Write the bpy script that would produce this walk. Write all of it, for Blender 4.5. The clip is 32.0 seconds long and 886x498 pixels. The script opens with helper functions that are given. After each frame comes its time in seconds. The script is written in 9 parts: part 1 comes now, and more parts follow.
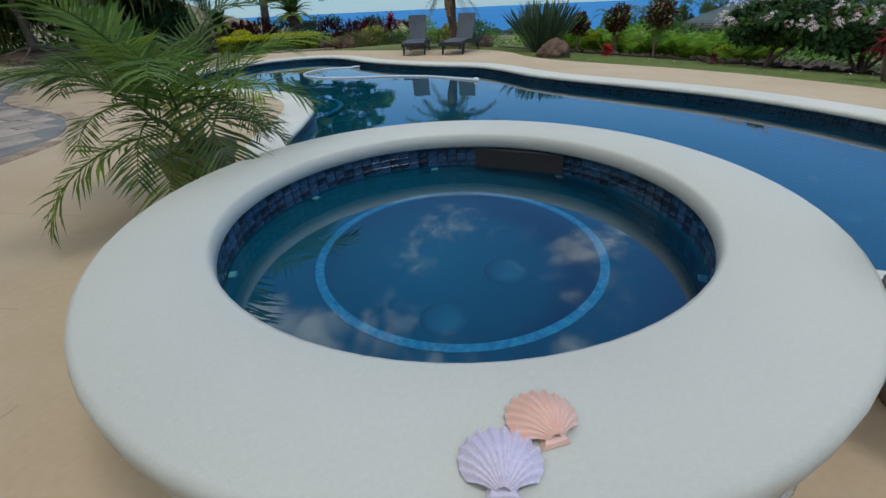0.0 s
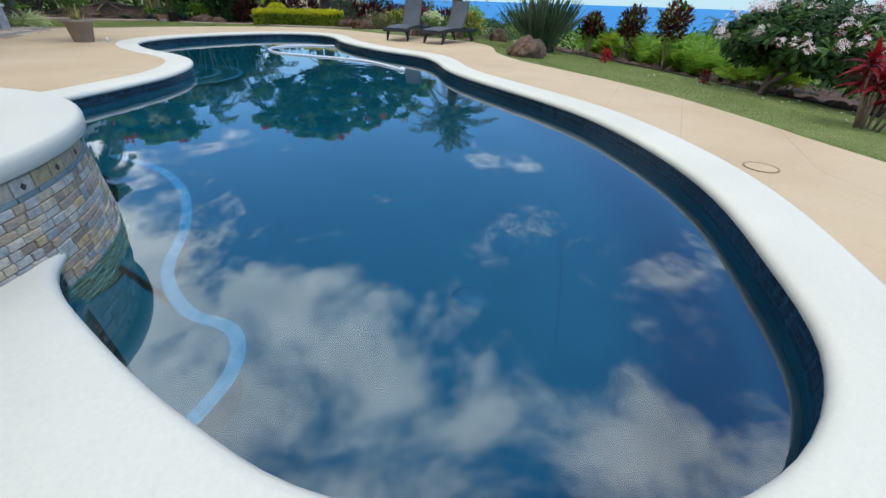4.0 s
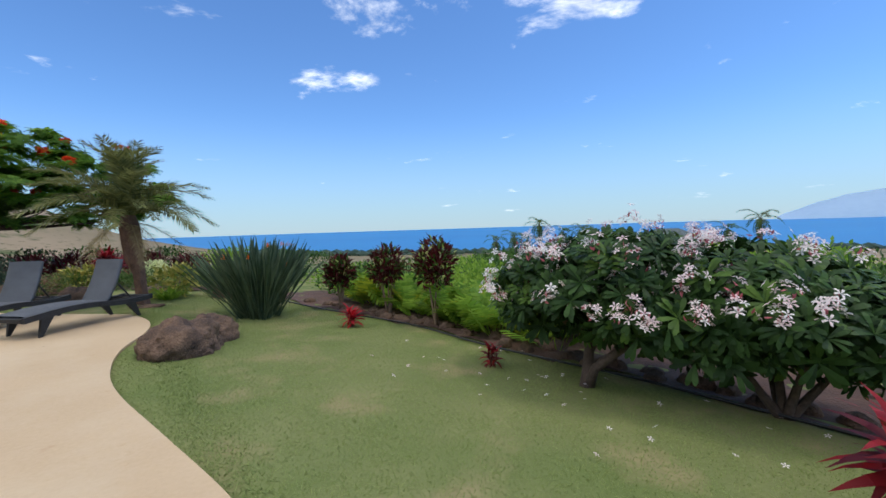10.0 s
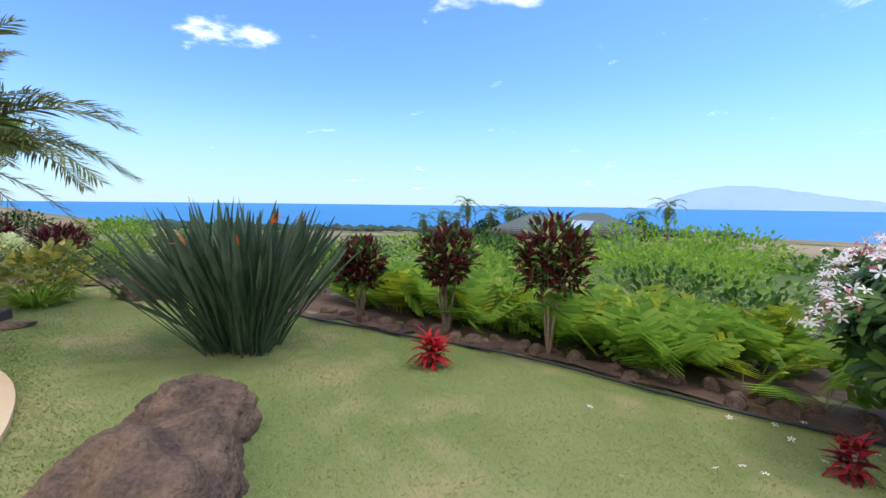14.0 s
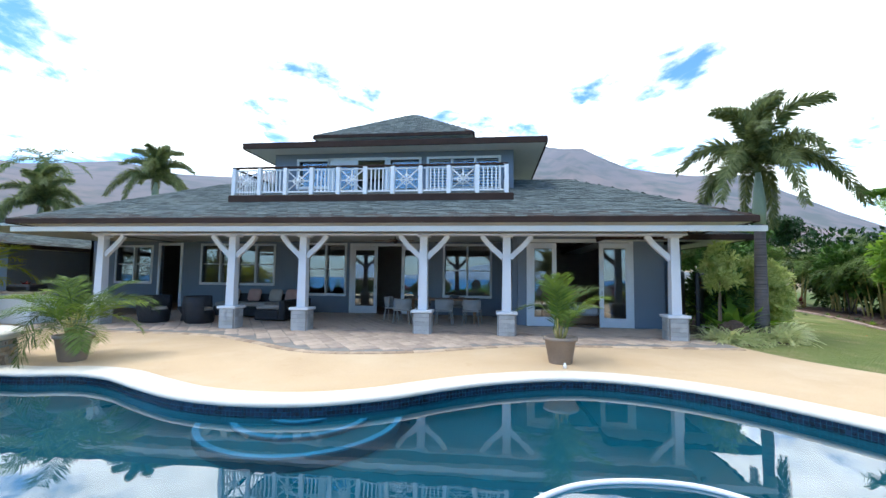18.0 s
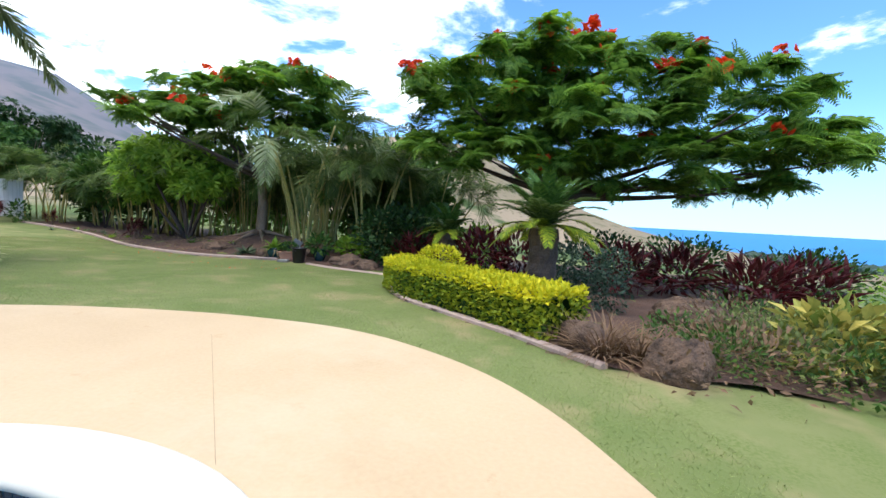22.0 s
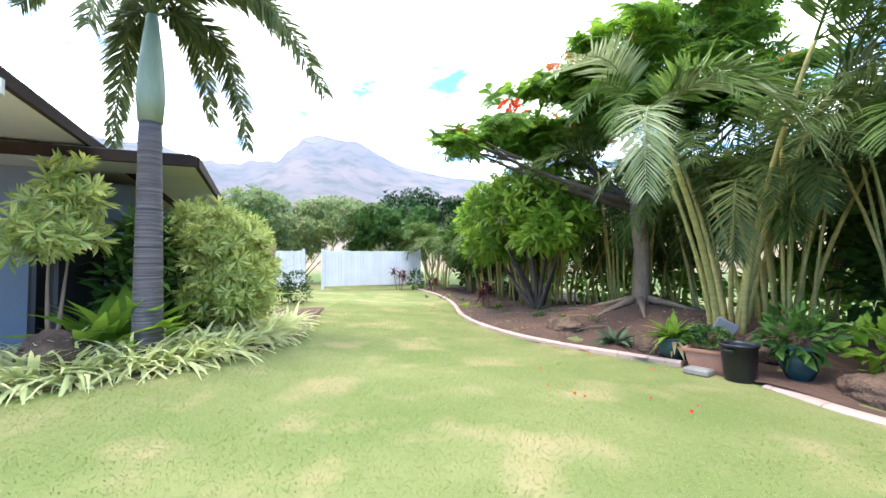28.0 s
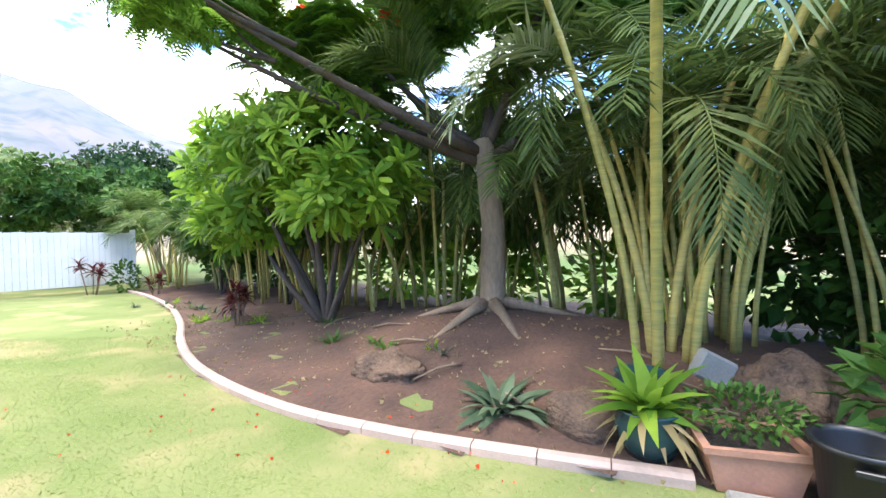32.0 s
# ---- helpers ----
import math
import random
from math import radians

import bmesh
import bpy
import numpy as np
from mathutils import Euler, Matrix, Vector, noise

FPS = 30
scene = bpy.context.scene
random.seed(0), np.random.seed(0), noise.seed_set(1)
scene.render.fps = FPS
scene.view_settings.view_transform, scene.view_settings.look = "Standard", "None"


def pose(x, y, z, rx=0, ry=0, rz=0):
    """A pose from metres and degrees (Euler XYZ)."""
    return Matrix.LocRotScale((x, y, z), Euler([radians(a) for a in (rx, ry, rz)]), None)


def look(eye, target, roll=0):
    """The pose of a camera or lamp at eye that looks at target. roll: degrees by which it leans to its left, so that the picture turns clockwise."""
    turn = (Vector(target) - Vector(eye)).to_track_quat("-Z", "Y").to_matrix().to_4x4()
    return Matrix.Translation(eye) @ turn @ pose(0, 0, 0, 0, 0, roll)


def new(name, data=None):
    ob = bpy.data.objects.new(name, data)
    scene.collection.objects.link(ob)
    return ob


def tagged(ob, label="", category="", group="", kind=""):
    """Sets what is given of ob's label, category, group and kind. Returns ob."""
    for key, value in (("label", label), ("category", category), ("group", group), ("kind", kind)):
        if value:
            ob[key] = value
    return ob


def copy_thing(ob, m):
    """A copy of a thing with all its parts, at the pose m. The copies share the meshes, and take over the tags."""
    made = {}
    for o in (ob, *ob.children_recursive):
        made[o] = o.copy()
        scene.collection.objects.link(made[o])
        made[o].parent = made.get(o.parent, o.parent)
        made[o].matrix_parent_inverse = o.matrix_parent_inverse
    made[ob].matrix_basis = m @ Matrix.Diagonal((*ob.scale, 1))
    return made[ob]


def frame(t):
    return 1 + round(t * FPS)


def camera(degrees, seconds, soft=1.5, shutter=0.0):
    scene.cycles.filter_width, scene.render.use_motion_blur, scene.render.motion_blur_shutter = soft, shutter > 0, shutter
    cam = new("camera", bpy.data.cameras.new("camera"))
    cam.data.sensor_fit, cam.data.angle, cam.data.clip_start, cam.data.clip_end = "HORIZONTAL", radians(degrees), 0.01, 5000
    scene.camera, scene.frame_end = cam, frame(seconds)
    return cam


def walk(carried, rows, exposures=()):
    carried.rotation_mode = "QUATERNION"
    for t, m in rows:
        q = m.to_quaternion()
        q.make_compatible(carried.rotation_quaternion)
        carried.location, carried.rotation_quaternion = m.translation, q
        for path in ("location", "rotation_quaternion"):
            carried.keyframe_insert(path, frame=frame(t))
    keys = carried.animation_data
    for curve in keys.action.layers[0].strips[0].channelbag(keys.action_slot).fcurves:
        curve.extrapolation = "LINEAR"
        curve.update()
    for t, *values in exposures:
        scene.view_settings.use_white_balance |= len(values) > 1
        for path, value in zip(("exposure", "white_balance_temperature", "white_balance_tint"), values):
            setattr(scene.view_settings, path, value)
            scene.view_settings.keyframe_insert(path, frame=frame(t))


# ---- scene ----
cam = camera(93.0, 32.0)
# seconds, eye, target, roll
PATH = [
    (0, (4.6, -8.879, 1.263), (5.427, -7.356, 0.264), -2.6),
    (0.5, (4.99, -9.09, 1.278), (5.664, -7.512, 0.247), -2.1),
    (1, (5.385, -9.325, 1.292), (6.073, -7.707, 0.337), -1.2),
    (1.5, (5.812, -9.422, 1.347), (6.598, -7.775, 0.53), 1.2),
    (2, (6.295, -9.521, 1.375), (6.969, -7.73, 0.794), 0.9),
    (2.5, (6.836, -9.65, 1.322), (7.551, -7.873, 0.747), -0.7),
    (3, (7.372, -9.708, 1.278), (8.174, -7.996, 0.625), -2.1),
    (3.5, (7.815, -9.803, 1.213), (8.433, -8.1, 0.365), 0.1),
    (4, (8.272, -9.817, 1.13), (8.774, -8.175, 0.105), 2.0),
    (4.5, (8.729, -9.854, 1.116), (9.067, -8.191, 0.057), 0.1),
    (6.5, (10.534, -9.099, 1.16), (10.458, -7.391, 0.122), 2.3),
    (7, (10.908, -8.759, 1.166), (10.627, -7.037, 0.187), 1.0),
    (7.5, (11.22, -8.357, 1.186), (11.039, -6.622, 0.207), -1.0),
    (8, (11.533, -7.921, 1.219), (11.544, -6.151, 0.287), -2.1),
    (8.5, (11.892, -7.415, 1.314), (12.319, -5.587, 0.625), 2.8),
    (9, (12.232, -6.877, 1.404), (13.119, -5.13, 0.999), 0.7),
    (9.5, (12.536, -6.301, 1.441), (13.615, -4.622, 1.306), 0.6),
    (10, (12.759, -5.775, 1.441), (14.0, -4.21, 1.338), -1.8),
    (10.5, (12.912, -5.263, 1.435), (14.27, -3.796, 1.357), -0.9),
    (11, (13.038, -4.727, 1.433), (14.43, -3.297, 1.299), 0.6),
    (11.5, (13.115, -4.187, 1.433), (14.586, -2.843, 1.265), 0.0),
    (12, (13.17, -3.648, 1.433), (14.669, -2.334, 1.277), 1.0),
    (12.5, (13.131, -3.149, 1.415), (14.718, -1.949, 1.213), -0.5),
    (13, (13.104, -2.658, 1.383), (14.728, -1.511, 1.172), -1.5),
    (13.5, (13.029, -2.19, 1.378), (14.719, -1.144, 1.157), 0.7),
    (15.5, (12.248, 0.127, 1.427), (11.948, 2.095, 1.238), 0.8),
    (16, (12.075, 0.565, 1.39), (11.24, 2.378, 1.262), 0.7),
    (16.5, (11.821, 1.034, 1.46), (10.517, 2.544, 1.319), -0.1),
    (17, (11.53, 1.392, 1.474), (9.802, 2.391, 1.341), -1.6),
    (17.5, (11.204, 1.646, 1.49), (9.245, 2.047, 1.506), -1.8),
    (18, (11.002, 1.779, 1.494), (9.02, 1.55, 1.626), 0.7),
    (18.5, (10.904, 1.849, 1.488), (8.953, 1.426, 1.609), 0.5),
    (19, (10.819, 1.979, 1.468), (8.89, 1.468, 1.593), -0.7),
    (19.5, (10.702, 2.319, 1.428), (8.706, 2.432, 1.494), -3.1),
    (20, (10.57, 2.796, 1.398), (8.774, 3.677, 1.363), -3.0),
    (20.5, (10.38, 3.378, 1.367), (9.051, 4.867, 1.25), -0.4),
    (21, (10.173, 4.004, 1.333), (9.061, 5.656, 1.154), 0.4),
    (21.5, (9.964, 4.641, 1.315), (9.15, 6.457, 1.112), 5.9),
    (22, (9.749, 5.272, 1.296), (9.111, 7.161, 1.138), 2.9),
    (22.5, (9.546, 5.834, 1.274), (9.101, 7.782, 1.175), 0.2),
    (23, (9.328, 6.36, 1.252), (9.081, 8.344, 1.229), -3.5),
    (23.5, (9.023, 6.893, 1.236), (8.823, 8.882, 1.223), -2.1),
    (24, (8.696, 7.374, 1.249), (8.665, 9.37, 1.122), -1.1),
    (24.5, (8.414, 7.804, 1.263), (8.449, 9.801, 1.167), 0.3),
    (26.5, (6.992, 9.28, 1.206), (6.097, 11.068, 1.265), -2.1),
    (27, (6.499, 9.518, 1.155), (5.044, 10.889, 1.145), -0.4),
    (27.5, (5.977, 9.674, 1.158), (4.272, 10.718, 1.135), -0.6),
    (28, (5.48, 9.908, 1.113), (3.642, 10.692, 1.202), -0.7),
    (28.5, (4.9, 10.101, 1.089), (3.034, 10.822, 1.081), 0.6),
    (29, (4.407, 10.304, 1.102), (2.602, 11.16, 1.005), 0.7),
    (29.5, (3.882, 10.531, 1.076), (2.074, 11.385, 1.045), 3.2),
    (30, (3.397, 10.848, 1.101), (1.719, 11.935, 1.06), 0.4),
    (30.5, (2.959, 11.124, 1.107), (1.404, 12.375, 1.232), 0.1),
    (31, (2.586, 11.465, 1.115), (1.196, 12.901, 1.187), -1.0),
    (31.5, (2.289, 11.79, 1.173), (1.045, 13.356, 1.148), -1.7),
    (32, (2.062, 12.125, 1.187), (0.86, 13.724, 1.171), -1.9),
]
walk(cam, [(t, look(eye, target, roll)) for t, eye, target, roll in PATH],
     exposures=[(0.0, -1.33, 6150, 3), (1.0, -1.2, 6150, 3), (2.0, -1.05, 6300, 6), (4.0, -0.72, 6250, 5), (7.0, -0.94, 6350, 6), (8.0, -0.98, 6450, 9), (9.0, -1.0, 6500, 10), (11.0, -0.82, 6500, 10), (13.0, -0.52, 6650, 13), (15.5, -0.45, 6330, 6), (17.0, -0.25, 6330, 6),
                (19.0, 0.03, 6330, 6), (21.0, -0.12, 6330, 6), (23.0, 0.03, 6450, 10), (24.5, 0.45, 6500, 10), (27.0, 0.88, 6500, 10), (28.0, 0.95, 6500, 10), (30.0, 0.95, 6500, 10), (32.0, 1.2, 6500, 10)])

# ---- world and sun ----
SUN_ELEV, SUN_ROT = radians(68), radians(140)
world = bpy.data.worlds.new("sky")
scene.world = world
world.use_nodes = True
wn, wl = world.node_tree.nodes, world.node_tree.links
wn.clear()
w_out = wn.new("ShaderNodeOutputWorld")
w_bg = wn.new("ShaderNodeBackground")
w_sky = wn.new("ShaderNodeTexSky")
w_sky.sky_type = "NISHITA"
w_sky.sun_disc = False
w_sky.sun_elevation, w_sky.sun_rotation = SUN_ELEV, SUN_ROT
w_sky.altitude, w_sky.air_density, w_sky.dust_density, w_sky.ozone_density = 0, 1.0, 0.0, 4.5
w_co = wn.new("ShaderNodeTexCoord")
w_sep = wn.new("ShaderNodeSeparateXYZ")
wl.new(w_co.outputs["Generated"], w_sep.inputs[0])


def wmath(op, a, b=None, c=None):
    n = wn.new("ShaderNodeMath")
    n.operation = op
    for i, v in enumerate((a, b, c)):
        if v is None:
            continue
        if isinstance(v, (int, float)):
            n.inputs[i].default_value = v
        else:
            wl.new(v, n.inputs[i])
    return n.outputs[0]


# clouds on a flat layer overhead: the direction divided by its height
w_h = wmath("ADD", wmath("MAXIMUM", w_sep.outputs[2], 0.0), 0.14)
w_px = wmath("DIVIDE", w_sep.outputs[0], w_h)
w_py = wmath("DIVIDE", w_sep.outputs[1], w_h)
w_comb = wn.new("ShaderNodeCombineXYZ")
wl.new(w_px, w_comb.inputs[0])
wl.new(w_py, w_comb.inputs[1])
w_noise = wn.new("ShaderNodeTexNoise")
w_noise.inputs["Scale"].default_value = 1.7
w_noise.inputs["Detail"].default_value = 9.0
w_noise.inputs["Roughness"].default_value = 0.6
w_noise.inputs["Distortion"].default_value = 0.25
wl.new(w_comb.outputs[0], w_noise.inputs["Vector"])
# cloud builds up over the mountain side and thins out over the sea


def wstep(v, lo, hi, amount):
    r = wn.new("ShaderNodeMapRange")
    r.interpolation_type = "SMOOTHSTEP"
    r.inputs["From Min"].default_value, r.inputs["From Max"].default_value = lo, hi
    r.inputs["To Max"].default_value = amount
    wl.new(v, r.inputs["Value"])
    return r.outputs[0]


w_side = wmath("ADD", wstep(w_sep.outputs[0], 0.1, -0.8, 0.225), wstep(w_sep.outputs[2], 0.34, 0.12, -0.045))
w_over = wmath("ADD", wstep(w_sep.outputs[2], 0.36, 0.6, 0.15), -0.1)
w_cov = wmath("ADD", wmath("ADD", w_noise.outputs["Fac"], w_side), w_over)
w_ramp = wn.new("ShaderNodeMapRange")
w_ramp.interpolation_type = "SMOOTHSTEP"
w_ramp.inputs["From Min"].default_value = 0.49
w_ramp.inputs["From Max"].default_value = 0.63
wl.new(w_cov, w_ramp.inputs["Value"])
w_fade = wn.new("ShaderNodeMapRange")
w_fade.interpolation_type = "SMOOTHSTEP"
w_fade.inputs["From Min"].default_value = 0.0
w_fade.inputs["From Max"].default_value = 0.07
wl.new(w_sep.outputs[2], w_fade.inputs["Value"])
w_fac = wmath("MULTIPLY", wmath("MULTIPLY", w_ramp.outputs[0], w_fade.outputs[0]), 0.92)
w_n2 = wn.new("ShaderNodeTexNoise")
w_n2.inputs["Scale"].default_value = 4.0
w_n2.inputs["Detail"].default_value = 5.0
wl.new(w_comb.outputs[0], w_n2.inputs["Vector"])
w_cc = wn.new("ShaderNodeMix")
w_cc.data_type = "RGBA"
wl.new(w_n2.outputs["Fac"], w_cc.inputs["Factor"])
w_cc.inputs["A"].default_value = (10.0, 11.2, 13.0, 1)
w_cc.inputs["B"].default_value = (44.0, 44.5, 45.0, 1)
w_mix = wn.new("ShaderNodeMix")
w_mix.data_type = "RGBA"
wl.new(w_fac, w_mix.inputs["Factor"])
w_tint = wn.new("ShaderNodeMix")
w_tint.data_type = "RGBA"
w_tint.blend_type = "MULTIPLY"
w_tint.inputs["Factor"].default_value = 1.0
w_tint.inputs["B"].default_value = (1.95, 2.62, 3.32, 1)
wl.new(w_sky.outputs[0], w_tint.inputs["A"])
# sea haze near the horizon
w_haze = wn.new("ShaderNodeMix")
w_haze.data_type = "RGBA"
wl.new(wstep(w_sep.outputs[2], 0.26, -0.03, 0.8), w_haze.inputs["Factor"])
wl.new(w_tint.outputs["Result"], w_haze.inputs["A"])
w_haze.inputs["B"].default_value = (7.2, 10.0, 12.4, 1)
wl.new(w_haze.outputs["Result"], w_mix.inputs["A"])
wl.new(w_cc.outputs["Result"], w_mix.inputs["B"])
w_bg.inputs["Strength"].default_value = 0.11
wl.new(w_mix.outputs["Result"], w_bg.inputs["Color"])
wl.new(w_bg.outputs[0], w_out.inputs["Surface"])

sun = new("sun", bpy.data.lights.new("sun", "SUN"))
sun.data.energy, sun.data.angle, sun.data.color = 2.1, radians(14), (1.0, 0.95, 0.87)
SUN_DIR = Vector((math.sin(SUN_ROT) * math.cos(SUN_ELEV), math.cos(SUN_ROT) * math.cos(SUN_ELEV), math.sin(SUN_ELEV)))
sun.matrix_world = look(SUN_DIR * 60, (0, 0, 0))

# ---- materials ----


def mat(name, base, rough=0.6, second=None, scale=3.0, fine=60.0, bump=0.0, bump_scale=80.0, metal=0.0, spec=0.5,
        rand=0.0, island=0.0, amount=0.6, translucent=0.0, stretch=None):
    """A surface with colour that varies at a coarse and a fine scale, per object or per island, and a fine relief."""
    m = bpy.data.materials.new(name)
    m.use_nodes = True
    n, l = m.node_tree.nodes, m.node_tree.links
    b = n["Principled BSDF"]
    b.inputs["Roughness"].default_value = rough
    b.inputs["Metallic"].default_value = metal
    b.inputs["Specular IOR Level"].default_value = spec
    co = n.new("ShaderNodeTexCoord")
    src = co.outputs["Object"]
    if stretch:
        mp = n.new("ShaderNodeMapping")
        mp.inputs["Scale"].default_value = stretch
        l.new(src, mp.inputs[0])
        src = mp.outputs[0]
    n1 = n.new("ShaderNodeTexNoise")
    n1.inputs["Scale"].default_value = scale
    n1.inputs["Detail"].default_value = 4
    l.new(src, n1.inputs["Vector"])
    n2 = n.new("ShaderNodeTexNoise")
    n2.inputs["Scale"].default_value = fine
    n2.inputs["Detail"].default_value = 3
    l.new(src, n2.inputs["Vector"])
    add = n.new("ShaderNodeMath")
    add.operation = "MULTIPLY_ADD"
    l.new(n1.outputs["Fac"], add.inputs[0])
    add.inputs[1].default_value = 1.6
    half = n.new("ShaderNodeMath")
    half.operation = "MULTIPLY_ADD"
    l.new(n2.outputs["Fac"], half.inputs[0])
    half.inputs[1].default_value = 0.9
    half.inputs[2].default_value = -0.8
    l.new(half.outputs[0], add.inputs[2])
    fac = add.outputs[0]
    if rand or island:
        if island:
            r = n.new("ShaderNodeNewGeometry").outputs["Random Per Island"]
        else:
            r = n.new("ShaderNodeObjectInfo").outputs["Random"]
        ra = n.new("ShaderNodeMath")
        ra.operation = "MULTIPLY_ADD"
        l.new(r, ra.inputs[0])
        ra.inputs[1].default_value = 2 * (rand or island)
        sub = n.new("ShaderNodeMath")
        sub.operation = "SUBTRACT"
        l.new(fac, sub.inputs[0])
        sub.inputs[1].default_value = (rand or island)
        l.new(sub.outputs[0], ra.inputs[2])
        fac = ra.outputs[0]
    cl = n.new("ShaderNodeClamp")
    l.new(fac, cl.inputs[0])
    mix = n.new("ShaderNodeMix")
    mix.data_type = "RGBA"
    second = second or tuple(c * amount for c in base)
    mix.inputs["A"].default_value = (*second, 1)
    mix.inputs["B"].default_value = (*base, 1)
    l.new(cl.outputs[0], mix.inputs["Factor"])
    l.new(mix.outputs["Result"], b.inputs["Base Color"])
    if bump:
        n3 = n.new("ShaderNodeTexNoise")
        n3.inputs["Scale"].default_value = bump_scale
        n3.inputs["Detail"].default_value = 4
        l.new(src, n3.inputs["Vector"])
        bp = n.new("ShaderNodeBump")
        bp.inputs["Strength"].default_value = bump
        bp.inputs["Distance"].default_value = 0.03
        l.new(n3.outputs["Fac"], bp.inputs["Height"])
        l.new(bp.outputs[0], b.inputs["Normal"])
    if translucent:
        tr = n.new("ShaderNodeBsdfTranslucent")
        l.new(mix.outputs["Result"], tr.inputs["Color"])
        ms = n.new("ShaderNodeMixShader")
        ms.inputs[0].default_value = translucent
        l.new(b.outputs[0], ms.inputs[1])
        l.new(tr.outputs[0], ms.inputs[2])
        l.new(ms.outputs[0], n["Material Output"].inputs["Surface"])
    return m


M_DECK = mat("tan_concrete", (0.585, 0.43, 0.262), 0.8, (0.49, 0.345, 0.2), 0.8, 30, 0.12, 120)
M_COPING = mat("white_plaster_coping", (0.70, 0.65, 0.54), 0.8, (0.6, 0.56, 0.47), 0.9, 60, 0.08, 140)


def stained(m, color, scale, lo, hi, amount):
    """Blotches of another colour with a ragged outline, over what the material has."""
    n, l = m.node_tree.nodes, m.node_tree.links
    b = n["Principled BSDF"]
    co = n.new("ShaderNodeTexCoord")
    t = n.new("ShaderNodeTexNoise")
    t.inputs["Scale"].default_value = scale
    t.inputs["Detail"].default_value = 7
    t.inputs["Roughness"].default_value = 0.68
    l.new(co.outputs["Object"], t.inputs["Vector"])
    r = n.new("ShaderNodeMapRange")
    r.inputs["From Min"].default_value, r.inputs["From Max"].default_value = lo, hi
    r.inputs["To Max"].default_value = amount
    l.new(t.outputs["Fac"], r.inputs["Value"])
    mix = n.new("ShaderNodeMix")
    mix.data_type = "RGBA"
    mix.inputs["B"].default_value = (*color, 1)
    l.new(r.outputs[0], mix.inputs["Factor"])
    l.new(b.inputs["Base Color"].links[0].from_socket, mix.inputs["A"])
    l.new(mix.outputs["Result"], b.inputs["Base Color"])


stained(M_DECK, (0.43, 0.25, 0.125), 2.3, 0.63, 0.72, 0.55)
stained(M_DECK, (0.62, 0.5, 0.34), 0.45, 0.5, 0.7, 0.5)
stained(M_COPING, (0.5, 0.45, 0.36), 1.7, 0.6, 0.75, 0.35)
M_SPATOP = mat("white_spa_rim", (0.62, 0.585, 0.49), 0.75, (0.54, 0.51, 0.43), 0.8, 70, 0.08, 160)
M_PLASTER = mat("blue_pool_plaster", (0.007, 0.15, 0.225), 0.7, (0.005, 0.11, 0.165), 1.5, 20)
M_TILE = mat("blue_mosaic", (0.035, 0.085, 0.16), 0.2, (0.004, 0.007, 0.014), 30, 60, rand=0.5)
M_TILEJ = mat("tile_grout", (0.04, 0.05, 0.07), 0.8)
M_DRAIN = mat("pale_drain_grate", (0.06, 0.22, 0.32), 0.6, (0.03, 0.12, 0.19), 60, 120)
M_AQUA = mat("aqua_mosaic_trim", (0.24, 0.55, 0.75), 0.3, (0.04, 0.2, 0.45), 40, 120)
M_STONE = mat("stacked_stone", (0.62, 0.47, 0.32), 0.85, (0.33, 0.23, 0.15), 5, 40, 0.4, 40, rand=0.45)


def stone_mix(name, tones, islands):
    """Cut stones, each of one of several tones, with grain."""
    m = mat(name, (0.5, 0.45, 0.4), 0.8, (0.5, 0.45, 0.4), 6, 50, 0.35, 60)
    n, l = m.node_tree.nodes, m.node_tree.links
    b = n["Principled BSDF"]
    r = n.new("ShaderNodeNewGeometry").outputs["Random Per Island"] if islands else n.new("ShaderNodeObjectInfo").outputs["Random"]
    cr = n.new("ShaderNodeValToRGB")
    cr.color_ramp.interpolation = "CONSTANT"
    for i, c in enumerate(tones):
        e = cr.color_ramp.elements[i] if i < 2 else cr.color_ramp.elements.new(i / len(tones))
        e.position = i / len(tones)
        e.color = (*c, 1)
    l.new(r, cr.inputs[0])
    t = n.new("ShaderNodeTexNoise")
    t.inputs["Scale"].default_value = 35
    t.inputs["Detail"].default_value = 4
    l.new(n.new("ShaderNodeTexCoord").outputs["Object"], t.inputs["Vector"])
    mul = n.new("ShaderNodeMapRange")
    mul.inputs["From Min"].default_value, mul.inputs["From Max"].default_value = 0.3, 0.7
    mul.inputs["To Min"].default_value, mul.inputs["To Max"].default_value = 0.72, 1.15
    l.new(t.outputs["Fac"], mul.inputs["Value"])
    mx = n.new("ShaderNodeMix")
    mx.data_type = "RGBA"
    mx.blend_type = "MULTIPLY"
    mx.inputs["Factor"].default_value = 1.0
    l.new(cr.outputs[0], mx.inputs["A"])
    l.new(mul.outputs[0], mx.inputs["B"])
    l.new(mx.outputs["Result"], b.inputs["Base Color"])
    return m


SLATE_TONES = ((0.52, 0.42, 0.30), (0.44, 0.33, 0.22), (0.40, 0.37, 0.33), (0.56, 0.48, 0.38), (0.32, 0.33, 0.31), (0.50, 0.36, 0.20), (0.46, 0.43, 0.38), (0.30, 0.23, 0.17), (0.38, 0.30, 0.23))
M_SLATE = stone_mix("cut_slate", SLATE_TONES, False)
M_SLATEI = stone_mix("cut_slate_far", SLATE_TONES, True)
M_STRIP = mat("blue_grey_slate_strip", (0.25, 0.31, 0.30), 0.7, (0.17, 0.22, 0.22), 6, 40, 0.3, 60, rand=0.4)
M_DIAMOND = mat("dark_brown_diamond", (0.10, 0.055, 0.04), 0.6, (0.06, 0.035, 0.028), 20, 60)
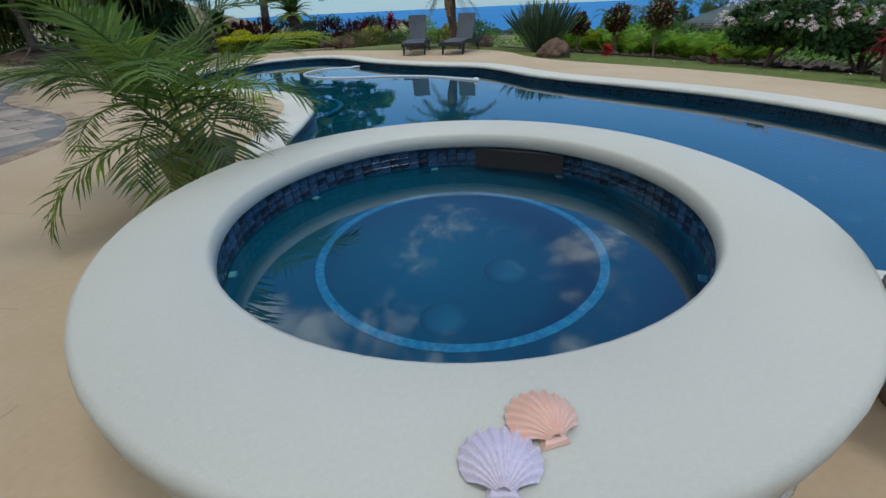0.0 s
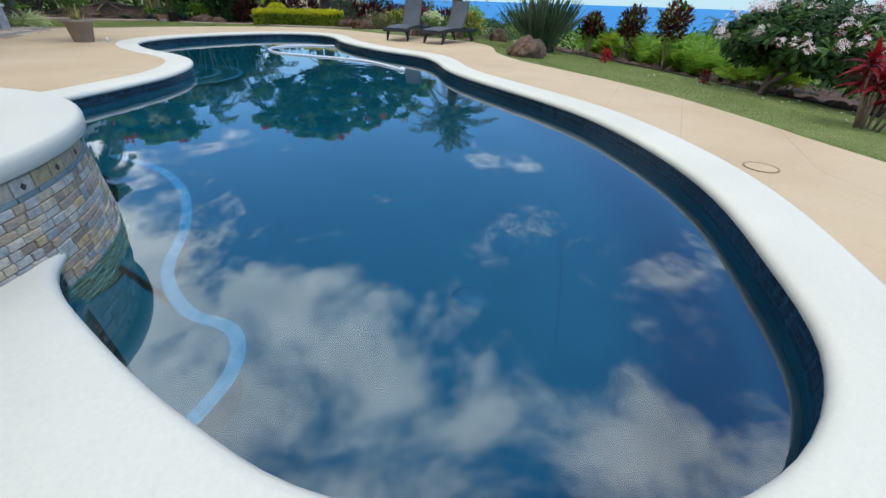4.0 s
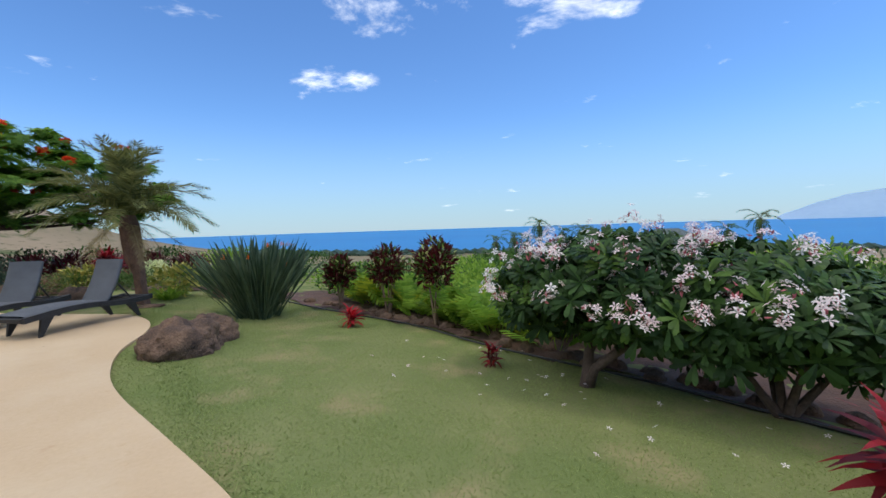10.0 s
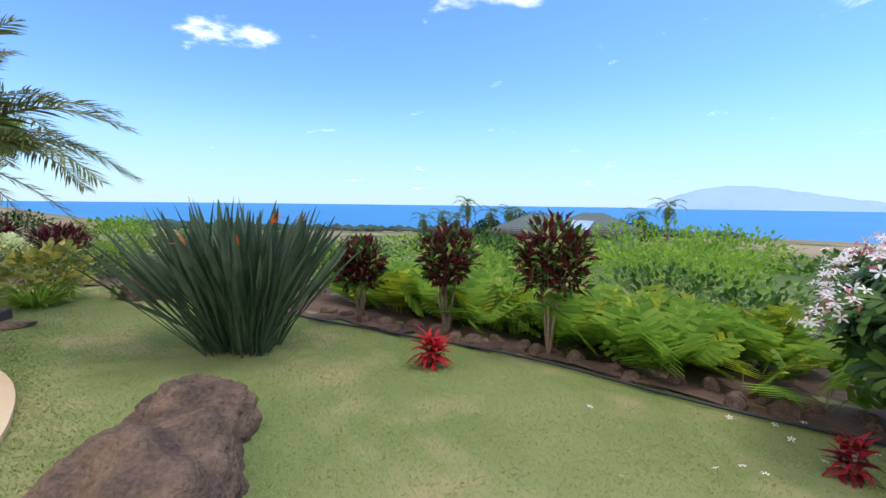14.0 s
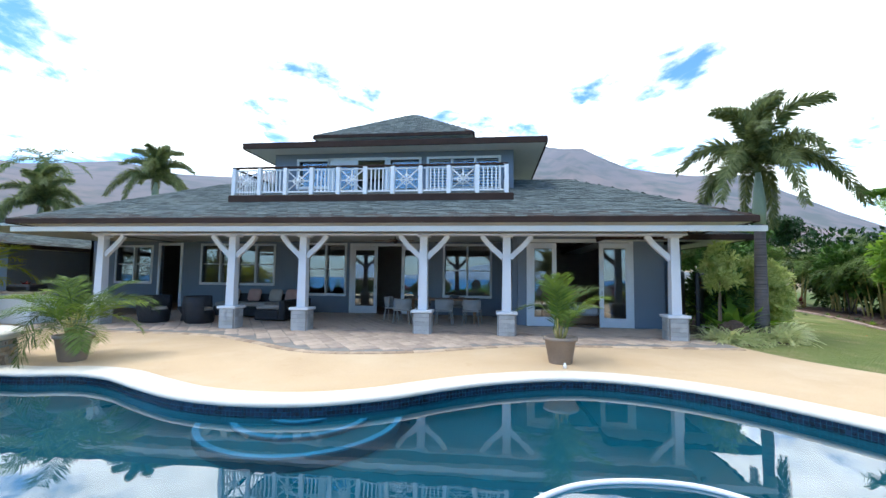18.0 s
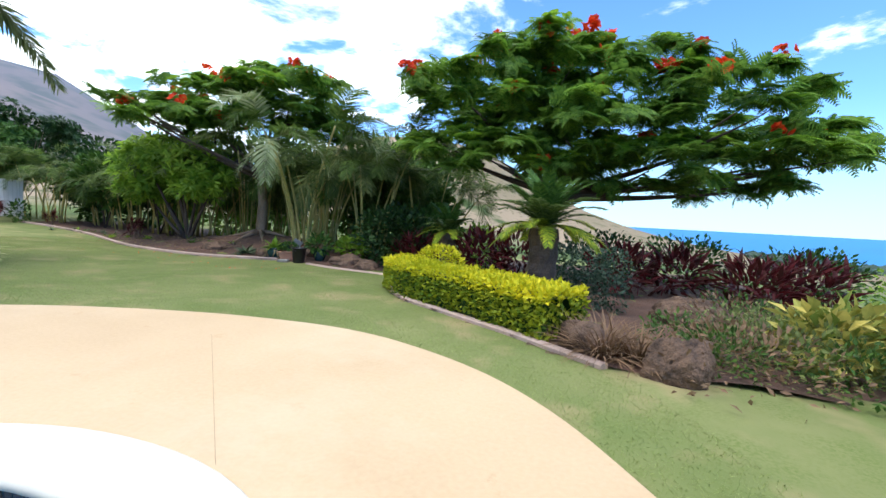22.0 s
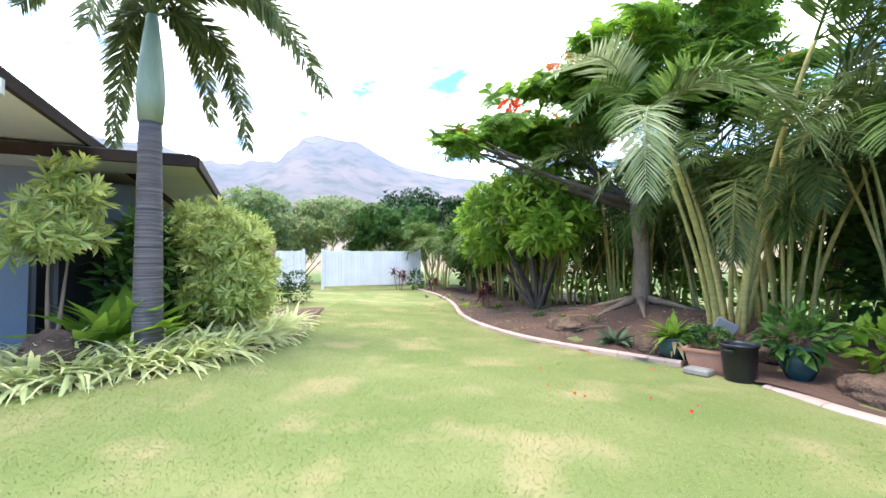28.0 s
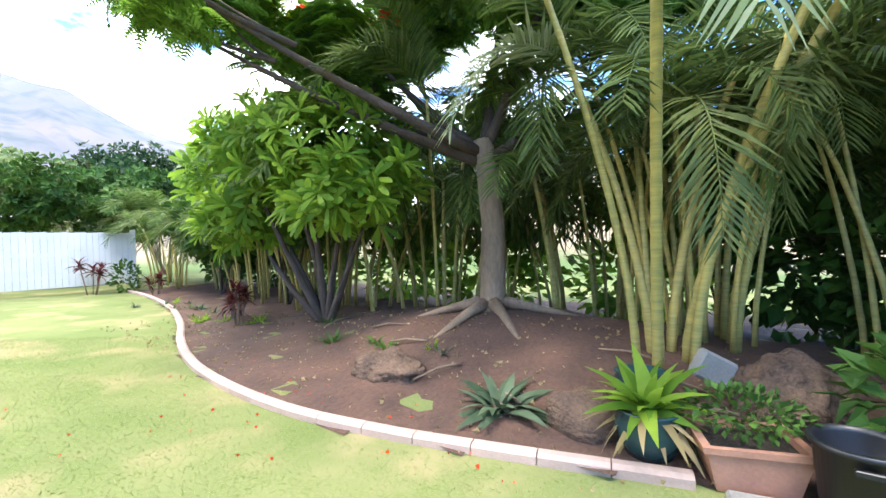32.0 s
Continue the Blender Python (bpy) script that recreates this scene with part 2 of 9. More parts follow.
M_FLAG = mat("flagstone", (0.58, 0.46, 0.35), 0.7, (0.36, 0.28, 0.22), 3, 30, 0.2, 50, rand=0.45)
M_PLINTH = mat("grey_plinth_stone", (0.5, 0.5, 0.47), 0.8, (0.36, 0.36, 0.34), 5, 40, 0.3, 40, rand=0.5)
M_MORTAR = mat("mortar", (0.3, 0.28, 0.25), 0.9, scale=5)
M_SIDING = mat("blue_grey_siding", (0.2, 0.235, 0.275), 0.7, (0.17, 0.2, 0.24), 1.0, 40)
M_WHITE = mat("white_paint", (0.78, 0.79, 0.79), 0.5, (0.68, 0.69, 0.69), 2.0, 40)
M_SOFFIT = mat("pale_soffit", (0.62, 0.62, 0.56), 0.7, (0.54, 0.54, 0.49), 1.0, 30)
M_BEAM = mat("taupe_beam", (0.24, 0.225, 0.2), 0.65, (0.2, 0.19, 0.17), 1.5, 40)
M_FASCIA = mat("dark_brown_fascia", (0.06, 0.038, 0.03), 0.85, (0.035, 0.023, 0.019), 2.0, 40, spec=0.15)
M_ROOF = mat("grey_green_shingle", (0.16, 0.19, 0.185), 0.95, (0.06, 0.075, 0.075), 6, 60, 0.3, 90, island=0.6, spec=0.1)
M_DARK = mat("dark_interior", (0.035, 0.03, 0.028), 0.8, (0.02, 0.018, 0.016), 1.0, 20)
M_INWALL = mat("interior_wall", (0.3, 0.27, 0.23), 0.8, (0.24, 0.21, 0.18), 1.0, 20)
M_BLACK = mat("black_wicker", (0.022, 0.021, 0.022), 0.55, (0.01, 0.01, 0.011), 8, 90, 0.4, 160)
M_SLING = mat("grey_sling", (0.10, 0.108, 0.12), 0.75, (0.075, 0.08, 0.09), 6, 200, 0.3, 300)
M_CUSH = mat("beige_cushion", (0.42, 0.37, 0.31), 0.9, (0.34, 0.3, 0.25), 4, 80, 0.2, 120)
M_PILLOW = mat("pink_cushion", (0.5, 0.3, 0.24), 0.9, (0.4, 0.23, 0.18), 6, 80)
M_WOOD = mat("warm_wood", (0.3, 0.16, 0.075), 0.5, (0.18, 0.09, 0.04), 3, 30, stretch=(1, 8, 8))
M_POT = mat("taupe_pot", (0.31, 0.245, 0.19), 0.7, (0.235, 0.185, 0.14), 4, 40, 0.1, 60)
M_POTSOIL = mat("dark_potting_soil", (0.06, 0.042, 0.03), 0.95, (0.02, 0.015, 0.012), 20, 60, 1.0, 40)
M_TERRA = mat("terracotta", (0.5, 0.25, 0.16), 0.8, (0.36, 0.17, 0.11), 4, 40, 0.1, 60)
M_GREENPOT = mat("glazed_green_pot", (0.02, 0.07, 0.075), 0.25, (0.012, 0.04, 0.045), 3, 30)
M_PLASTIC = mat("black_plastic", (0.014, 0.015, 0.018), 0.4, (0.01, 0.01, 0.012), 4, 60)
M_SOIL = mat("red_soil", (0.15, 0.078, 0.05), 0.95, (0.06, 0.034, 0.025), 2.2, 26, 0.9, 18)
M_EDGE = mat("pink_concrete_edging", (0.5, 0.36, 0.3), 0.85, (0.38, 0.27, 0.22), 2, 40, 0.2, 60, rand=0.3)
M_ROCK = mat("brown_boulder", (0.25, 0.155, 0.10), 0.95, (0.05, 0.037, 0.032), 4.5, 45, 1.0, 34, spec=0.2)
M_BARK = mat("grey_bark", (0.34, 0.235, 0.155), 0.9, (0.17, 0.115, 0.075), 4, 30, 0.7, 30, stretch=(1, 1, 0.4))
M_DATEB = mat("red_brown_palm_bark", (0.24, 0.13, 0.08), 0.95, (0.09, 0.05, 0.035), 6, 26, 1.0, 24)
M_DBARK = mat("dark_bark", (0.12, 0.085, 0.065), 0.9, (0.06, 0.042, 0.033), 4, 30, 0.7, 30)
M_PTRUNK = mat("ringed_palm_trunk", (0.22, 0.19, 0.18), 0.85, (0.05, 0.042, 0.045), 5, 9, 1.0, 12, stretch=(0.15, 0.15, 4.0))
M_SHAFT = mat("palm_crownshaft", (0.29, 0.34, 0.22), 0.5, (0.2, 0.25, 0.15), 2, 20, stretch=(3, 3, 0.4))
M_CANE = mat("yellow_green_cane", (0.58, 0.44, 0.13), 0.5, (0.29, 0.27, 0.085), 5, 20, rand=0.35, stretch=(0.4, 0.4, 5))
M_FENCE = mat("white_fence", (0.72, 0.72, 0.72), 0.6, (0.6, 0.6, 0.6), 2, 30, rand=0.25)
M_HOSE = mat("white_hose", (0.8, 0.82, 0.84), 0.35, (0.7, 0.72, 0.74), 3, 30)
M_METAL = mat("brushed_metal", (0.5, 0.5, 0.5), 0.35, metal=1.0)
M_JOINT = mat("dark_joint", (0.33, 0.23, 0.14), 0.95)
M_SOLAR = mat("solar_glass", (0.25, 0.38, 0.6), 0.15, (0.2, 0.3, 0.5), 2, 20)
M_SHELLP = mat("lilac_shell", (0.78, 0.7, 0.76), 0.45, (0.6, 0.5, 0.62), 20, 80)
M_SHELLO = mat("coral_shell", (0.85, 0.42, 0.28), 0.45, (0.8, 0.55, 0.45), 20, 80)


def leaf(name, base, second, tr=0.3, rough=0.5, island=0.5):
    return mat(name, base, rough, second, 0.6, 8, island=island, translucent=tr, spec=0.16)


L_PALM = leaf("palm_leaf", (0.17, 0.23, 0.06), (0.06, 0.10, 0.03), 0.45)
L_OLIVE = leaf("olive_palm_leaf", (0.27, 0.31, 0.10), (0.11, 0.15, 0.05), 0.35)
L_FOX = leaf("bushy_palm_leaf", (0.25, 0.29, 0.11), (0.09, 0.12, 0.045), 0.35)
L_GOLD = leaf("golden_areca_leaf", (0.52, 0.47, 0.06), (0.22, 0.27, 0.03), 0.45)
L_ARECA = leaf("areca_leaf", (0.30, 0.38, 0.055), (0.12, 0.19, 0.03), 0.4)
L_PALE = leaf("pale_weathered_frond", (0.5, 0.54, 0.32), (0.24, 0.3, 0.13), 0.4)
L_ARECG = leaf("fresh_areca_leaf", (0.19, 0.28, 0.06), (0.08, 0.14, 0.03), 0.45)
L_TREE = leaf("grey_green_tree_leaf", (0.34, 0.39, 0.17), (0.15, 0.21, 0.07), 0.4)
L_CROT = leaf("mottled_croton_leaf", (0.68, 0.55, 0.14), (0.16, 0.22, 0.04), 0.3)
L_FAN = leaf("fan_palm_leaf", (0.20, 0.32, 0.05), (0.08, 0.15, 0.025), 0.4)
L_DATE = leaf("golden_green_palm_leaf", (0.30, 0.30, 0.10), (0.11, 0.13, 0.05), 0.3)
L_TIP = leaf("dry_reddish_leaf_tip", (0.42, 0.20, 0.12), (0.30, 0.15, 0.08), 0.3)
L_DRY = leaf("dry_palm_leaf", (0.42, 0.31, 0.16), (0.25, 0.19, 0.08))
L_POIN = leaf("feathery_leaf", (0.20, 0.34, 0.05), (0.07, 0.16, 0.025), 0.5)
L_POIN2 = leaf("young_feathery_leaf", (0.30, 0.47, 0.05), (0.15, 0.30, 0.03), 0.45)
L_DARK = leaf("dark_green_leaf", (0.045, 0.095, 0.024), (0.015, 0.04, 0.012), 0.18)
L_MID = leaf("mid_green_leaf", (0.10, 0.19, 0.033), (0.035, 0.085, 0.017), 0.22)
L_BRIGHT = leaf("bright_green_leaf", (0.33, 0.48, 0.06), (0.14, 0.27, 0.03), 0.55)
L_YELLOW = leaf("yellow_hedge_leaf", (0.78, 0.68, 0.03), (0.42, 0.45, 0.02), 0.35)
L_VARI = leaf("pale_striped_leaf", (0.87, 0.85, 0.5), (0.64, 0.69, 0.34), 0.5)
L_CREAM = leaf("cream_green_leaf", (0.70, 0.70, 0.26), (0.36, 0.43, 0.11), 0.4)
L_RED = leaf("red_ti_leaf", (0.34, 0.015, 0.02), (0.08, 0.008, 0.012), 0.25)
L_SCARLET = leaf("scarlet_ti_leaf", (0.62, 0.025, 0.035), (0.3, 0.012, 0.02), 0.35)
L_BURG = leaf("burgundy_leaf", (0.135, 0.02, 0.024), (0.06, 0.02, 0.014), 0.3)
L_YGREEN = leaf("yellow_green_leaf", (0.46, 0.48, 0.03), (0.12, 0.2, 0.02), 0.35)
L_BIRD = leaf("blue_green_blade", (0.13, 0.175, 0.10), (0.045, 0.075, 0.04), 0.2)
L_GRASS = leaf("grass_blade", (0.27, 0.31, 0.105), (0.19, 0.24, 0.07), 0.12, 0.8)
L_DRYGR = leaf("dry_brown_grass", (0.28, 0.17, 0.10), (0.16, 0.10, 0.055), 0.2)
L_FLOWER = leaf("red_orange_flower", (0.85, 0.10, 0.02), (0.65, 0.045, 0.015), 0.3)
L_PINK = leaf("white_pink_flower", (0.92, 0.89, 0.86), (0.88, 0.68, 0.68), 0.35)
L_BUD = leaf("dark_pink_bud", (0.55, 0.16, 0.18), (0.4, 0.1, 0.12), 0.2)
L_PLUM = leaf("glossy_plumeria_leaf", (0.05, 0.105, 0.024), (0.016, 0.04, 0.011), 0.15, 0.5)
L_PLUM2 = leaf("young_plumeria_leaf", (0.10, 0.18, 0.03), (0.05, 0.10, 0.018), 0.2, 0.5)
L_ORANGE = leaf("orange_flower", (0.85, 0.25, 0.03), (0.6, 0.12, 0.02), 0.3)
L_HEDGED = leaf("grey_green_hedge_leaf", (0.09, 0.13, 0.085), (0.03, 0.06, 0.035))


def glass(name, color=(1, 1, 1), rough=0.0, ior=1.45):
    m = bpy.data.materials.new(name)
    m.use_nodes = True
    b = m.node_tree.nodes["Principled BSDF"]
    b.inputs["Base Color"].default_value = (*color, 1)
    b.inputs["Roughness"].default_value = rough
    b.inputs["IOR"].default_value = ior
    b.inputs["Transmission Weight"].default_value = 1.0
    return m


M_GLASS = glass("window_glass", (0.75, 0.82, 0.85), 0.0, 2.1)
M_WATER = glass("pool_water", (0.09, 0.66, 0.9), 0.0, 2.05)
M_WATER.node_tree.nodes["Principled BSDF"].inputs["Specular IOR Level"].default_value = 1.0
_n, _l = M_WATER.node_tree.nodes, M_WATER.node_tree.links
_t = _n.new("ShaderNodeTexNoise")
_t.inputs["Scale"].default_value = 2.2
_t.inputs["Detail"].default_value = 2
_c = _n.new("ShaderNodeTexCoord")
_l.new(_c.outputs["Object"], _t.inputs["Vector"])
_b = _n.new("ShaderNodeBump")
_b.inputs["Strength"].default_value = 0.03
_b.inputs["Distance"].default_value = 0.05
_l.new(_t.outputs["Fac"], _b.inputs["Height"])
_l.new(_b.outputs[0], _n["Principled BSDF"].inputs["Normal"])
M_SEA = mat("open_sea", (0.012, 0.20, 0.46), 0.45, (0.01, 0.16, 0.40), 0.002, 0.05, spec=0.3)

# ---- helpers of this scene ----


def mesh_of(name, verts, faces, material, smooth=False):
    me = bpy.data.meshes.new(name)
    me.from_pydata([tuple(v) for v in verts], [], [tuple(f) for f in faces])
    if material:
        me.materials.append(material)
    if smooth:
        me.shade_smooth()
    me.update()
    return me


def ob_of(name, me, parent=None, label="", m=None):
    ob = new(name, me)
    if parent:
        ob.parent = parent
    if label:
        tagged(ob, label)
    if m is not None:
        ob.matrix_basis = m
    return ob


def part(name, bm, material, parent=None, label="", smooth=False, m=None):
    me = bpy.data.meshes.new(name)
    bm.to_mesh(me)
    bm.free()
    me.materials.append(material)
    if smooth:
        me.shade_smooth()
    return ob_of(name, me, parent, label, m)


def thing(name, label, category, group="", m=None, kind=""):
    ob = new(name)
    ob.empty_display_size = 0.1
    tagged(ob, label, category, group, kind)
    if m is not None:
        ob.matrix_basis = m
    return ob


def bbox(x0, y0, z0, x1, y1, z1, bev=0.0, bm=None):
    """A box from corner to corner, its edges bevelled."""
    own = bm is None
    bm = bm or bmesh.new()
    r = bmesh.ops.create_cube(bm, size=1.0)
    for v in r["verts"]:
        v.co = Vector(((x0 + x1) / 2 + v.co.x * (x1 - x0), (y0 + y1) / 2 + v.co.y * (y1 - y0), (z0 + z1) / 2 + v.co.z * (z1 - z0)))
    if bev and own:
        bmesh.ops.bevel(bm, geom=bm.edges[:], offset=bev, segments=1, affect="EDGES")
    return bm


def boxpart(name, a, b, material, parent=None, label="", bev=0.006):
    return part(name, bbox(*a, *b, bev), material, parent, label)


def structure(ob, label, category):
    return tagged(ob, label, category, kind="structure")


def lathe(profile, seg=32, a0=0.0, a1=2 * math.pi, closed=True):
    """Verts and faces of a profile of (radius, height) turned about z."""
    verts, faces = [], []
    n = seg if closed else seg + 1
    for i in range(n):
        a = a0 + (a1 - a0) * i / seg
        for r, z in profile:
            verts.append((r * math.cos(a), r * math.sin(a), z))
    k = len(profile)
    for i in range(seg):
        j = (i + 1) % n
        for q in range(k - 1):
            faces.append((i * k + q, j * k + q, j * k + q + 1, i * k + q + 1))
    return verts, faces


def tube(points, radii, seg=8, caps=True):
    """Verts and faces of a round bar along points, with a radius at each."""
    verts, faces = [], []
    pts = [Vector(p) for p in points]
    side = None
    for i, p in enumerate(pts):
        d = (pts[min(i + 1, len(pts) - 1)] - pts[max(i - 1, 0)]).normalized()
        if side is None:
            side = d.orthogonal().normalized()
        else:
            side = (side - d * side.dot(d)).normalized()
        up = d.cross(side)
        r = radii[i] if isinstance(radii, (list, tuple)) else radii
        for s in range(seg):
            a = 2 * math.pi * s / seg
            verts.append(p + (side * math.cos(a) + up * math.sin(a)) * r)
    for i in range(len(pts) - 1):
        for s in range(seg):
            t = (s + 1) % seg
            faces.append((i * seg + s, i * seg + t, (i + 1) * seg + t, (i + 1) * seg + s))
    if caps:
        faces.append(tuple(range(seg - 1, -1, -1)))
        faces.append(tuple((len(pts) - 1) * seg + s for s in range(seg)))
    return verts, faces


def tubepart(name, points, radii, material, parent=None, label="", seg=8, m=None):
    return ob_of(name, mesh_of(name, *tube(points, radii, seg), material, True), parent, label, m)


def spline(ctrl, n=8, closed=True):
    """Catmull-Rom through flat control points."""
    k = len(ctrl)
    out = []
    for i in range(k if closed else k - 1):
        def g(j):
            return np.array(ctrl[j % k] if closed else ctrl[min(max(j, 0), k - 1)], float)
        p0, p1, p2, p3 = g(i - 1), g(i), g(i + 1), g(i + 2)
        for s in range(n):
            t = s / n
            out.append(0.5 * (2 * p1 + (p2 - p0) * t + (2 * p0 - 5 * p1 + 4 * p2 - p3) * t * t + (3 * p1 - p0 - 3 * p2 + p3) * t ** 3))
    if not closed:
        out.append(np.array(ctrl[-1], float))
    return np.array(out)


def offset_loop(pts, d, closed=True):
    """The loop moved outward by d (for a loop that runs counter-clockwise)."""
    k = len(pts)
    if closed:
        t = np.roll(pts, -1, 0) - np.roll(pts, 1, 0)
    else:
        t = np.gradient(pts, axis=0)
    t /= np.linalg.norm(t, axis=1)[:, None]
    return pts + np.stack([t[:, 1], -t[:, 0]], 1) * d


def inside(px, py, poly):
    """Which of many points lie inside a polygon."""
    px, py = np.asarray(px, float), np.asarray(py, float)
    res = np.zeros(px.shape, bool)
    x0, y0 = poly[-1]
    for x1, y1 in poly:
        cut = ((y1 > py) != (y0 > py)) & (px < (x0 - x1) * (py - y1) / ((y0 - y1) or 1e-9) + x1)
        res ^= cut
        x0, y0 = x1, y1
    return res


def flat_fill(name, loops, z, depth, material):
    """A slab with its top at z that fills the first loop less the others, with side faces of the given depth."""
    bm = bmesh.new()
    for lp in loops:
        vs = [bm.verts.new((x, y, z)) for x, y in lp]
        for i in range(len(vs)):
            bm.edges.new((vs[i], vs[(i + 1) % len(vs)]))
    rim = bm.edges[:]
    bmesh.ops.triangle_fill(bm, edges=rim, use_beauty=True, use_dissolve=False)
    bm.normal_update()
    for f in bm.faces:
        if f.normal.z < 0:
            f.normal_flip()
    if depth:
        r = bmesh.ops.extrude_edge_only(bm, edges=rim)
        for v in [g for g in r["geom"] if isinstance(g, bmesh.types.BMVert)]:
            v.co.z -= depth
    return part(name, bm, material)


def scatter(template_v, template_f, mats):
    """One mesh's verts and faces from a template placed by many 4x4 matrices (numpy)."""
    tv = np.c_[np.array(template_v, float), np.ones(len(template_v))]
    allv = np.einsum("nij,kj->nki", mats, tv)[:, :, :3].reshape(-1, 3)
    k = len(template_v)
    f = []
    tf = [tuple(q) for q in template_f]
    for i in range(len(mats)):
        o = i * k
        f.extend(tuple(o + q for q in t) for t in tf)
    return allv, f


def frames_to(directions, rolls, places, scales):
    """4x4 matrices that turn +y to each direction (with a roll), at places and scales. z is kept as far up as it can be."""
    d = directions / np.linalg.norm(directions, axis=1)[:, None]
    up = np.tile([0.0, 0.0, 1.0], (len(d), 1))
    x = np.cross(d, up)
    x /= np.linalg.norm(x, axis=1)[:, None] + 1e-9
    z = np.cross(x, d)
    c, s = np.cos(rolls)[:, None], np.sin(rolls)[:, None]
    x, z = x * c + z * s, z * c - x * s
    m = np.zeros((len(d), 4, 4))
    m[:, :3, 0], m[:, :3, 1], m[:, :3, 2] = x * scales[:, None], d * scales[:, None], z * scales[:, None]
    m[:, :3, 3] = places
    m[:, 3, 3] = 1
    return m


rng = np.random.default_rng(7)

# ---- ground, deck and pool ----
DECK_C = [(13.0, -16.0), (13.0, -9.0), (13.1, -6.9), (13.2, -6.2), (13.28, -5.3), (13.3, -4.6), (13.22, -3.4), (13.0, -2.2), (12.75, -0.9), (12.69, 0.0),
          (12.8, 1.0), (13.12, 2.0), (13.22, 2.9), (13.06, 3.75), (12.75, 4.3), (11.9, 5.2), (10.9, 6.45), (10.29, 7.26), (9.67, 8.1), (8.95, 8.7),
          (8.0, 9.12), (7.2, 9.26), (6.3, 9.2), (5.3, 9.0), (3.9, 8.5), (2.3, 7.65), (0.8, 7.3)]
deck_edge = np.vstack([spline(DECK_C, 6, False), [(-3.0, 7.25), (-9.0, 7.25), (-9.0, -16.0)]])
POOL_C = [(7.05, -7.83), (7.40, -8.34), (7.79, -8.80), (8.2, -9.15), (8.9, -9.42), (9.55, -9.38), (10.1, -9.05), (10.55, -8.39), (10.9, -7.75),
          (11.13, -7.1), (11.28, -6.3), (11.33, -5.4), (11.22, -4.5), (11.0, -3.5), (10.79, -2.5), (10.71, -1.6), (10.8, -0.5), (10.68, 0.4),
          (10.05, 1.45), (9.5, 2.7), (9.17, 3.9), (9.05, 5.1), (8.75, 5.9), (8.2, 6.3), (7.5, 6.38), (6.8, 6.2), (5.9, 5.65), (5.0, 4.85), (4.5, 3.95),
          (4.37, 3.0), (4.7, 2.0), (5.2, 1.2), (5.75, 0.5), (6.15, -0.3), (6.28, -1.2), (6.15, -2.1), (5.8, -2.95), (5.42, -3.75), (5.3, -4.45),
          (5.45, -5.1), (5.5, -5.86), (6.02, -5.95), (6.55, -6.28), (6.88, -6.81), (6.97, -7.4)]
pool = spline(POOL_C, 5)
COPING_W = 0.445
pool_out = offset_loop(pool, COPING_W)
SPA = Vector((5.55, -7.31, 0.0))
SPA_R, SPA_IN, SPA_TOP = 1.48, 1.065, 0.5


def smooth01(v):
    v = np.clip(v, 0, 1)
    return v * v * (3 - 2 * v)


def ground_z(x, y):
    """Height of the lawn and of the land round it."""
    x, y = np.asarray(x, float), np.asarray(y, float)
    z = -0.03 - 0.085 * np.clip(x - 13.2, 0, 5) - 0.033 * np.clip(y - 9, 0, 6)
    z = z + 0.024 * np.clip(-x, 0, 16) * smooth01((y - 7) / 3)
    # planting mound
    z = z + 0.55 * np.exp(-((x + 0.3) / 3.2) ** 2 - ((y - 16.9) / 1.6) ** 2)
    s = np.maximum(0, x - 17.5) + 0.75 * np.maximum(0, y - 19) * smooth01((x + 25) / 40)
    z = z - 0.075 * np.clip(s, 0, 30) - 20 * smooth01((s - 15) / 420)
    # rising slopes inland
    d = np.hypot(x - 8, y - 3)
    yaw = np.degrees(np.arctan2(-(x - 8), y - 3))
    land = smooth01((-x - 25) / 60)
    z = z + land * 0.03 * np.clip(d - 30, 0, 400)
    peak = (0.19 * np.exp(-((yaw - 83) / 11) ** 2) + 0.155 * np.exp(-((yaw - 64) / 15) ** 2) + 0.12 * np.exp(-((yaw - 102) / 12) ** 2) + 0.14 * np.exp(-((yaw - 118) / 18) ** 2)
            + 0.11 * np.exp(-((yaw - 142) / 16) ** 2) + 0.06 * np.exp(-((yaw - 165) / 20) ** 2))
    rough = 1 + 0.06 * np.sin(yaw * 0.55) * np.sin(d * 0.004 + yaw * 0.2) + 0.025 * np.sin(yaw * 1.1 + 2) + 0.012 * np.sin(yaw * 2.9)
    z = z + peak * 3100 * rough * smooth01((d - 500) / 2100)
    # brown hill beyond the garden
    z = z + 27 * np.exp(-((x + 45) / 52) ** 2 - ((y - 140) / 45) ** 2) * smooth01((y - 45) / 60)
    return z


def axis_coords(lo, hi, step, far):
    c = list(np.arange(lo, hi + 1e-6, step))
    a, b, g = [], [], step
    v, w = lo, hi
    while v > -far:
        g *= 1.22
        v -= g
        a.append(v)
        w += g
        b.append(w)
    return np.array(a[::-1] + c + b)


gx, gy = axis_coords(-20, 26, 0.5, 4700), axis_coords(-16, 26, 0.5, 4700)
GX, GY = np.meshgrid(gx, gy, indexing="ij")
GZ = ground_z(GX, GY)
GZ = np.where(inside(GX, GY, offset_loop(deck_edge, -0.55)), -3.0, GZ)
nx, ny = GX.shape
ids = np.arange(nx * ny).reshape(nx, ny)
quads = np.stack([ids[:-1, :-1], ids[1:, :-1], ids[1:, 1:], ids[:-1, 1:]], -1).reshape(-1, 4)
M_GROUND = bpy.data.materials.new("lawn_and_land")
M_GROUND.use_nodes = True


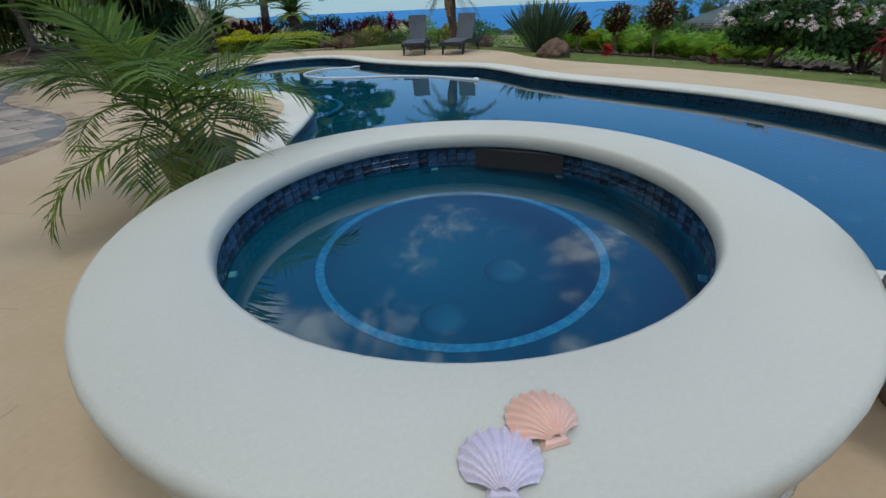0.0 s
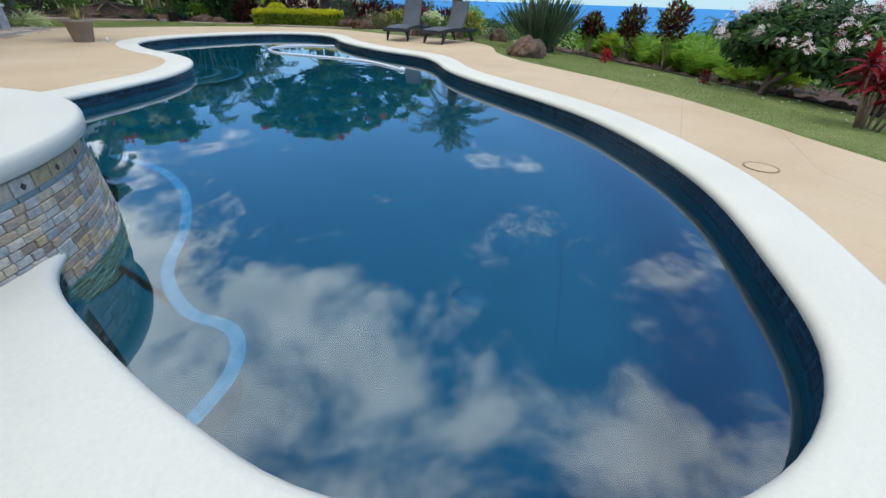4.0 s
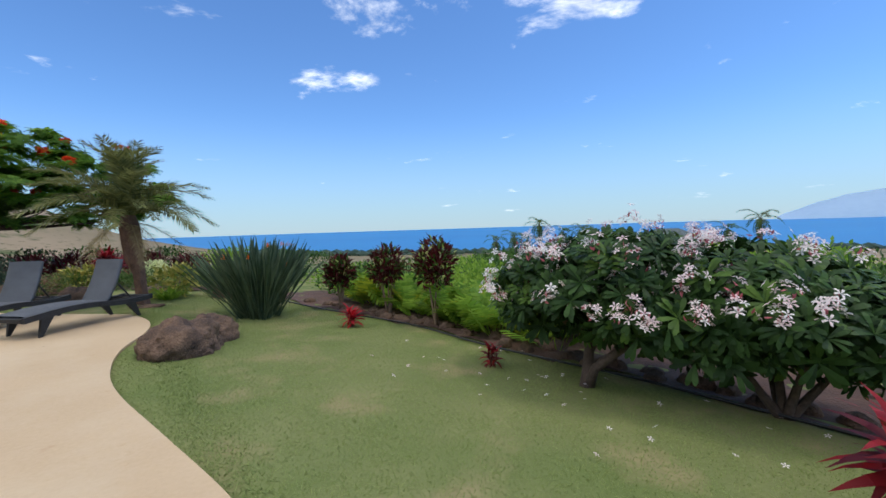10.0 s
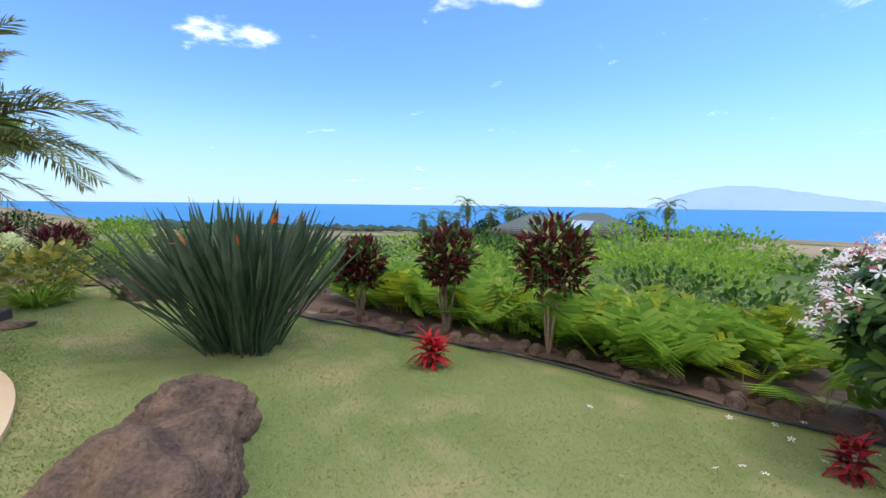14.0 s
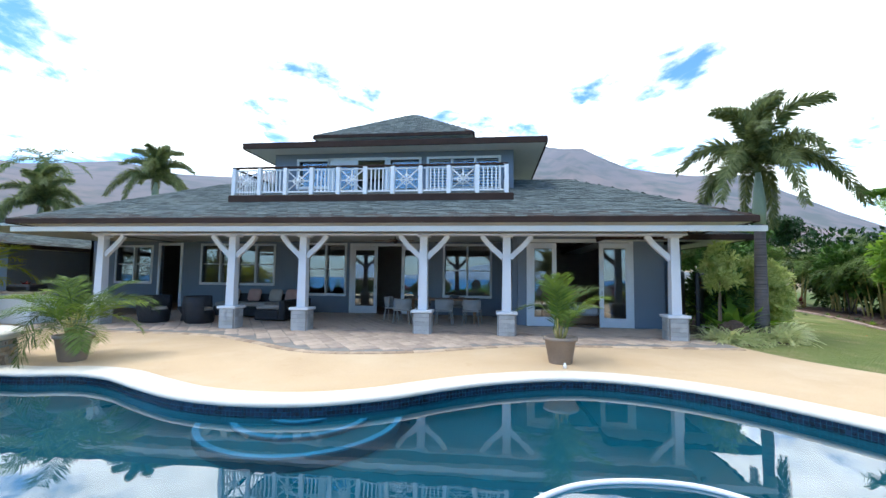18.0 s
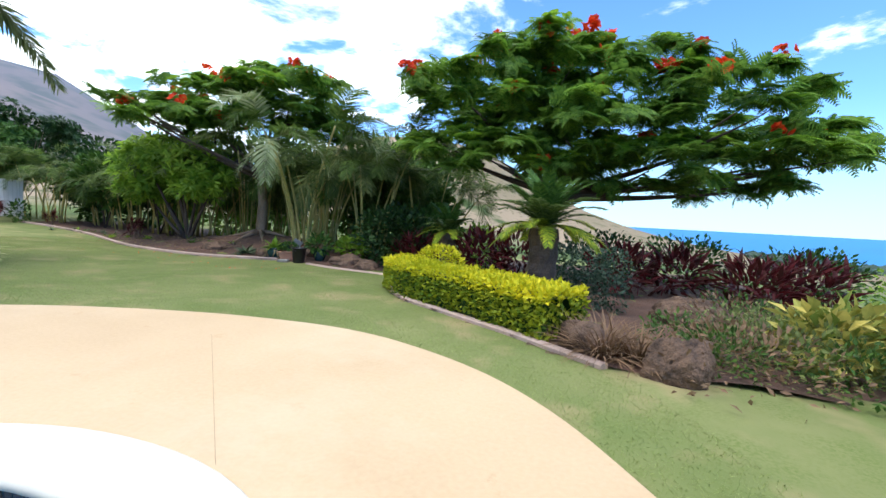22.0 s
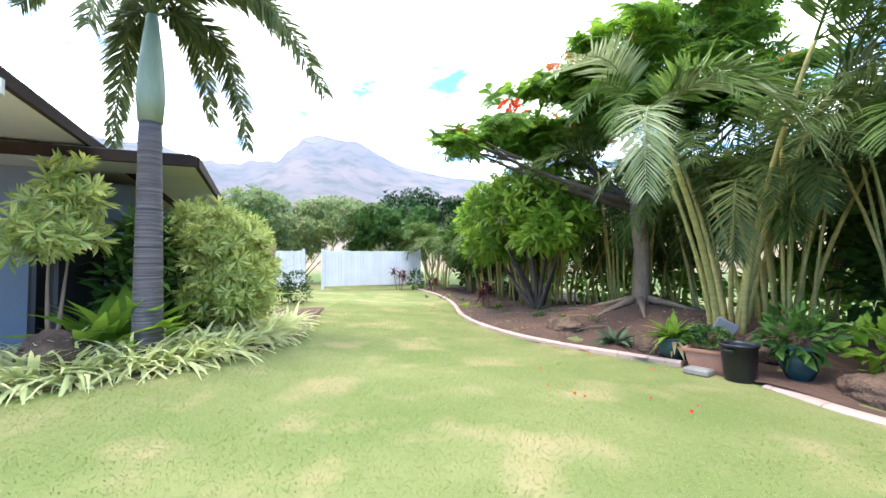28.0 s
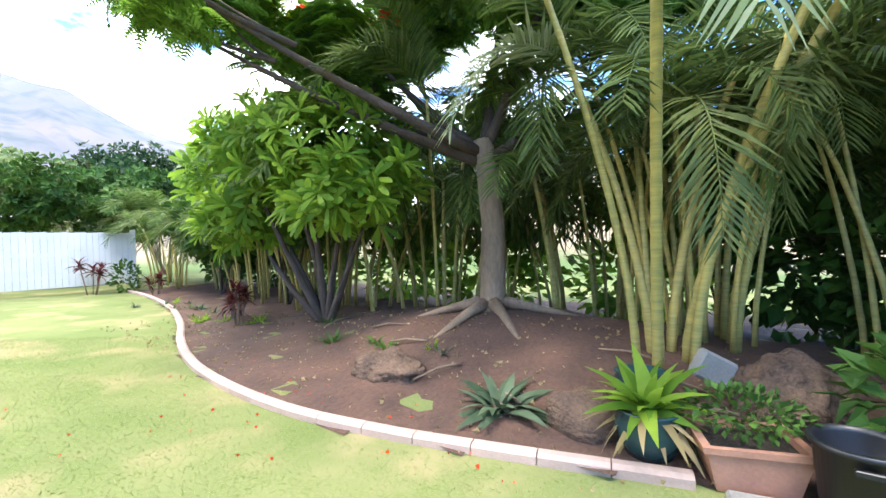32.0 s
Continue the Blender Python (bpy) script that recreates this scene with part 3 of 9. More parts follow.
def ground_material(m):
    n, l = m.node_tree.nodes, m.node_tree.links
    b = n["Principled BSDF"]
    b.inputs["Roughness"].default_value = 0.95
    b.inputs["Specular IOR Level"].default_value = 0.1
    co = n.new("ShaderNodeTexCoord")

    def noise_of(scale, detail=4):
        t = n.new("ShaderNodeTexNoise")
        t.inputs["Scale"].default_value = scale
        t.inputs["Detail"].default_value = detail
        l.new(co.outputs["Object"], t.inputs["Vector"])
        return t.outputs["Fac"]

    def mixed(fac, a, c, lo=0.35, hi=0.65):
        r = n.new("ShaderNodeMapRange")
        r.inputs["From Min"].default_value, r.inputs["From Max"].default_value = lo, hi
        l.new(fac, r.inputs["Value"])
        x = n.new("ShaderNodeMix")
        x.data_type = "RGBA"
        l.new(r.outputs[0], x.inputs["Factor"])
        for key, v in (("A", a), ("B", c)):
            if isinstance(v, tuple):
                x.inputs[key].default_value = (*v, 1)
            else:
                l.new(v, x.inputs[key])
        return x.outputs["Result"]

    lawn = mixed(noise_of(0.7), (0.145, 0.18, 0.06), (0.215, 0.225, 0.09))
    lawn = mixed(noise_of(45), mixed(noise_of(2.5), (0.12, 0.16, 0.04), lawn), lawn, 0.25, 0.6)
    lawn = mixed(noise_of(1.1, 6), lawn, (0.30, 0.25, 0.125), 0.52, 0.68)
    land = mixed(noise_of(0.02), (0.21, 0.17, 0.10), (0.33, 0.25, 0.17))
    land = mixed(noise_of(0.11), land, (0.06, 0.09, 0.03), 0.56, 0.66)
    land = mixed(noise_of(0.9), land, (0.06, 0.07, 0.03), 0.58, 0.78)
    hills = mixed(noise_of(0.0025, 8), (0.13, 0.12, 0.115), (0.23, 0.17, 0.14))
    hills = mixed(noise_of(0.012, 6), hills, (0.07, 0.085, 0.06), 0.45, 0.65)
    geo = n.new("ShaderNodeNewGeometry")
    ln = n.new("ShaderNodeVectorMath")
    ln.operation = "LENGTH"
    l.new(geo.outputs["Position"], ln.inputs[0])
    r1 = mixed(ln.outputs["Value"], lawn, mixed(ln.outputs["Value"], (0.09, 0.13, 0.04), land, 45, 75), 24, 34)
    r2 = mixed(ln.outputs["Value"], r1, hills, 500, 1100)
    # sea haze painted into the base colour, bluer with kilometres of distance
    far_haze = mixed(ln.outputs["Value"], r2, (0.17, 0.19, 0.235), 200, 3400)
    l.new(far_haze, b.inputs["Base Color"])
    bp = n.new("ShaderNodeBump")
    bp.inputs["Strength"].default_value = 0.2
    bp.inputs["Distance"].default_value = 0.012
    l.new(noise_of(110), bp.inputs["Height"])
    l.new(bp.outputs[0], b.inputs["Normal"])


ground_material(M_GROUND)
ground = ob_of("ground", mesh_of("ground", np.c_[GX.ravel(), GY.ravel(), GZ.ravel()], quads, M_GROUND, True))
structure(ground, "mown green lawn running out into dry land and far hills", "ground")
sea = ob_of("water", mesh_of("water", [(200, -4900, -19), (4950, -4900, -19), (4950, 4950, -19), (-1500, 4950, -19), (200, 300, -19)], [(0, 1, 2, 3, 4)], M_SEA))
structure(sea, "calm blue open sea out to the horizon", "sea")
# island across the channel
iv, jf = [], []
for i in range(41):
    u = i / 40
    h = 190 * (math.sin(math.pi * u ** 0.8) ** 1.1) * (0.75 + 0.25 * math.sin(u * 5 + 0.6)) + 3 * math.sin(i * 1.7)
    a = radians(-77 - 26 * u)
    for rr, hh in ((3900, -20), (4150, h), (4400, -20)):
        iv.append((8 - math.sin(a) * rr, math.cos(a) * rr, hh if hh < 0 else max(hh, -15)))
for i in range(40):
    for q in range(2):
        jf.append((i * 3 + q, i * 3 + 3 + q, i * 3 + 4 + q, i * 3 + 1 + q))
# haze over the channel is put into the island's pale blue colour
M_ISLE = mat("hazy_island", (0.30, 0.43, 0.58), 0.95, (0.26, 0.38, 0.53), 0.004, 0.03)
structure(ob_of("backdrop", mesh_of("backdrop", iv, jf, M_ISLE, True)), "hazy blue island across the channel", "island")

near_spa = np.hypot(pool_out[:, 0] - SPA.x, pool_out[:, 1] - SPA.y) < 1.38
i0 = next(i for i in range(len(pool_out)) if near_spa[i] and not near_spa[i - 1])
rolled, near_r = np.roll(pool_out, -i0, 0), np.roll(near_spa, -i0)
i1 = int(np.argmin(near_r)) if not near_r.all() else 0
a0_ = math.atan2(rolled[0][1] - SPA.y, rolled[0][0] - SPA.x)
a1_ = math.atan2(rolled[i1 - 1][1] - SPA.y, rolled[i1 - 1][0] - SPA.x)
while a1_ < a0_:
    a1_ += 2 * math.pi
arc = np.array([(SPA.x + 1.38 * math.cos(a), SPA.y + 1.38 * math.sin(a)) for a in np.linspace(a0_, a1_, 40)])
deck_hole = np.vstack([arc, rolled[i1:]])
deck = flat_fill("pavement", [deck_edge, deck_hole], 0.0, 0.14, M_DECK)
structure(deck, "smooth tan coloured concrete pool deck with fine joints", "deck")

JOINTS = [((13.29, -4.78), (11.75, -6.45)), ((13.17, -6.32), (12.2, -7.5)), ((13.25, -3.46), (11.8, -5.1)), ((12.0, 2.0), (10.11, 1.88)), ((10.95, 2.68), (12.9, 3.9)),
          ((9.68, 3.69), (10.6, 4.65)), ((3.65, -5.04), (1.6, -3.4)), ((3.52, -6.29), (2.2, -5.2)), ((3.69, -7.09), (2.4, -8.4)), ((12.2, -7.5), (11.6, -10.5)), ((8.09, 6.82), (6.3, 8.43))]
for a, b in JOINTS:
    a, b = Vector((*a, 0.003)), Vector((*b, 0.003))
    s = (b - a).normalized().cross(Vector((0, 0, 1))) * 0.0013
    ob_of("deck_joint", mesh_of("deck_joint", [a - s, b - s, b + s, a + s], [(0, 1, 2, 3)], M_JOINT), deck)

# coping, waterline band, shell
rings = [(COPING_W, -0.03), (COPING_W, 0.008), (COPING_W - 0.012, 0.01), (0.055, 0.01), (0.025, 0.002), (0.005, -0.016), (0.003, -0.05), (0.03, -0.062)]
cv, cf = [], []
for d, z in rings:
    for x, y in offset_loop(pool, d):
        cv.append((x, y, z))
k = len(pool)
for r in range(len(rings) - 1):
    for i in range(k):
        j = (i + 1) % k
        cf.append((r * k + i, r * k + j, (r + 1) * k + j, (r + 1) * k + i))
WATER_Z = -0.17
pool_ob = thing("swimming_pool", "freeform pool with white coping, blue tile band and still dark water", "pool", kind="structure")
coping = ob_of("coping", mesh_of("coping", cv, cf, M_COPING, True), pool_ob, "broad white plaster coping")
sv, sf = [], []
shell = [(0.03, -0.05), (0.03, -0.42), (0.0, -0.42), (-0.04, -0.9), (-0.12, -1.1), (-0.3, -1.28), (-0.6, -1.4), (-1.0, -1.445)]
for d, z in shell:
    for x, y in offset_loop(pool, d):
        sv.append((x, y, z))
for r in range(len(shell) - 1):
    for i in range(k):
        j = (i + 1) % k
        sf.append((r * k + i, r * k + j, (r + 1) * k + j, (r + 1) * k + i))
ob_of("pool_wall", mesh_of("pool_wall", sv, sf, M_PLASTER, True), pool_ob, "dark blue plaster wall")
floor_ob = flat_fill("pool_floor", [offset_loop(pool, 0.1)], -1.455, 0, M_PLASTER)
floor_ob.parent = pool_ob
water = flat_fill("water_surface", [offset_loop(pool, 0.025)], WATER_Z, 0, M_WATER)
water.parent = pool_ob
tagged(water, "still clear water that mirrors the sky")
water.visible_shadow = False

# ---- spa ----
spa = thing("spa", "raised round spa with a white rim and a stone clad wall", "hot tub", m=Matrix.Translation(SPA))
tv, tf = lathe([(SPA_R - 0.06, SPA_TOP - 0.1), (SPA_R - 0.012, SPA_TOP - 0.098), (SPA_R + 0.004, SPA_TOP - 0.085), (SPA_R + 0.006, SPA_TOP - 0.03), (SPA_R - 0.002, SPA_TOP - 0.009), (SPA_R - 0.022, SPA_TOP), (SPA_IN + 0.018, SPA_TOP), (SPA_IN, SPA_TOP - 0.012),
                (SPA_IN - 0.005, SPA_TOP - 0.08), (SPA_IN + 0.02, SPA_TOP - 0.1)], 72)
ob_of("rim", mesh_of("rim", tv, tf, M_SPATOP, True), spa, "thick white plaster rim with rounded edges")
tv, tf = lathe([(SPA_IN + 0.02, SPA_TOP - 0.09), (SPA_IN + 0.02, 0.3)], 72)
ob_of("tile_bed", mesh_of("tile_bed", tv, tf, M_TILEJ, True), spa)
tv, tf = lathe([(SPA_IN + 0.02, 0.3), (SPA_IN + 0.02, 0.05), (0.69, 0.02), (0.675, -0.05), (0.65, -0.42), (0.0, -0.45)], 64)
ob_of("basin", mesh_of("basin", tv, tf, M_PLASTER, True), spa, "dark blue plaster basin with a bench")
tv, tf = lathe([(0.71, 0.02), (0.71, 0.032), (0.67, 0.032), (0.67, 0.0)], 64)
ob_of("bench_trim", mesh_of("bench_trim", tv, tf, M_AQUA), spa, "ring of light blue mosaic on the bench edge")
tv, tf = lathe([(SPA_IN + 0.018, 0.27), (0.0, 0.27)], 64)
spa_water = ob_of("water_surface", mesh_of("water_surface", tv, tf, M_WATER), spa, "clear still spa water")
spa_water.visible_shadow = False
for dx, dy in ((0.2, -0.12), (-0.25, -0.25)):
    tv, tf = lathe([(0.0, 0.05), (0.07, 0.05), (0.1, 0.035), (0.115, 0.0)], 24)
    ob_of("drain_cover", mesh_of("drain_cover", tv, tf, M_DRAIN, True), spa, "round perforated drain cover", Matrix.Translation((dx, dy, -0.45)))
for i in range(7):
    a = radians(20 + i * 48)
    tv, tf = tube([(0, 0, 0), (0, 0.03, 0)], 0.025, 10)
    ob_of("jet", mesh_of("jet", tv, tf, M_WHITE), spa, "", pose(math.cos(a) * (SPA_IN + 0.01), math.sin(a) * (SPA_IN + 0.01), 0.22, 0, 0, math.degrees(a) + 90))
# mosaic tiles of the waterline band, those of the spa one by one
TILE_ME = bpy.data.meshes.new("tile")
_bm = bbox(-0.021, -0.003, -0.021, 0.021, 0.003, 0.021, 0.002)
_bm.to_mesh(TILE_ME)
_bm.free()
TILE_ME.materials.append(M_TILE)
rows_t, per = 3, 100
mats = []
for r in range(rows_t):
    for i in range(per):
        a = 2 * math.pi * i / per
        ob_of("tile", TILE_ME, spa, "", Matrix.Translation((math.cos(a) * (SPA_IN + 0.015), math.sin(a) * (SPA_IN + 0.015), 0.385 - r * 0.045)) @ Matrix.Rotation(a + math.pi / 2, 4, "Z") @ Matrix.Diagonal((1.5, 1, 1, 1)))
# spillway through the rim towards the pool; dark block stands for its shade
SPILL = radians(36)
sm = Matrix.Rotation(SPILL, 4, "Z")
part("spillway", bbox(SPA_IN - 0.03, -0.34, 0.26, SPA_R - 0.1, 0.34, 0.395), M_DARK, spa, "dark block as the shaded spillway slot under the rim", m=sm)
# wall core and stacked stones
tv, tf = lathe([(SPA_R - 0.1, SPA_TOP - 0.09), (SPA_R - 0.06, 0.0), (SPA_R + 0.02, -1.4)], 64)
ob_of("wall_core", mesh_of("wall_core", tv, tf, M_MORTAR, True), spa)
STONE_ME = []
for w in (0.055, 0.075, 0.1):
    _bm = bbox(-w / 2, -0.02, -0.0195, w / 2, 0.02, 0.0195, 0.003)
    me = bpy.data.meshes.new("stone")
    _bm.to_mesh(me)
    _bm.free()
    me.materials.append(M_SLATE)
    STONE_ME.append((w, me))
random.seed(3)


def wall_r(z):
    """Radius of the stone face of the spa wall at a height."""
    return SPA_R - 0.07 + 0.06 * (0.41 - z) / 0.8


far_v, far_f, made_s = [], [], 0
for c in range(24):
    z = 0.262 - c * 0.0425
    r = wall_r(z)
    a = radians(-125 + random.uniform(0, 4))
    while a < radians(125):
        w, me = random.choice(STONE_ME)
        da = (w + 0.003) / r
        m_ = Matrix.Translation((math.cos(a + da / 2) * (r + random.uniform(-0.004, 0.006)), math.sin(a + da / 2) * r, z)) @ Matrix.Rotation(a + da / 2 + math.pi / 2, 4, "Z")
        if -86 < math.degrees(a) < -14 and z > -0.06 and made_s < 300:
            ob_of("stone", me, spa, "", m_)
            made_s += 1
        else:
            o = len(far_v)
            far_v += [m_ @ q.co for q in me.vertices]
            far_f += [tuple(o + e for e in q.vertices) for q in me.polygons]
        a += da
tagged(ob_of("stone_cladding", mesh_of("stone_cladding", far_v, far_f, M_SLATEI), spa), kind="stuff")
# border under the rim: slate strips, square tiles and dark diamonds
SQ_ME, ST_ME, DI_ME = [bpy.data.meshes.new(q) for q in ("border_tile", "slate_strip", "diamond")]
for me, bm, m_ in ((SQ_ME, bbox(-0.062, -0.014, -0.041, 0.062, 0.014, 0.041, 0.003), M_SLATE), (ST_ME, bbox(-0.062, -0.018, -0.012, 0.062, 0.018, 0.012, 0.003), M_STRIP), (DI_ME, bbox(-0.013, -0.018, -0.013, 0.013, 0.018, 0.013, 0.002), M_DIAMOND)):
    bm.to_mesh(me)
    bm.free()
    me.materials.append(m_)
for i in range(48):
    a = radians(-125) + i * 0.128 / wall_r(0.33)
    for me, z, sp_a in ((SQ_ME, 0.338, 0), (ST_ME, 0.294, 0), (ST_ME, 0.392, 0), (DI_ME, 0.338, 1)):
        if sp_a and i % 2:
            continue
        r = wall_r(z)
        ob_of(me.name.split(".")[0], me, spa, "", Matrix.Translation((math.cos(a) * r, math.sin(a) * r, z)) @ Matrix.Rotation(a + math.pi / 2, 4, "Z") @ Matrix.Rotation(radians(45 * sp_a), 4, "Y"))

# steps in the pool and the bench beside the spa, with light blue edges
for n_, (r_, z_) in enumerate(((0.48, -0.34), (0.84, -0.54), (1.22, -0.76))):
    st = thing("pool_step", "submerged rounded step edged in light blue mosaic", "step", "pool steps", m=Matrix.Translation((5.78, -0.56, z_)))
    tv, tf = lathe([(0.0, 0.0), (r_, 0.0), (r_ + 0.02, -0.02), (r_ + 0.02, -0.6)], 40, radians(-115), radians(110), False)
    ob_of("tread", mesh_of("tread", tv, tf, M_PLASTER), st)
    tv, tf = lathe([(r_ - 0.06, 0.006), (r_ + 0.012, 0.006), (r_ + 0.024, -0.06)], 40, radians(-115), radians(110), False)
    ob_of("mosaic_edge", mesh_of("mosaic_edge", tv, tf, M_AQUA), st, "light blue mosaic edge")
bench_c = spline([(6.35, -5.3), (6.85, -5.75), (7.15, -6.3), (7.28, -6.9), (7.3, -7.45), (7.48, -7.85), (7.72, -8.05), (7.74, -8.3), (7.6, -8.55)], 8, False)
bl = offset_loop(bench_c, -0.0, False)
bench = thing("pool_bench", "submerged bench round the spa with a light blue mosaic edge", "bench")
bv, bf = [], []
inner = np.array([(5.9, -6.0)] * len(bl)) * 0.35 + bl * 0.65
for i in range(len(bl)):
    bv += [(*inner[i], -0.6), (*bl[i], -0.6), (*bl[i], -1.45)]
for i in range(len(bl) - 1):
    for q in range(2):
        bf.append((i * 3 + q, i * 3 + 3 + q, i * 3 + 4 + q, i * 3 + 1 + q))
ob_of("seat", mesh_of("seat", bv, bf, M_PLASTER), bench)
bl2 = offset_loop(bench_c, -0.07, False)
bv, bf = [], []
for i in range(len(bl)):
    bv += [(*bl2[i], -0.594), (*bl[i], -0.594), (*bl[i], -0.65)]
for i in range(len(bl) - 1):
    for q in range(2):
        bf.append((i * 3 + q, i * 3 + 3 + q, i * 3 + 4 + q, i * 3 + 1 + q))
ob_of("mosaic_edge", mesh_of("mosaic_edge", bv, bf, M_AQUA), bench, "light blue mosaic edge")
tv, tf = lathe([(0.0, 0.03), (0.1, 0.03), (0.13, 0.0)], 24)
structure(ob_of("trim", mesh_of("trim", tv, tf, M_DRAIN, True), None, "", Matrix.Translation((9.1, -7.75, -1.45))), "round light blue main drain cover", "drain")

# ---- house ----
house = thing("house", "two storey blue grey house with white trim and shingle roof", "house", m=Matrix.Translation((0, 0, 0)))
WX, BX = -5.35, -2.35  # recessed wall of the lanai, wall of the bedroom


def wall_x(name, x, y0, y1, z0, z1, openings, parent, material=M_SIDING, thick=0.16):
    """A wall in the plane x with openings (y0, y1, z0, z1) cut through, one mesh of butted boxes."""
    first, pieces = None, []
    ys = sorted({y0, y1, *[o[0] for o in openings], *[o[1] for o in openings]})
    for a, b in zip(ys, ys[1:]):
        cuts = sorted([(o[2], o[3]) for o in openings if o[0] <= a + 1e-6 and o[1] >= b - 1e-6])
        z = z0
        for c0, c1 in cuts:
            if c0 > z + 1e-6:
                pieces.append((a, z, b, c0))
            z = c1
        if z < z1 - 1e-6:
            pieces.append((a, z, b, z1))
    for a, za, b, zb in pieces:
        ob = part(name if first is None else "wall_panel", bbox(x - thick, a, za, x, b, zb), material, first or parent)
        first = first or ob
    return first


def window_unit(x, y0, y1, z0, z1, parent, sashes=2, louvre=False, cross=True, name="window"):
    """A framed window in a wall that faces +x."""
    w = part(name, bbox(x - 0.13, y0, z0, x - 0.122, y1, z1), M_GLASS, parent, "dark window panes in a white frame")
    w.visible_shadow = False
    f = 0.085
    for a, b in (((x - 0.02, y0 - f, z0 - f), (x + 0.035, y0, z1 + f)), ((x - 0.02, y1, z0 - f), (x + 0.035, y1 + f, z1 + f)),
                 ((x - 0.02, y0, z1), (x + 0.04, y1, z1 + f)), ((x - 0.02, y0 - 0.06, z0 - f - 0.02), (x + 0.06, y1 + 0.06, z0 - 0.0))):
        boxpart("frame", a, b, M_WHITE, w, "", 0.008)
    for i in range(1, sashes):
        yy = y0 + (y1 - y0) * i / sashes
        boxpart("mullion", (x - 0.12, yy - 0.035, z0), (x + 0.01, yy + 0.035, z1), M_WHITE, w)
    if cross:
        for i in range(sashes):
            ya, yb = y0 + (y1 - y0) * i / sashes, y0 + (y1 - y0) * (i + 1) / sashes
            boxpart("sash_rail", (x - 0.12, ya, (z0 + z1) / 2 - 0.02), (x - 0.07, yb, (z0 + z1) / 2 + 0.02), M_WHITE, w)
    if louvre:
        for i in range(int((z1 - z0) / 0.1)):
            zz = z0 + 0.05 + i * 0.1
            boxpart("louvre", (x - 0.1, y0, zz), (x - 0.03, y1, zz + 0.012), M_WHITE, w)
    return w


def glass_door(x, y0, y1, z1, parent, angle=0.0, hinge="left"):
    """A glazed white door leaf; it may stand open."""
    yy = y0 if hinge == "left" else y1
    d = thing("door_leaf", "", "")
    d.parent = parent
    d.matrix_basis = Matrix.Translation((x, yy, 0)) @ Matrix.Rotation(radians(angle), 4, "Z")
    a, b = (0, y1 - y0) if hinge == "left" else (y0 - y1, 0)
    st = 0.13
    bm = bmesh.new()
    bbox(-0.045, a, 0.02, 0, a + st, z1, bm=bm)
    bbox(-0.045, b - st, 0.02, 0, b, z1, bm=bm)
    bbox(-0.045, a + st, z1 - 0.16, 0, b - st, z1, bm=bm)
    bbox(-0.045, a + st, 0.02, 0, b - st, 0.3, bm=bm)
    part("frame", bm, M_WHITE, d)
    g = part("pane", bbox(-0.027, a + st, 0.3, -0.02, b - st, z1 - 0.16), M_GLASS, d)
    g.visible_shadow = False
    part("handle", bbox(0.0, (b - 0.08 if hinge == "left" else a + 0.05), 1.0, 0.05, (b - 0.05 if hinge == "left" else a + 0.08), 1.12), M_METAL, d)
    return d


# ground floor walls
wall_x("wall_lanai", WX, -15.5, 2.6, 0, 2.95, [(-14.2, -12.6, 1.15, 2.6), (-12.15, -11.25, 0, 2.68), (-10.25, -7.1, 1.15, 2.68), (-5.65, -4.08, 0.78, 2.72), (-3.75, -0.95, 0, 2.68), (-0.02, 1.72, 0.78, 2.7)], house)
wall_x("wall_bedroom", BX, 2.6, 6.95, 0, 2.95, [(2.98, 5.95, 0, 2.6)], house)
part("wall_return", bbox(WX, 2.45, 0, BX - 0.16, 2.6, 2.95), M_SIDING, house)
part("wall_end", bbox(-8.6, 6.79, 0, BX - 0.16, 6.95, 2.95), M_SIDING, house)
part("wall_rear", bbox(-9.2, -15.5, 0, -9.0, 6.95, 2.95), M_INWALL, house)
part("wall_end", bbox(-9.0, -15.5, 0, WX, -15.34, 2.95), M_SIDING, house)
part("partition", bbox(-9.0, -6.2, 0, WX - 0.16, -6.1, 2.95), M_INWALL, house)
part("partition", bbox(-9.0, 2.1, 0, WX - 0.16, 2.2, 2.95), M_INWALL, house)
part("interior_floor", bbox(-9.0, -15.3, 0.0, BX - 0.16, 6.79, 0.02), M_WOOD, house)
part("storey_floor", bbox(-9.2, -15.4, 2.95, -1.2, 6.95, 3.05), M_SOFFIT, house)
for y0, y1, z0, z1, n_ in ((-14.2, -12.6, 1.15, 2.6, 2), (-10.25, -7.1, 1.15, 2.68, 4), (-5.65, -4.08, 0.78, 2.72, 2), (-0.02, 1.72, 0.78, 2.7, 2)):
    window_unit(WX, y0, y1, z0, z1, house, n_)
for y0, y1, z1, x in ((-12.15, -11.25, 2.68, WX), (-3.75, -0.95, 2.68, WX), (2.98, 5.95, 2.6, BX)):
    dc = boxpart("door_casing", (x - 0.02, y0 - 0.11, 0), (x + 0.035, y0, z1 + 0.11), M_WHITE, house)
    boxpart("jamb", (x - 0.02, y1, 0), (x + 0.035, y1 + 0.11, z1 + 0.11), M_WHITE, dc)
    boxpart("head", (x - 0.02, y0, z1), (x + 0.04, y1, z1 + 0.11), M_WHITE, dc)
glass_door(WX + 0.03, -3.75, -2.75, 2.68, house, 8, "left")
glass_door(WX + 0.03, -1.75, -0.95, 2.68, house, 0, "right")
glass_door(BX + 0.03, 2.98, 3.78, 2.58, house, 0, "left")
glass_door(BX + 0.05, 5.05, 5.95, 2.58, house, 0, "right")
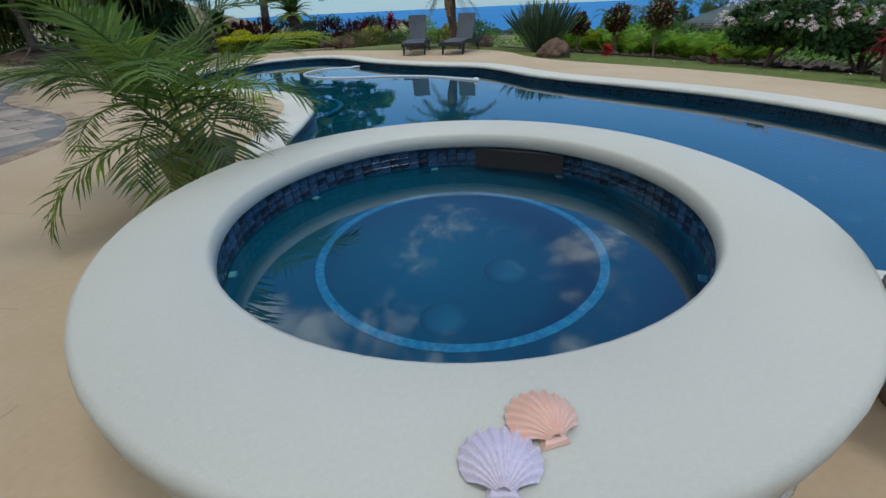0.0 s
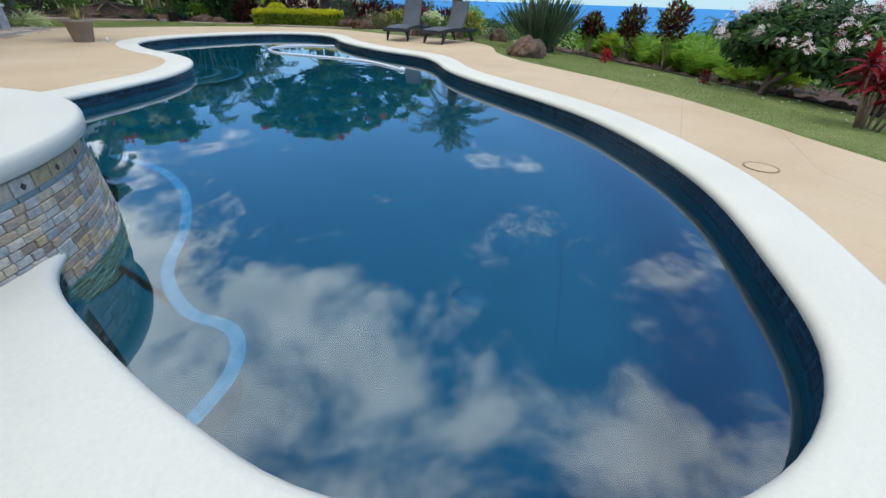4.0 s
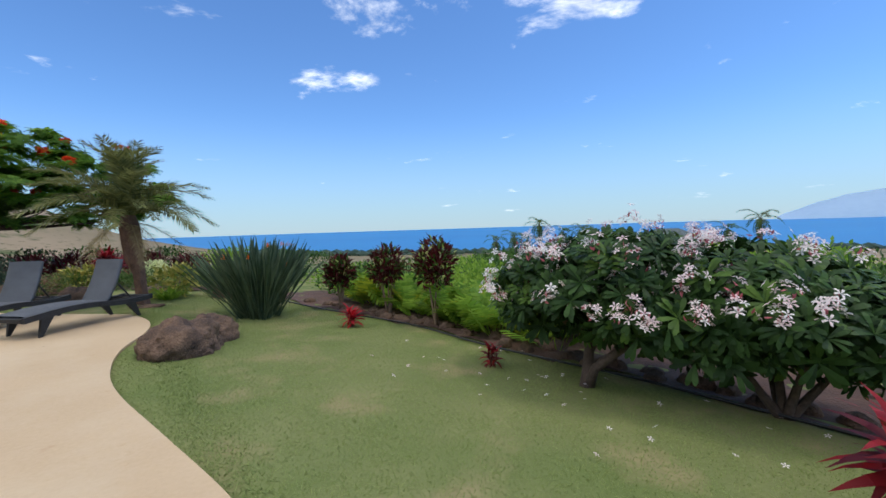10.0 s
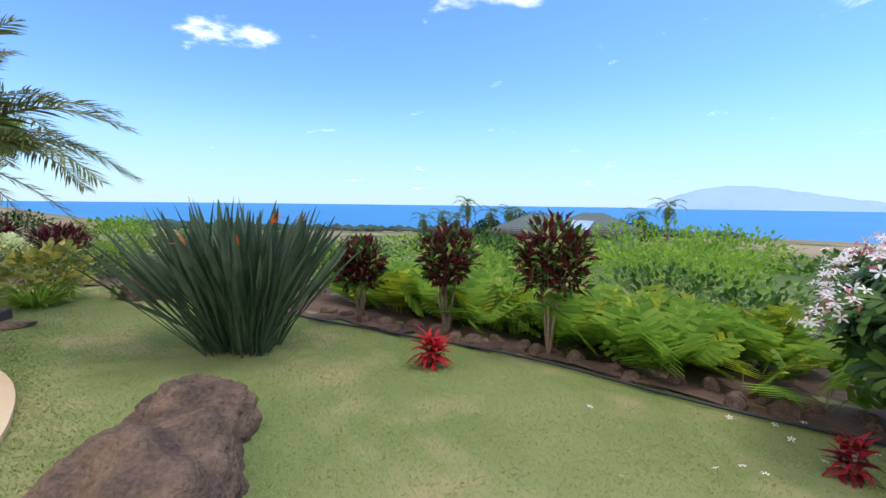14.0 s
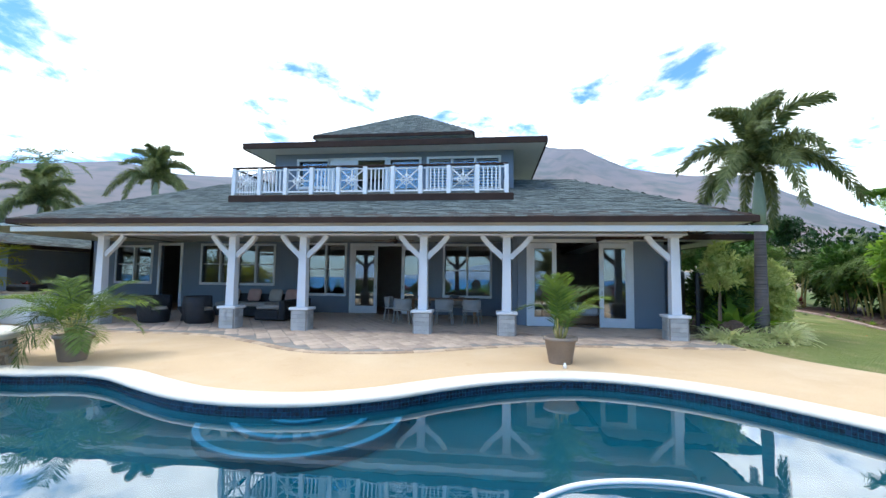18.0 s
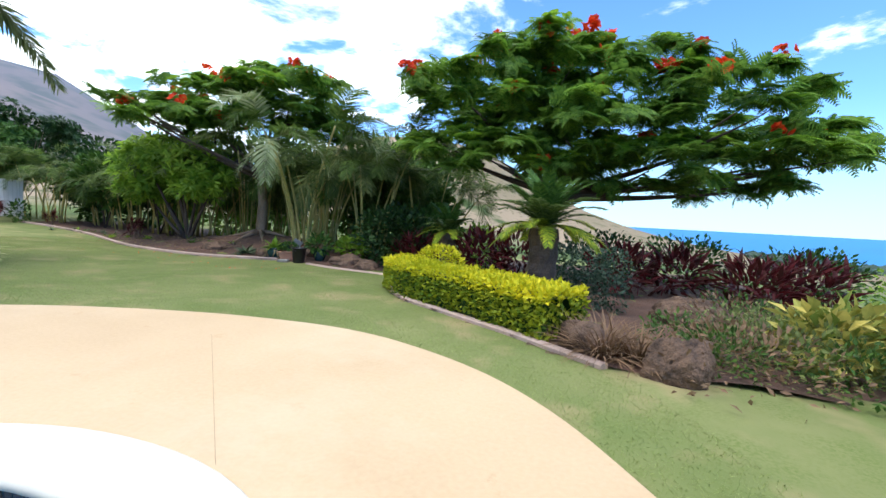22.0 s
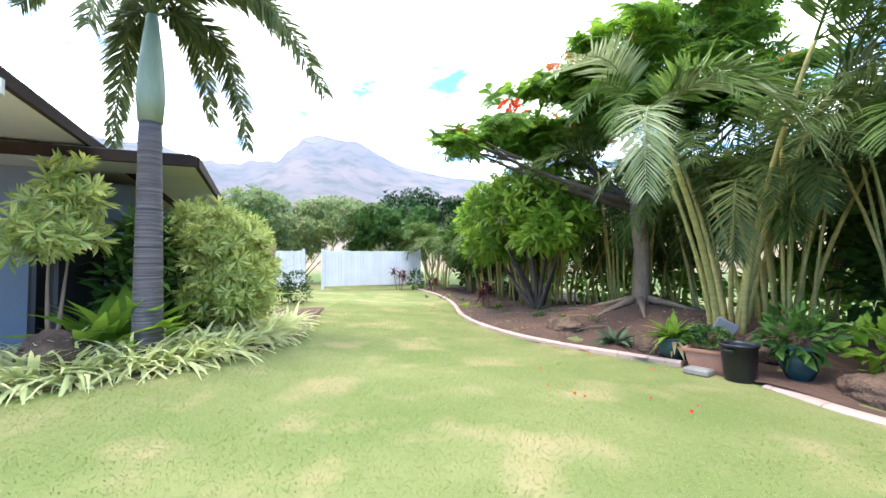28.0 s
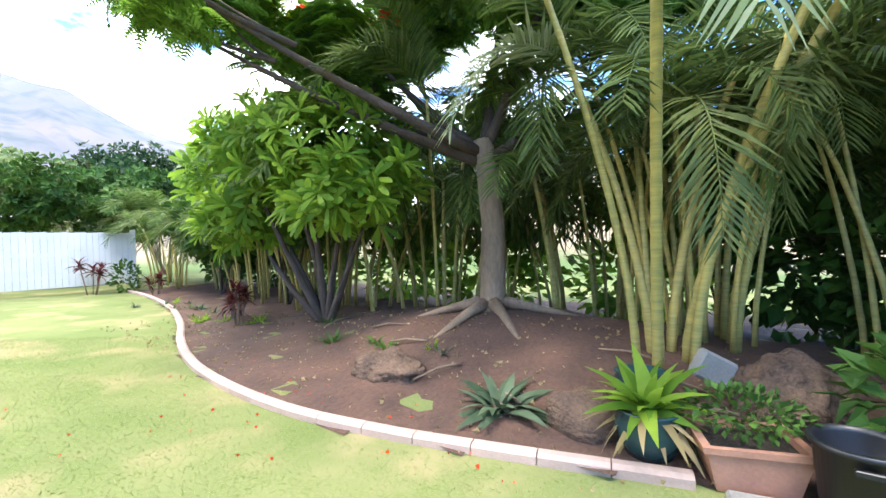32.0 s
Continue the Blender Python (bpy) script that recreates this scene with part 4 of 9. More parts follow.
# garden seen through the house: rear window
boxpart("rear_opening", (-8.99, -3.4, 0.3), (-8.98, -1.9, 2.3), M_INWALL, house)

# posts with stone plinths and curved braces
COLS = [-9.44, -5.38, -3.32, 0.0, 2.17, 6.27]
for i, y in enumerate(COLS):
    p = thing("veranda_post", "white square wooden post on a grey stone plinth with curved braces", "post", "veranda posts", m=Matrix.Translation((0, y, 0)))
    base = part("plinth", bbox(-0.22, -0.22, 0.0, 0.22, 0.22, 0.56, 0.01), M_MORTAR, p, "plinth clad in grey stone")
    for s in range(4):
        for c in range(5):
            for h in range(2):
                w = 0.2 if (c + h) % 2 else 0.25
                o = -0.2 if h == 0 else 0.2 - w
                bm = bbox(o, -0.235, 0.015 + c * 0.108, o + w - 0.006, -0.21, 0.118 + c * 0.108, 0.006)
                bmesh.ops.rotate(bm, verts=bm.verts, cent=(0, 0, 0), matrix=Matrix.Rotation(s * math.pi / 2, 3, "Z"))
                part("stone", bm, M_PLINTH, base)
    boxpart("cap", (-0.27, -0.27, 0.56), (0.27, 0.27, 0.63), M_WHITE, p, "", 0.015)
    bm = bmesh.new()
    v = [bm.verts.new((sx * s, sy * s, z)) for z, s in ((0.63, 0.118), (2.62, 0.095)) for sx, sy in ((-1, -1), (1, -1), (1, 1), (-1, 1))]
    for q in range(4):
        bm.faces.new((v[q], v[(q + 1) % 4], v[4 + (q + 1) % 4], v[4 + q]))
    part("shaft", bm, M_WHITE, p)
    boxpart("capital", (-0.16, -0.16, 2.53), (0.16, 0.16, 2.6), M_WHITE, p, "", 0.012)
    for s in (-1, 1):
        if i == 0 and s < 0 or i == len(COLS) - 1 and s > 0:
            continue
        pts = [(0, s * (0.1 + 0.55 * u), 2.0 + 0.58 * (u ** 0.8) - 0.07 * math.sin(u * math.pi)) for u in np.linspace(0, 1, 7)]
        bv, bf = [], []
        for q in pts:
            q = Vector(q)
            for dx, dz in ((-0.05, -0.055), (0.05, -0.055), (0.05, 0.055), (-0.05, 0.055)):
                bv.append(q + Vector((dx, -s * dz * 0.7, dz)))
        for q in range(6):
            for e in range(4):
                bf.append((q * 4 + e, q * 4 + (e + 1) % 4, q * 4 + 4 + (e + 1) % 4, q * 4 + 4 + e))
        ob_of("brace", mesh_of("brace", bv, bf, M_WHITE), p)
# beam, soffit, fascia
part("beam", bbox(-0.13, -9.7, 2.62, 0.13, 6.55, 2.86, 0.01), M_BEAM, house, "taupe painted beam along the posts")
part("beam_trim", bbox(-0.16, -9.7, 2.58, 0.16, 6.55, 2.62), M_WHITE, house)
part("porch_ceiling", bbox(WX, -15.3, 2.86, 0.1, 6.8, 2.94), M_SOFFIT, house, "pale boarded lanai ceiling")


def hip_roof(name, x0, y0, x1, y1, z0, apex, parent, course=0.16):
    """A hipped roof of overlapping shingle courses, from an eaves rectangle to a ridge (x, ya, yb, z)."""
    rx, ya, yb, rz = apex
    n = max(3, int((rz - z0) / course * 2.4))
    bv, bf = [], []
    for i in range(n):
        u0, u1 = i / n, min(1.0, (i + 1.25) / n)
        for u, dz in ((u0, 0.028), (u1, 0.006), (u0, 0.0)):
            xa, xb = x0 + (rx - x0) * u, x1 + (rx - x1) * u
            yl, yh = y0 + (ya - y0) * u, y1 + (yb - y1) * u
            z = z0 + (rz - z0) * u + dz
            bv += [(xa, yl, z), (xb, yl, z), (xb, yh, z), (xa, yh, z)]
        o = i * 12
        for e in range(4):
            f = (e + 1) % 4
            bf.append((o + e, o + f, o + 4 + f, o + 4 + e))
            bf.append((o + 8 + e, o + 8 + f, o + f, o + e))
    top = ob_of(name, mesh_of(name, bv[:4] + [(rx, ya, rz - 0.02), (rx, yb, rz - 0.02)], [(0, 1, 4), (1, 2, 5, 4), (2, 3, 5), (3, 0, 4, 5)], M_FASCIA), parent, "hipped roof of grey green shingles")
    for i in range(n):
        ob_of("shingle_course", mesh_of("shingle_course", bv[i * 12:i * 12 + 12], [tuple(q - i * 12 for q in f) for f in bf[i * 8:i * 8 + 8]], M_ROOF), top)
    # staggered tabs on the slopes that face the garden
    rr, mats_ = random.Random(len(name)), []
    for side in (0, 1):
        ex = (rx - x1, 0.0) if side == 0 else (0.0, yb - y1)
        run = Vector((ex[0], ex[1], rz - z0))
        rows = int(run.length / 0.17)
        up = run.normalized()
        al = Vector((0, 1, 0)) if side == 0 else Vector((-1, 0, 0))
        nm = al.cross(up).normalized() * (1 if al.cross(up).z > 0 else -1)
        for i in range(rows):
            u = (i + 0.4) / rows
            if side == 0:
                lo, hi = y0 + (ya - y0) * u, y1 + (yb - y1) * u
                org = Vector((x1 + (rx - x1) * u, 0, z0 + (rz - z0) * u))
            else:
                lo, hi = -(x1 + (rx - x1) * u), -(x0 + (rx - x0) * u)
                org = Vector((0, y1 + (yb - y1) * u, z0 + (rz - z0) * u))
            for k in range(int((hi - lo) / 0.3)):
                c = lo + 0.15 + k * 0.3 + 0.15 * (i % 2)
                if c > hi - 0.16:
                    continue
                p_ = org + al * c + nm * (0.03 + 0.008 * rr.random())
                m = Matrix((al, up, nm)).transposed().to_4x4()
                m.translation = p_
                mats_.append(np.array(m))
    tabs_v, tabs_f = scatter([(-0.143, -0.09, 0.0), (0.143, -0.09, 0.0), (0.143, 0.1, -0.014), (-0.143, 0.1, -0.014), (-0.143, -0.09, -0.03), (0.143, -0.09, -0.03)], [(0, 1, 2, 3), (4, 5, 1, 0)], np.array(mats_))
    tagged(ob_of("shingles", mesh_of("shingles", tabs_v, tabs_f, M_ROOF), top), kind="stuff")
    return top


def shingle_material(m):
    """Adds staggered tabs to the shingles."""
    n, l = m.node_tree.nodes, m.node_tree.links
    b = n["Principled BSDF"]
    co = n.new("ShaderNodeTexCoord")
    mp = n.new("ShaderNodeMapping")
    mp.inputs["Rotation"].default_value = (0, 0, radians(90))
    l.new(co.outputs["Object"], mp.inputs[0])
    br = n.new("ShaderNodeTexBrick")
    br.inputs["Scale"].default_value = 3.2
    br.inputs["Mortar Size"].default_value = 0.02
    br.inputs["Color1"].default_value = (0.10, 0.13, 0.13, 1)
    br.inputs["Color2"].default_value = (0.21, 0.24, 0.23, 1)
    br.inputs["Mortar"].default_value = (0.05, 0.06, 0.06, 1)
    l.new(mp.outputs[0], br.inputs["Vector"])
    old = b.inputs["Base Color"].links[0].from_socket
    mix = n.new("ShaderNodeMix")
    mix.data_type = "RGBA"
    mix.inputs["Factor"].default_value = 0.25
    l.new(old, mix.inputs["A"])
    l.new(br.outputs["Color"], mix.inputs["B"])
    l.new(mix.outputs["Result"], b.inputs["Base Color"])


shingle_material(M_ROOF)
EX, EY0, EY1, EZ = 0.95, -11.5, 7.72, 2.93
hip_roof("roof", -10.5, EY0, EX, EY1, EZ, (-4.8, -9.0, 4.6, 5.15), house)


def eaves(x0, y0, x1, y1, z, parent, depth=0.19, inner=1.3, zi=0.0):
    for a, b in (((x1 - 0.03, y0, z - depth), (x1 + 0.03, y1, z)), ((x0 - 0.03, y0, z - depth), (x0 + 0.03, y1, z)),
                 ((x0 + 0.03, y0 - 0.03, z - depth), (x1 - 0.03, y0 + 0.03, z)), ((x0 + 0.03, y1 - 0.03, z - depth), (x1 - 0.03, y1 + 0.03, z))):
        boxpart("fascia", a, b, M_FASCIA, parent, "dark brown fascia with gutter")
    for a, b in (((x1 - inner, y0 + 0.03, z - depth + 0.02), (x1 - 0.03, y1 - 0.03, z - depth + 0.05)),
                 ((x0 + 0.03, y0 + 0.03, z - depth + 0.02), (x1 - inner, y0 + inner, z - depth + 0.05)),
                 ((x0 + 0.03, y1 - inner, z - depth + 0.02), (x1 - inner, y1 - 0.03, z - depth + 0.05))):
        boxpart("soffit", a, b, M_SOFFIT, parent)


eaves(-10.5, EY0, EX, EY1, EZ + 0.03, house, 0.15, 0.95)
part("frieze", bbox(0.86, -11.4, 2.60, 0.92, 7.9, 2.73), M_SOFFIT, house)
# upper storey with its balcony
UX = -3.0
part("balcony_base", bbox(-3.0, -6.3, 3.3, -0.98, 2.4, 3.92, 0.02), M_FASCIA, house, "dark brown stained balcony base")
up = wall_x("wall_upper", UX, -5.9, 2.5, 3.3, 5.8, [(-5.0, -3.95, 4.6, 5.5), (-3.8, -1.9, 3.9, 5.5), (-1.7, -0.7, 4.3, 5.5), (-0.35, 2.0, 4.5, 5.5)], house)
part("wall_upper_end", bbox(-9.0, 2.34, 3.3, UX - 0.16, 2.5, 5.8), M_SIDING, house)
part("wall_upper_end", bbox(-9.0, -5.9, 3.3, UX - 0.16, -5.74, 5.8), M_SIDING, house)
# added near-black wall: darkness of the upper rooms put into its colour
part("upper_back", bbox(-7.0, -5.7, 3.3, -6.9, 2.3, 5.8), M_DARK, house)
for y0, y1, z0, z1, n_, lv in ((-5.0, -3.95, 4.6, 5.5, 1, False), (-1.7, -0.7, 4.3, 5.5, 1, False), (-0.35, 2.0, 4.5, 5.5, 3, True)):
    window_unit(UX, y0, y1, z0, z1, house, n_, lv, False)
for y0, y1 in ((-3.9, -3.8), (-1.9, -1.8)):
    boxpart("jamb", (UX - 0.02, y0, 3.9), (UX + 0.035, y1, 5.6), M_WHITE, house)
boxpart("door_head", (UX - 0.02, -3.8, 5.5), (UX + 0.035, -1.9, 5.6), M_WHITE, house)
ud = glass_door(UX + 0.03, -3.8, -2.85, 1.6, house, 0, "left")
ud.location.z = 3.9
rail = thing("balcony_railing", "white balcony railing with cross panels and a brown top rail", "railing", m=Matrix.Translation((-1.05, 0, 3.92)))
RZ = 0.86
boxpart("top_rail", (-0.05, -6.2, RZ - 0.03), (0.05, 2.25, RZ + 0.02), M_FASCIA, rail, "dark top rail")
boxpart("bottom_rail", (-0.025, -6.2, 0.07), (0.025, 2.25, 0.12), M_WHITE, rail)
boxpart("upper_rail", (-0.025, -6.2, RZ - 0.11), (0.025, 2.25, RZ - 0.07), M_WHITE, rail)
posts_y = np.linspace(-6.15, 2.2, 11)
for q, y in enumerate(posts_y):
    boxpart("rail_post", (-0.06, y - 0.06, 0), (0.06, y + 0.06, RZ - 0.03), M_WHITE, rail)
for q in range(10):
    a, b = posts_y[q] + 0.06, posts_y[q + 1] - 0.06
    if q % 2 == 0:
        c, r_ = (a + b) / 2, 0.02
        for (ya, za), (yb, zb) in (((a, 0.12), (b, RZ - 0.11)), ((b, 0.12), (a, RZ - 0.11)), ((c, 0.12), (c, RZ - 0.11)), ((a, 0.43), (b, 0.43))):
            tubepart("cross_bar", [(0, ya, za), (0, yb, zb)], r_, M_WHITE, rail, "", 4)
        dm = [(0, c - 0.2, 0.43), (0, c, 0.6), (0, c + 0.2, 0.43), (0, c, 0.26), (0, c - 0.2, 0.43)]
        tubepart("diamond", dm, r_, M_WHITE, rail, "", 4)
    else:
        for s in range(1, 6):
            yy = a + (b - a) * s / 6
            boxpart("baluster", (-0.018, yy - 0.018, 0.12), (0.018, yy + 0.018, RZ - 0.11), M_WHITE, rail, "", 0.0)
for yy in (-6.15, 2.2):
    for xx in np.linspace(-1.85, -0.15, 13):
        boxpart("baluster", (xx - 0.018, yy - 0.018, 0.07), (xx + 0.018, yy + 0.018, RZ - 0.05), M_WHITE, rail, "", 0.0)
    boxpart("side_rail", (-1.9, yy - 0.04, RZ - 0.05), (-0.06, yy + 0.04, RZ), M_FASCIA, rail)
hip_roof("upper_roof", -12.0, -6.65, -2.2, 3.5, 5.92, (-7.5, -3.2, 0.0, 7.45), house)
eaves(-12.0, -6.65, -2.2, 3.5, 5.95, house, 0.2, 1.0)
hip_roof("top_roof", -12.5, -5.65, -5.5, 1.05, 7.32, (-9.0, -2.3, -1.9, 9.45), house)
eaves(-12.5, -5.65, -5.5, 1.05, 7.34, house, 0.14, 0.5)
part("cupola_wall", bbox(-12.0, -5.2, 6.4, -5.9, 0.6, 7.3), M_SIDING, house)
# side wing at the far end, with a low eave and solar panels
part("wall_wing", bbox(-10.5, 6.95, 0, -3.2, 7.8, 2.6), M_SIDING, house)
hip_roof("wing_roof", -11.5, 5.0, -1.5, 9.0, 2.76, (-6.0, 6.6, 6.9, 3.75), house)
eaves(-11.5, 5.0, -1.5, 9.0, 2.78, house, 0.16, 0.9)

# ---- plants: leaf shapes ----


def t_leaf(w=0.3, bend=0.1, mid=0.45):
    return [(0, 0, 0), (w, mid, bend * 0.6), (0, 1, -bend), (-w, mid, bend * 0.6), (0, mid, 0)], [(0, 1, 4), (4, 1, 2), (0, 4, 3), (4, 2, 3)]


def t_blade(w=0.05, bend=0.4, seg=4):
    v, f = [], []
    for i in range(seg + 1):
        u = i / seg
        ww = w * (1 - u ** 2) * (0.6 + 0.4 * min(1, u * 4)) + 0.001
        y, z = u * (1 - 0.25 * bend * u), -bend * u * u * 0.7
        v += [(-ww, y, z + ww * 0.4), (ww, y, z + ww * 0.4)]
    for i in range(seg):
        f.append((2 * i, 2 * i + 1, 2 * i + 3, 2 * i + 2))
    return v, f


def t_tuft(arms=7, pairs=8, lift=0.35):
    """Feathery leaves fanning from the tip of a twig that points along +y, each drooping to its end."""
    v, f = [], []
    for i in range(arms):
        a = 2 * math.pi * i / arms + 0.35 * (i % 2)
        ln = 1.0 - 0.22 * (i % 3) / 2
        out = Vector((math.cos(a), 0, math.sin(a)))
        side = Vector((-math.sin(a), 0, math.cos(a)))
        at = [out * ln * u + Vector((0, ln * (lift * u - 0.5 * u * u), 0)) for u in [j / (pairs + 1) for j in range(pairs + 2)]]
        for j in range(1, pairs + 2):
            u = j / (pairs + 1)
            w = 0.27 * ln * math.sin(math.pi * (0.22 + 0.66 * u))
            h = 0.052
            for s in (-1, 1):
                o = len(v)
                tip = at[j] + side * s * w + out * w * 0.35 - Vector((0, 0.05, 0))
                v += [tuple(at[j] - out * h), tuple(tip - out * h * 0.45), tuple(tip + out * h * 0.3), tuple(at[j] + out * h)]
                f.append((o, o + 1, o + 2, o + 3) if s > 0 else (o + 3, o + 2, o + 1, o))
    return v, f


def t_whorl(n=10, lift=0.3):
    """A whorl of long leaves, broadest past the middle, about the tip of a twig that points along +y."""
    v, f = [], []
    for i in range(n):
        a = 2 * math.pi * i / n + 0.3 * (i % 2)
        out = Vector((math.cos(a), lift + 0.3 * (i % 3) / 2, math.sin(a))).normalized()
        side = out.cross(Vector((0, 1, 0))).normalized()
        o = len(v)
        for u, w_, d_ in ((0.04, 0.015, 0.0), (0.45, 0.085, 0.03), (0.78, 0.115, -0.02), (0.95, 0.06, -0.09)):
            c = out * u + Vector((0, d_, 0))
            v += [tuple(c - side * w_), tuple(c + side * w_)]
        v.append(tuple(out * 1.02 - Vector((0, 0.13, 0))))
        for q in range(3):
            f.append((o + 2 * q, o + 2 * q + 1, o + 2 * q + 3, o + 2 * q + 2))
        f.append((o + 6, o + 7, o + 8))
    return v, f


def t_paddle(w=0.05):
    """A long stiff leaf: a thin stalk and a pointed, folded blade."""
    v, f = [], []
    for u, w_ in ((0.0, 0.008), (0.5, 0.007), (0.6, w * 0.6), (0.75, w), (0.9, w * 0.65), (1.0, 0.002)):
        z = -0.05 * u * u
        v += [(-w_, u, z + w_ * 0.5), (0, u, z), (w_, u, z + w_ * 0.5)]
    for i in range(5):
        for q in range(2):
            f.append((i * 3 + q, i * 3 + q + 1, i * 3 + 4 + q, i * 3 + 3 + q))
    return v, f


def t_rosette(n=8, w=0.13, lift=0.35):
    """A whorl of long leaves about the tip of a twig that points along +y."""
    v, f = [], []
    for i in range(n):
        a = 2 * math.pi * i / n + 0.3 * (i % 2)
        out = Vector((math.cos(a), lift + 0.25 * (i % 3) / 2, math.sin(a))).normalized()
        side = out.cross(Vector((0, 1, 0))).normalized() * w
        o = len(v)
        v += [tuple(out * 0.05), tuple(out * 0.6 + side), tuple(out * 1.0 - Vector((0, 0.12, 0))), tuple(out * 0.6 - side)]
        f += [(o, o + 1, o + 2), (o, o + 2, o + 3)]
    return v, f


def t_lobed(pairs=6):
    """A big leaf cut into fingers."""
    v, f = [], []
    for i in range(pairs):
        u = i / pairs
        ln = 0.5 * math.sin(math.pi * (0.25 + 0.65 * u)) + 0.06
        for s in (-1, 1):
            o = len(v)
            v += [(0, u, 0), (s * ln, u + 0.12, -0.08 * ln), (s * ln * 0.95, u + 0.22, -0.12 * ln), (0, u + 0.15, 0)]
            f.append((o, o + 1, o + 2, o + 3) if s > 0 else (o + 3, o + 2, o + 1, o))
    o = len(v)
    v += [(-0.06, 0.95, 0), (0.06, 0.95, 0), (0, 1.2, -0.1), (-0.015, -0.4, -0.1), (0.015, -0.4, -0.1), (0.015, 0, 0), (-0.015, 0, 0)]
    f += [(o, o + 1, o + 2), (o + 3, o + 4, o + 5, o + 6)]
    return v, f


def t_flower(n=5):
    v, f = [(0, 0, 0)], []
    for i in range(n):
        a = 2 * math.pi * i / n
        o = len(v)
        v += [(math.cos(a - 0.3) * 0.6, 0.25, math.sin(a - 0.3) * 0.6), (math.cos(a - 0.13) * 1.05, 0.14, math.sin(a - 0.13) * 1.05), (math.cos(a + 0.2) * 0.98, 0.2, math.sin(a + 0.2) * 0.98), (math.cos(a + 0.38) * 0.5, 0.27, math.sin(a + 0.38) * 0.5)]
        f.append((0, o, o + 1, o + 2, o + 3))
    return v, f


def blob_points(blobs, n, shell=0.55):
    """Points spread through egg-shaped lumps (centre, radii), more of them near the outside, with the outward direction."""
    vol = np.array([b[1][0] * b[1][1] * b[1][2] for b in blobs]) ** 0.67
    pick = rng.choice(len(blobs), n, p=vol / vol.sum())
    d = rng.normal(size=(n, 3))
    d /= np.linalg.norm(d, axis=1)[:, None]
    r = shell + (1.05 - shell) * rng.random(n) ** 0.7
    c = np.array([b[0] for b in blobs], float)[pick]
    rad = np.array([b[1] for b in blobs], float)[pick]
    return c + d * rad * r[:, None], d


def leaves(name, blobs, n, template, size, material, parent=None, label="", shell=0.55, outward=0.7, lift=0.2, jitter=0.8, floor_at=None):
    """A mass of leaves in one mesh, turned outward and up by the given amounts."""
    p, d = blob_points(blobs, n, shell)
    if floor_at is not None:
        ok = p[:, 2] > floor_at
        p, d = p[ok], d[ok]
    n = len(p)
    way = d * outward + rng.normal(size=(n, 3)) * jitter * 0.5
    way[:, 2] += lift
    s = size * (0.65 + 0.7 * rng.random(n))
    v, f = scatter(*template, frames_to(way, rng.normal(size=n) * 0.6, p, s))
    return ob_of(name, mesh_of(name, v, f, material), parent, label)


def gz(x, y):
    return float(ground_z(x, y))


def on_ground(x, y, rz=0.0, scale=1.0, dz=0.0):
    return Matrix.Translation((x, y, gz(x, y) + dz)) @ Matrix.Rotation(rz, 4, "Z") @ Matrix.Scale(scale, 4)


# ---- palms ----


def frond_mesh(name, length, leaf_len, n, droop, material, rise=0.5, plume=False, w=0.022, twist=0.25):
    """An arching palm leaf along +y: a stalk and rows of narrow leaflets."""
    v, f = [], []
    pts = []
    for i in range(13):
        u = i / 12
        pts.append(Vector((0, length * (u - 0.12 * droop * u * u), length * (rise * u - droop * u * u * 0.75))))
    tv, tf = tube(pts, [0.016 * (1 - 0.8 * i / 12) * (length / 1.6) for i in range(13)], 4, False)
    v += [tuple(q) for q in tv]
    f += tf
    for i in range(n):
        u = 0.1 + 0.9 * i / (n - 1)
        k_ = min(11, int(u * 12))
        p = pts[k_].lerp(pts[k_ + 1], u * 12 - k_)
        d = (pts[k_ + 1] - pts[k_]).normalized()
        up = Vector((1, 0, 0)).cross(d).normalized()
        ll = leaf_len * (0.35 + 0.65 * math.sin(math.pi * min(1, 0.12 + u * 0.88)) ** 0.6)
        for s in (-1, 1):
            tilt = random.uniform(-1.2, 1.2) if plume else 0.25 + random.uniform(-twist, twist)
            out = (Vector((s, 0, 0)) * math.cos(tilt) + up * math.sin(tilt) + d * (0.55 + 0.6 * u)).normalized()
            sag = Vector((0, 0, -0.33 * ll * (0.5 + 0.5 * random.random())))
            sd = d * w * (0.8 + 0.4 * random.random())
            o = len(v)
            v += [tuple(p - sd * 0.4), tuple(p + out * ll * 0.5 + sag * 0.25 - sd), tuple(p + out * ll + sag), tuple(p + out * ll * 0.5 + sag * 0.25 + sd), tuple(p + sd * 0.4)]
            f += [(o, o + 1, o + 3, o + 4), (o + 1, o + 2, o + 3)]
    return mesh_of(name, v, f, material)


random.seed(11)
F_FOX = [frond_mesh("frond", 2.35, 0.4, 290, dr, L_FOX, ri, True, 0.02) for dr, ri in ((1.35, 1.3), (1.7, 1.15), (1.95, 0.95))]
F_ARECA = [frond_mesh("frond", 1.0, 0.34, 34, dr, m_, ri, False, 0.012, 0.35) for dr, ri, m_ in ((0.9, 0.8, L_ARECG), (0.8, 0.7, L_ARECA), (1.2, 0.75, L_PALM))]
F_ARECD = [frond_mesh("frond", ln_, 0.52, 38, dr, m_, ri, False, 0.019, 0.45) for ln_, dr, ri, m_ in ((1.55, 1.0, 1.0, L_PALM), (1.6, 1.25, 0.9, L_ARECG), (1.55, 1.4, 0.8, L_PALM), (1.5, 1.5, 0.7, L_OLIVE))]
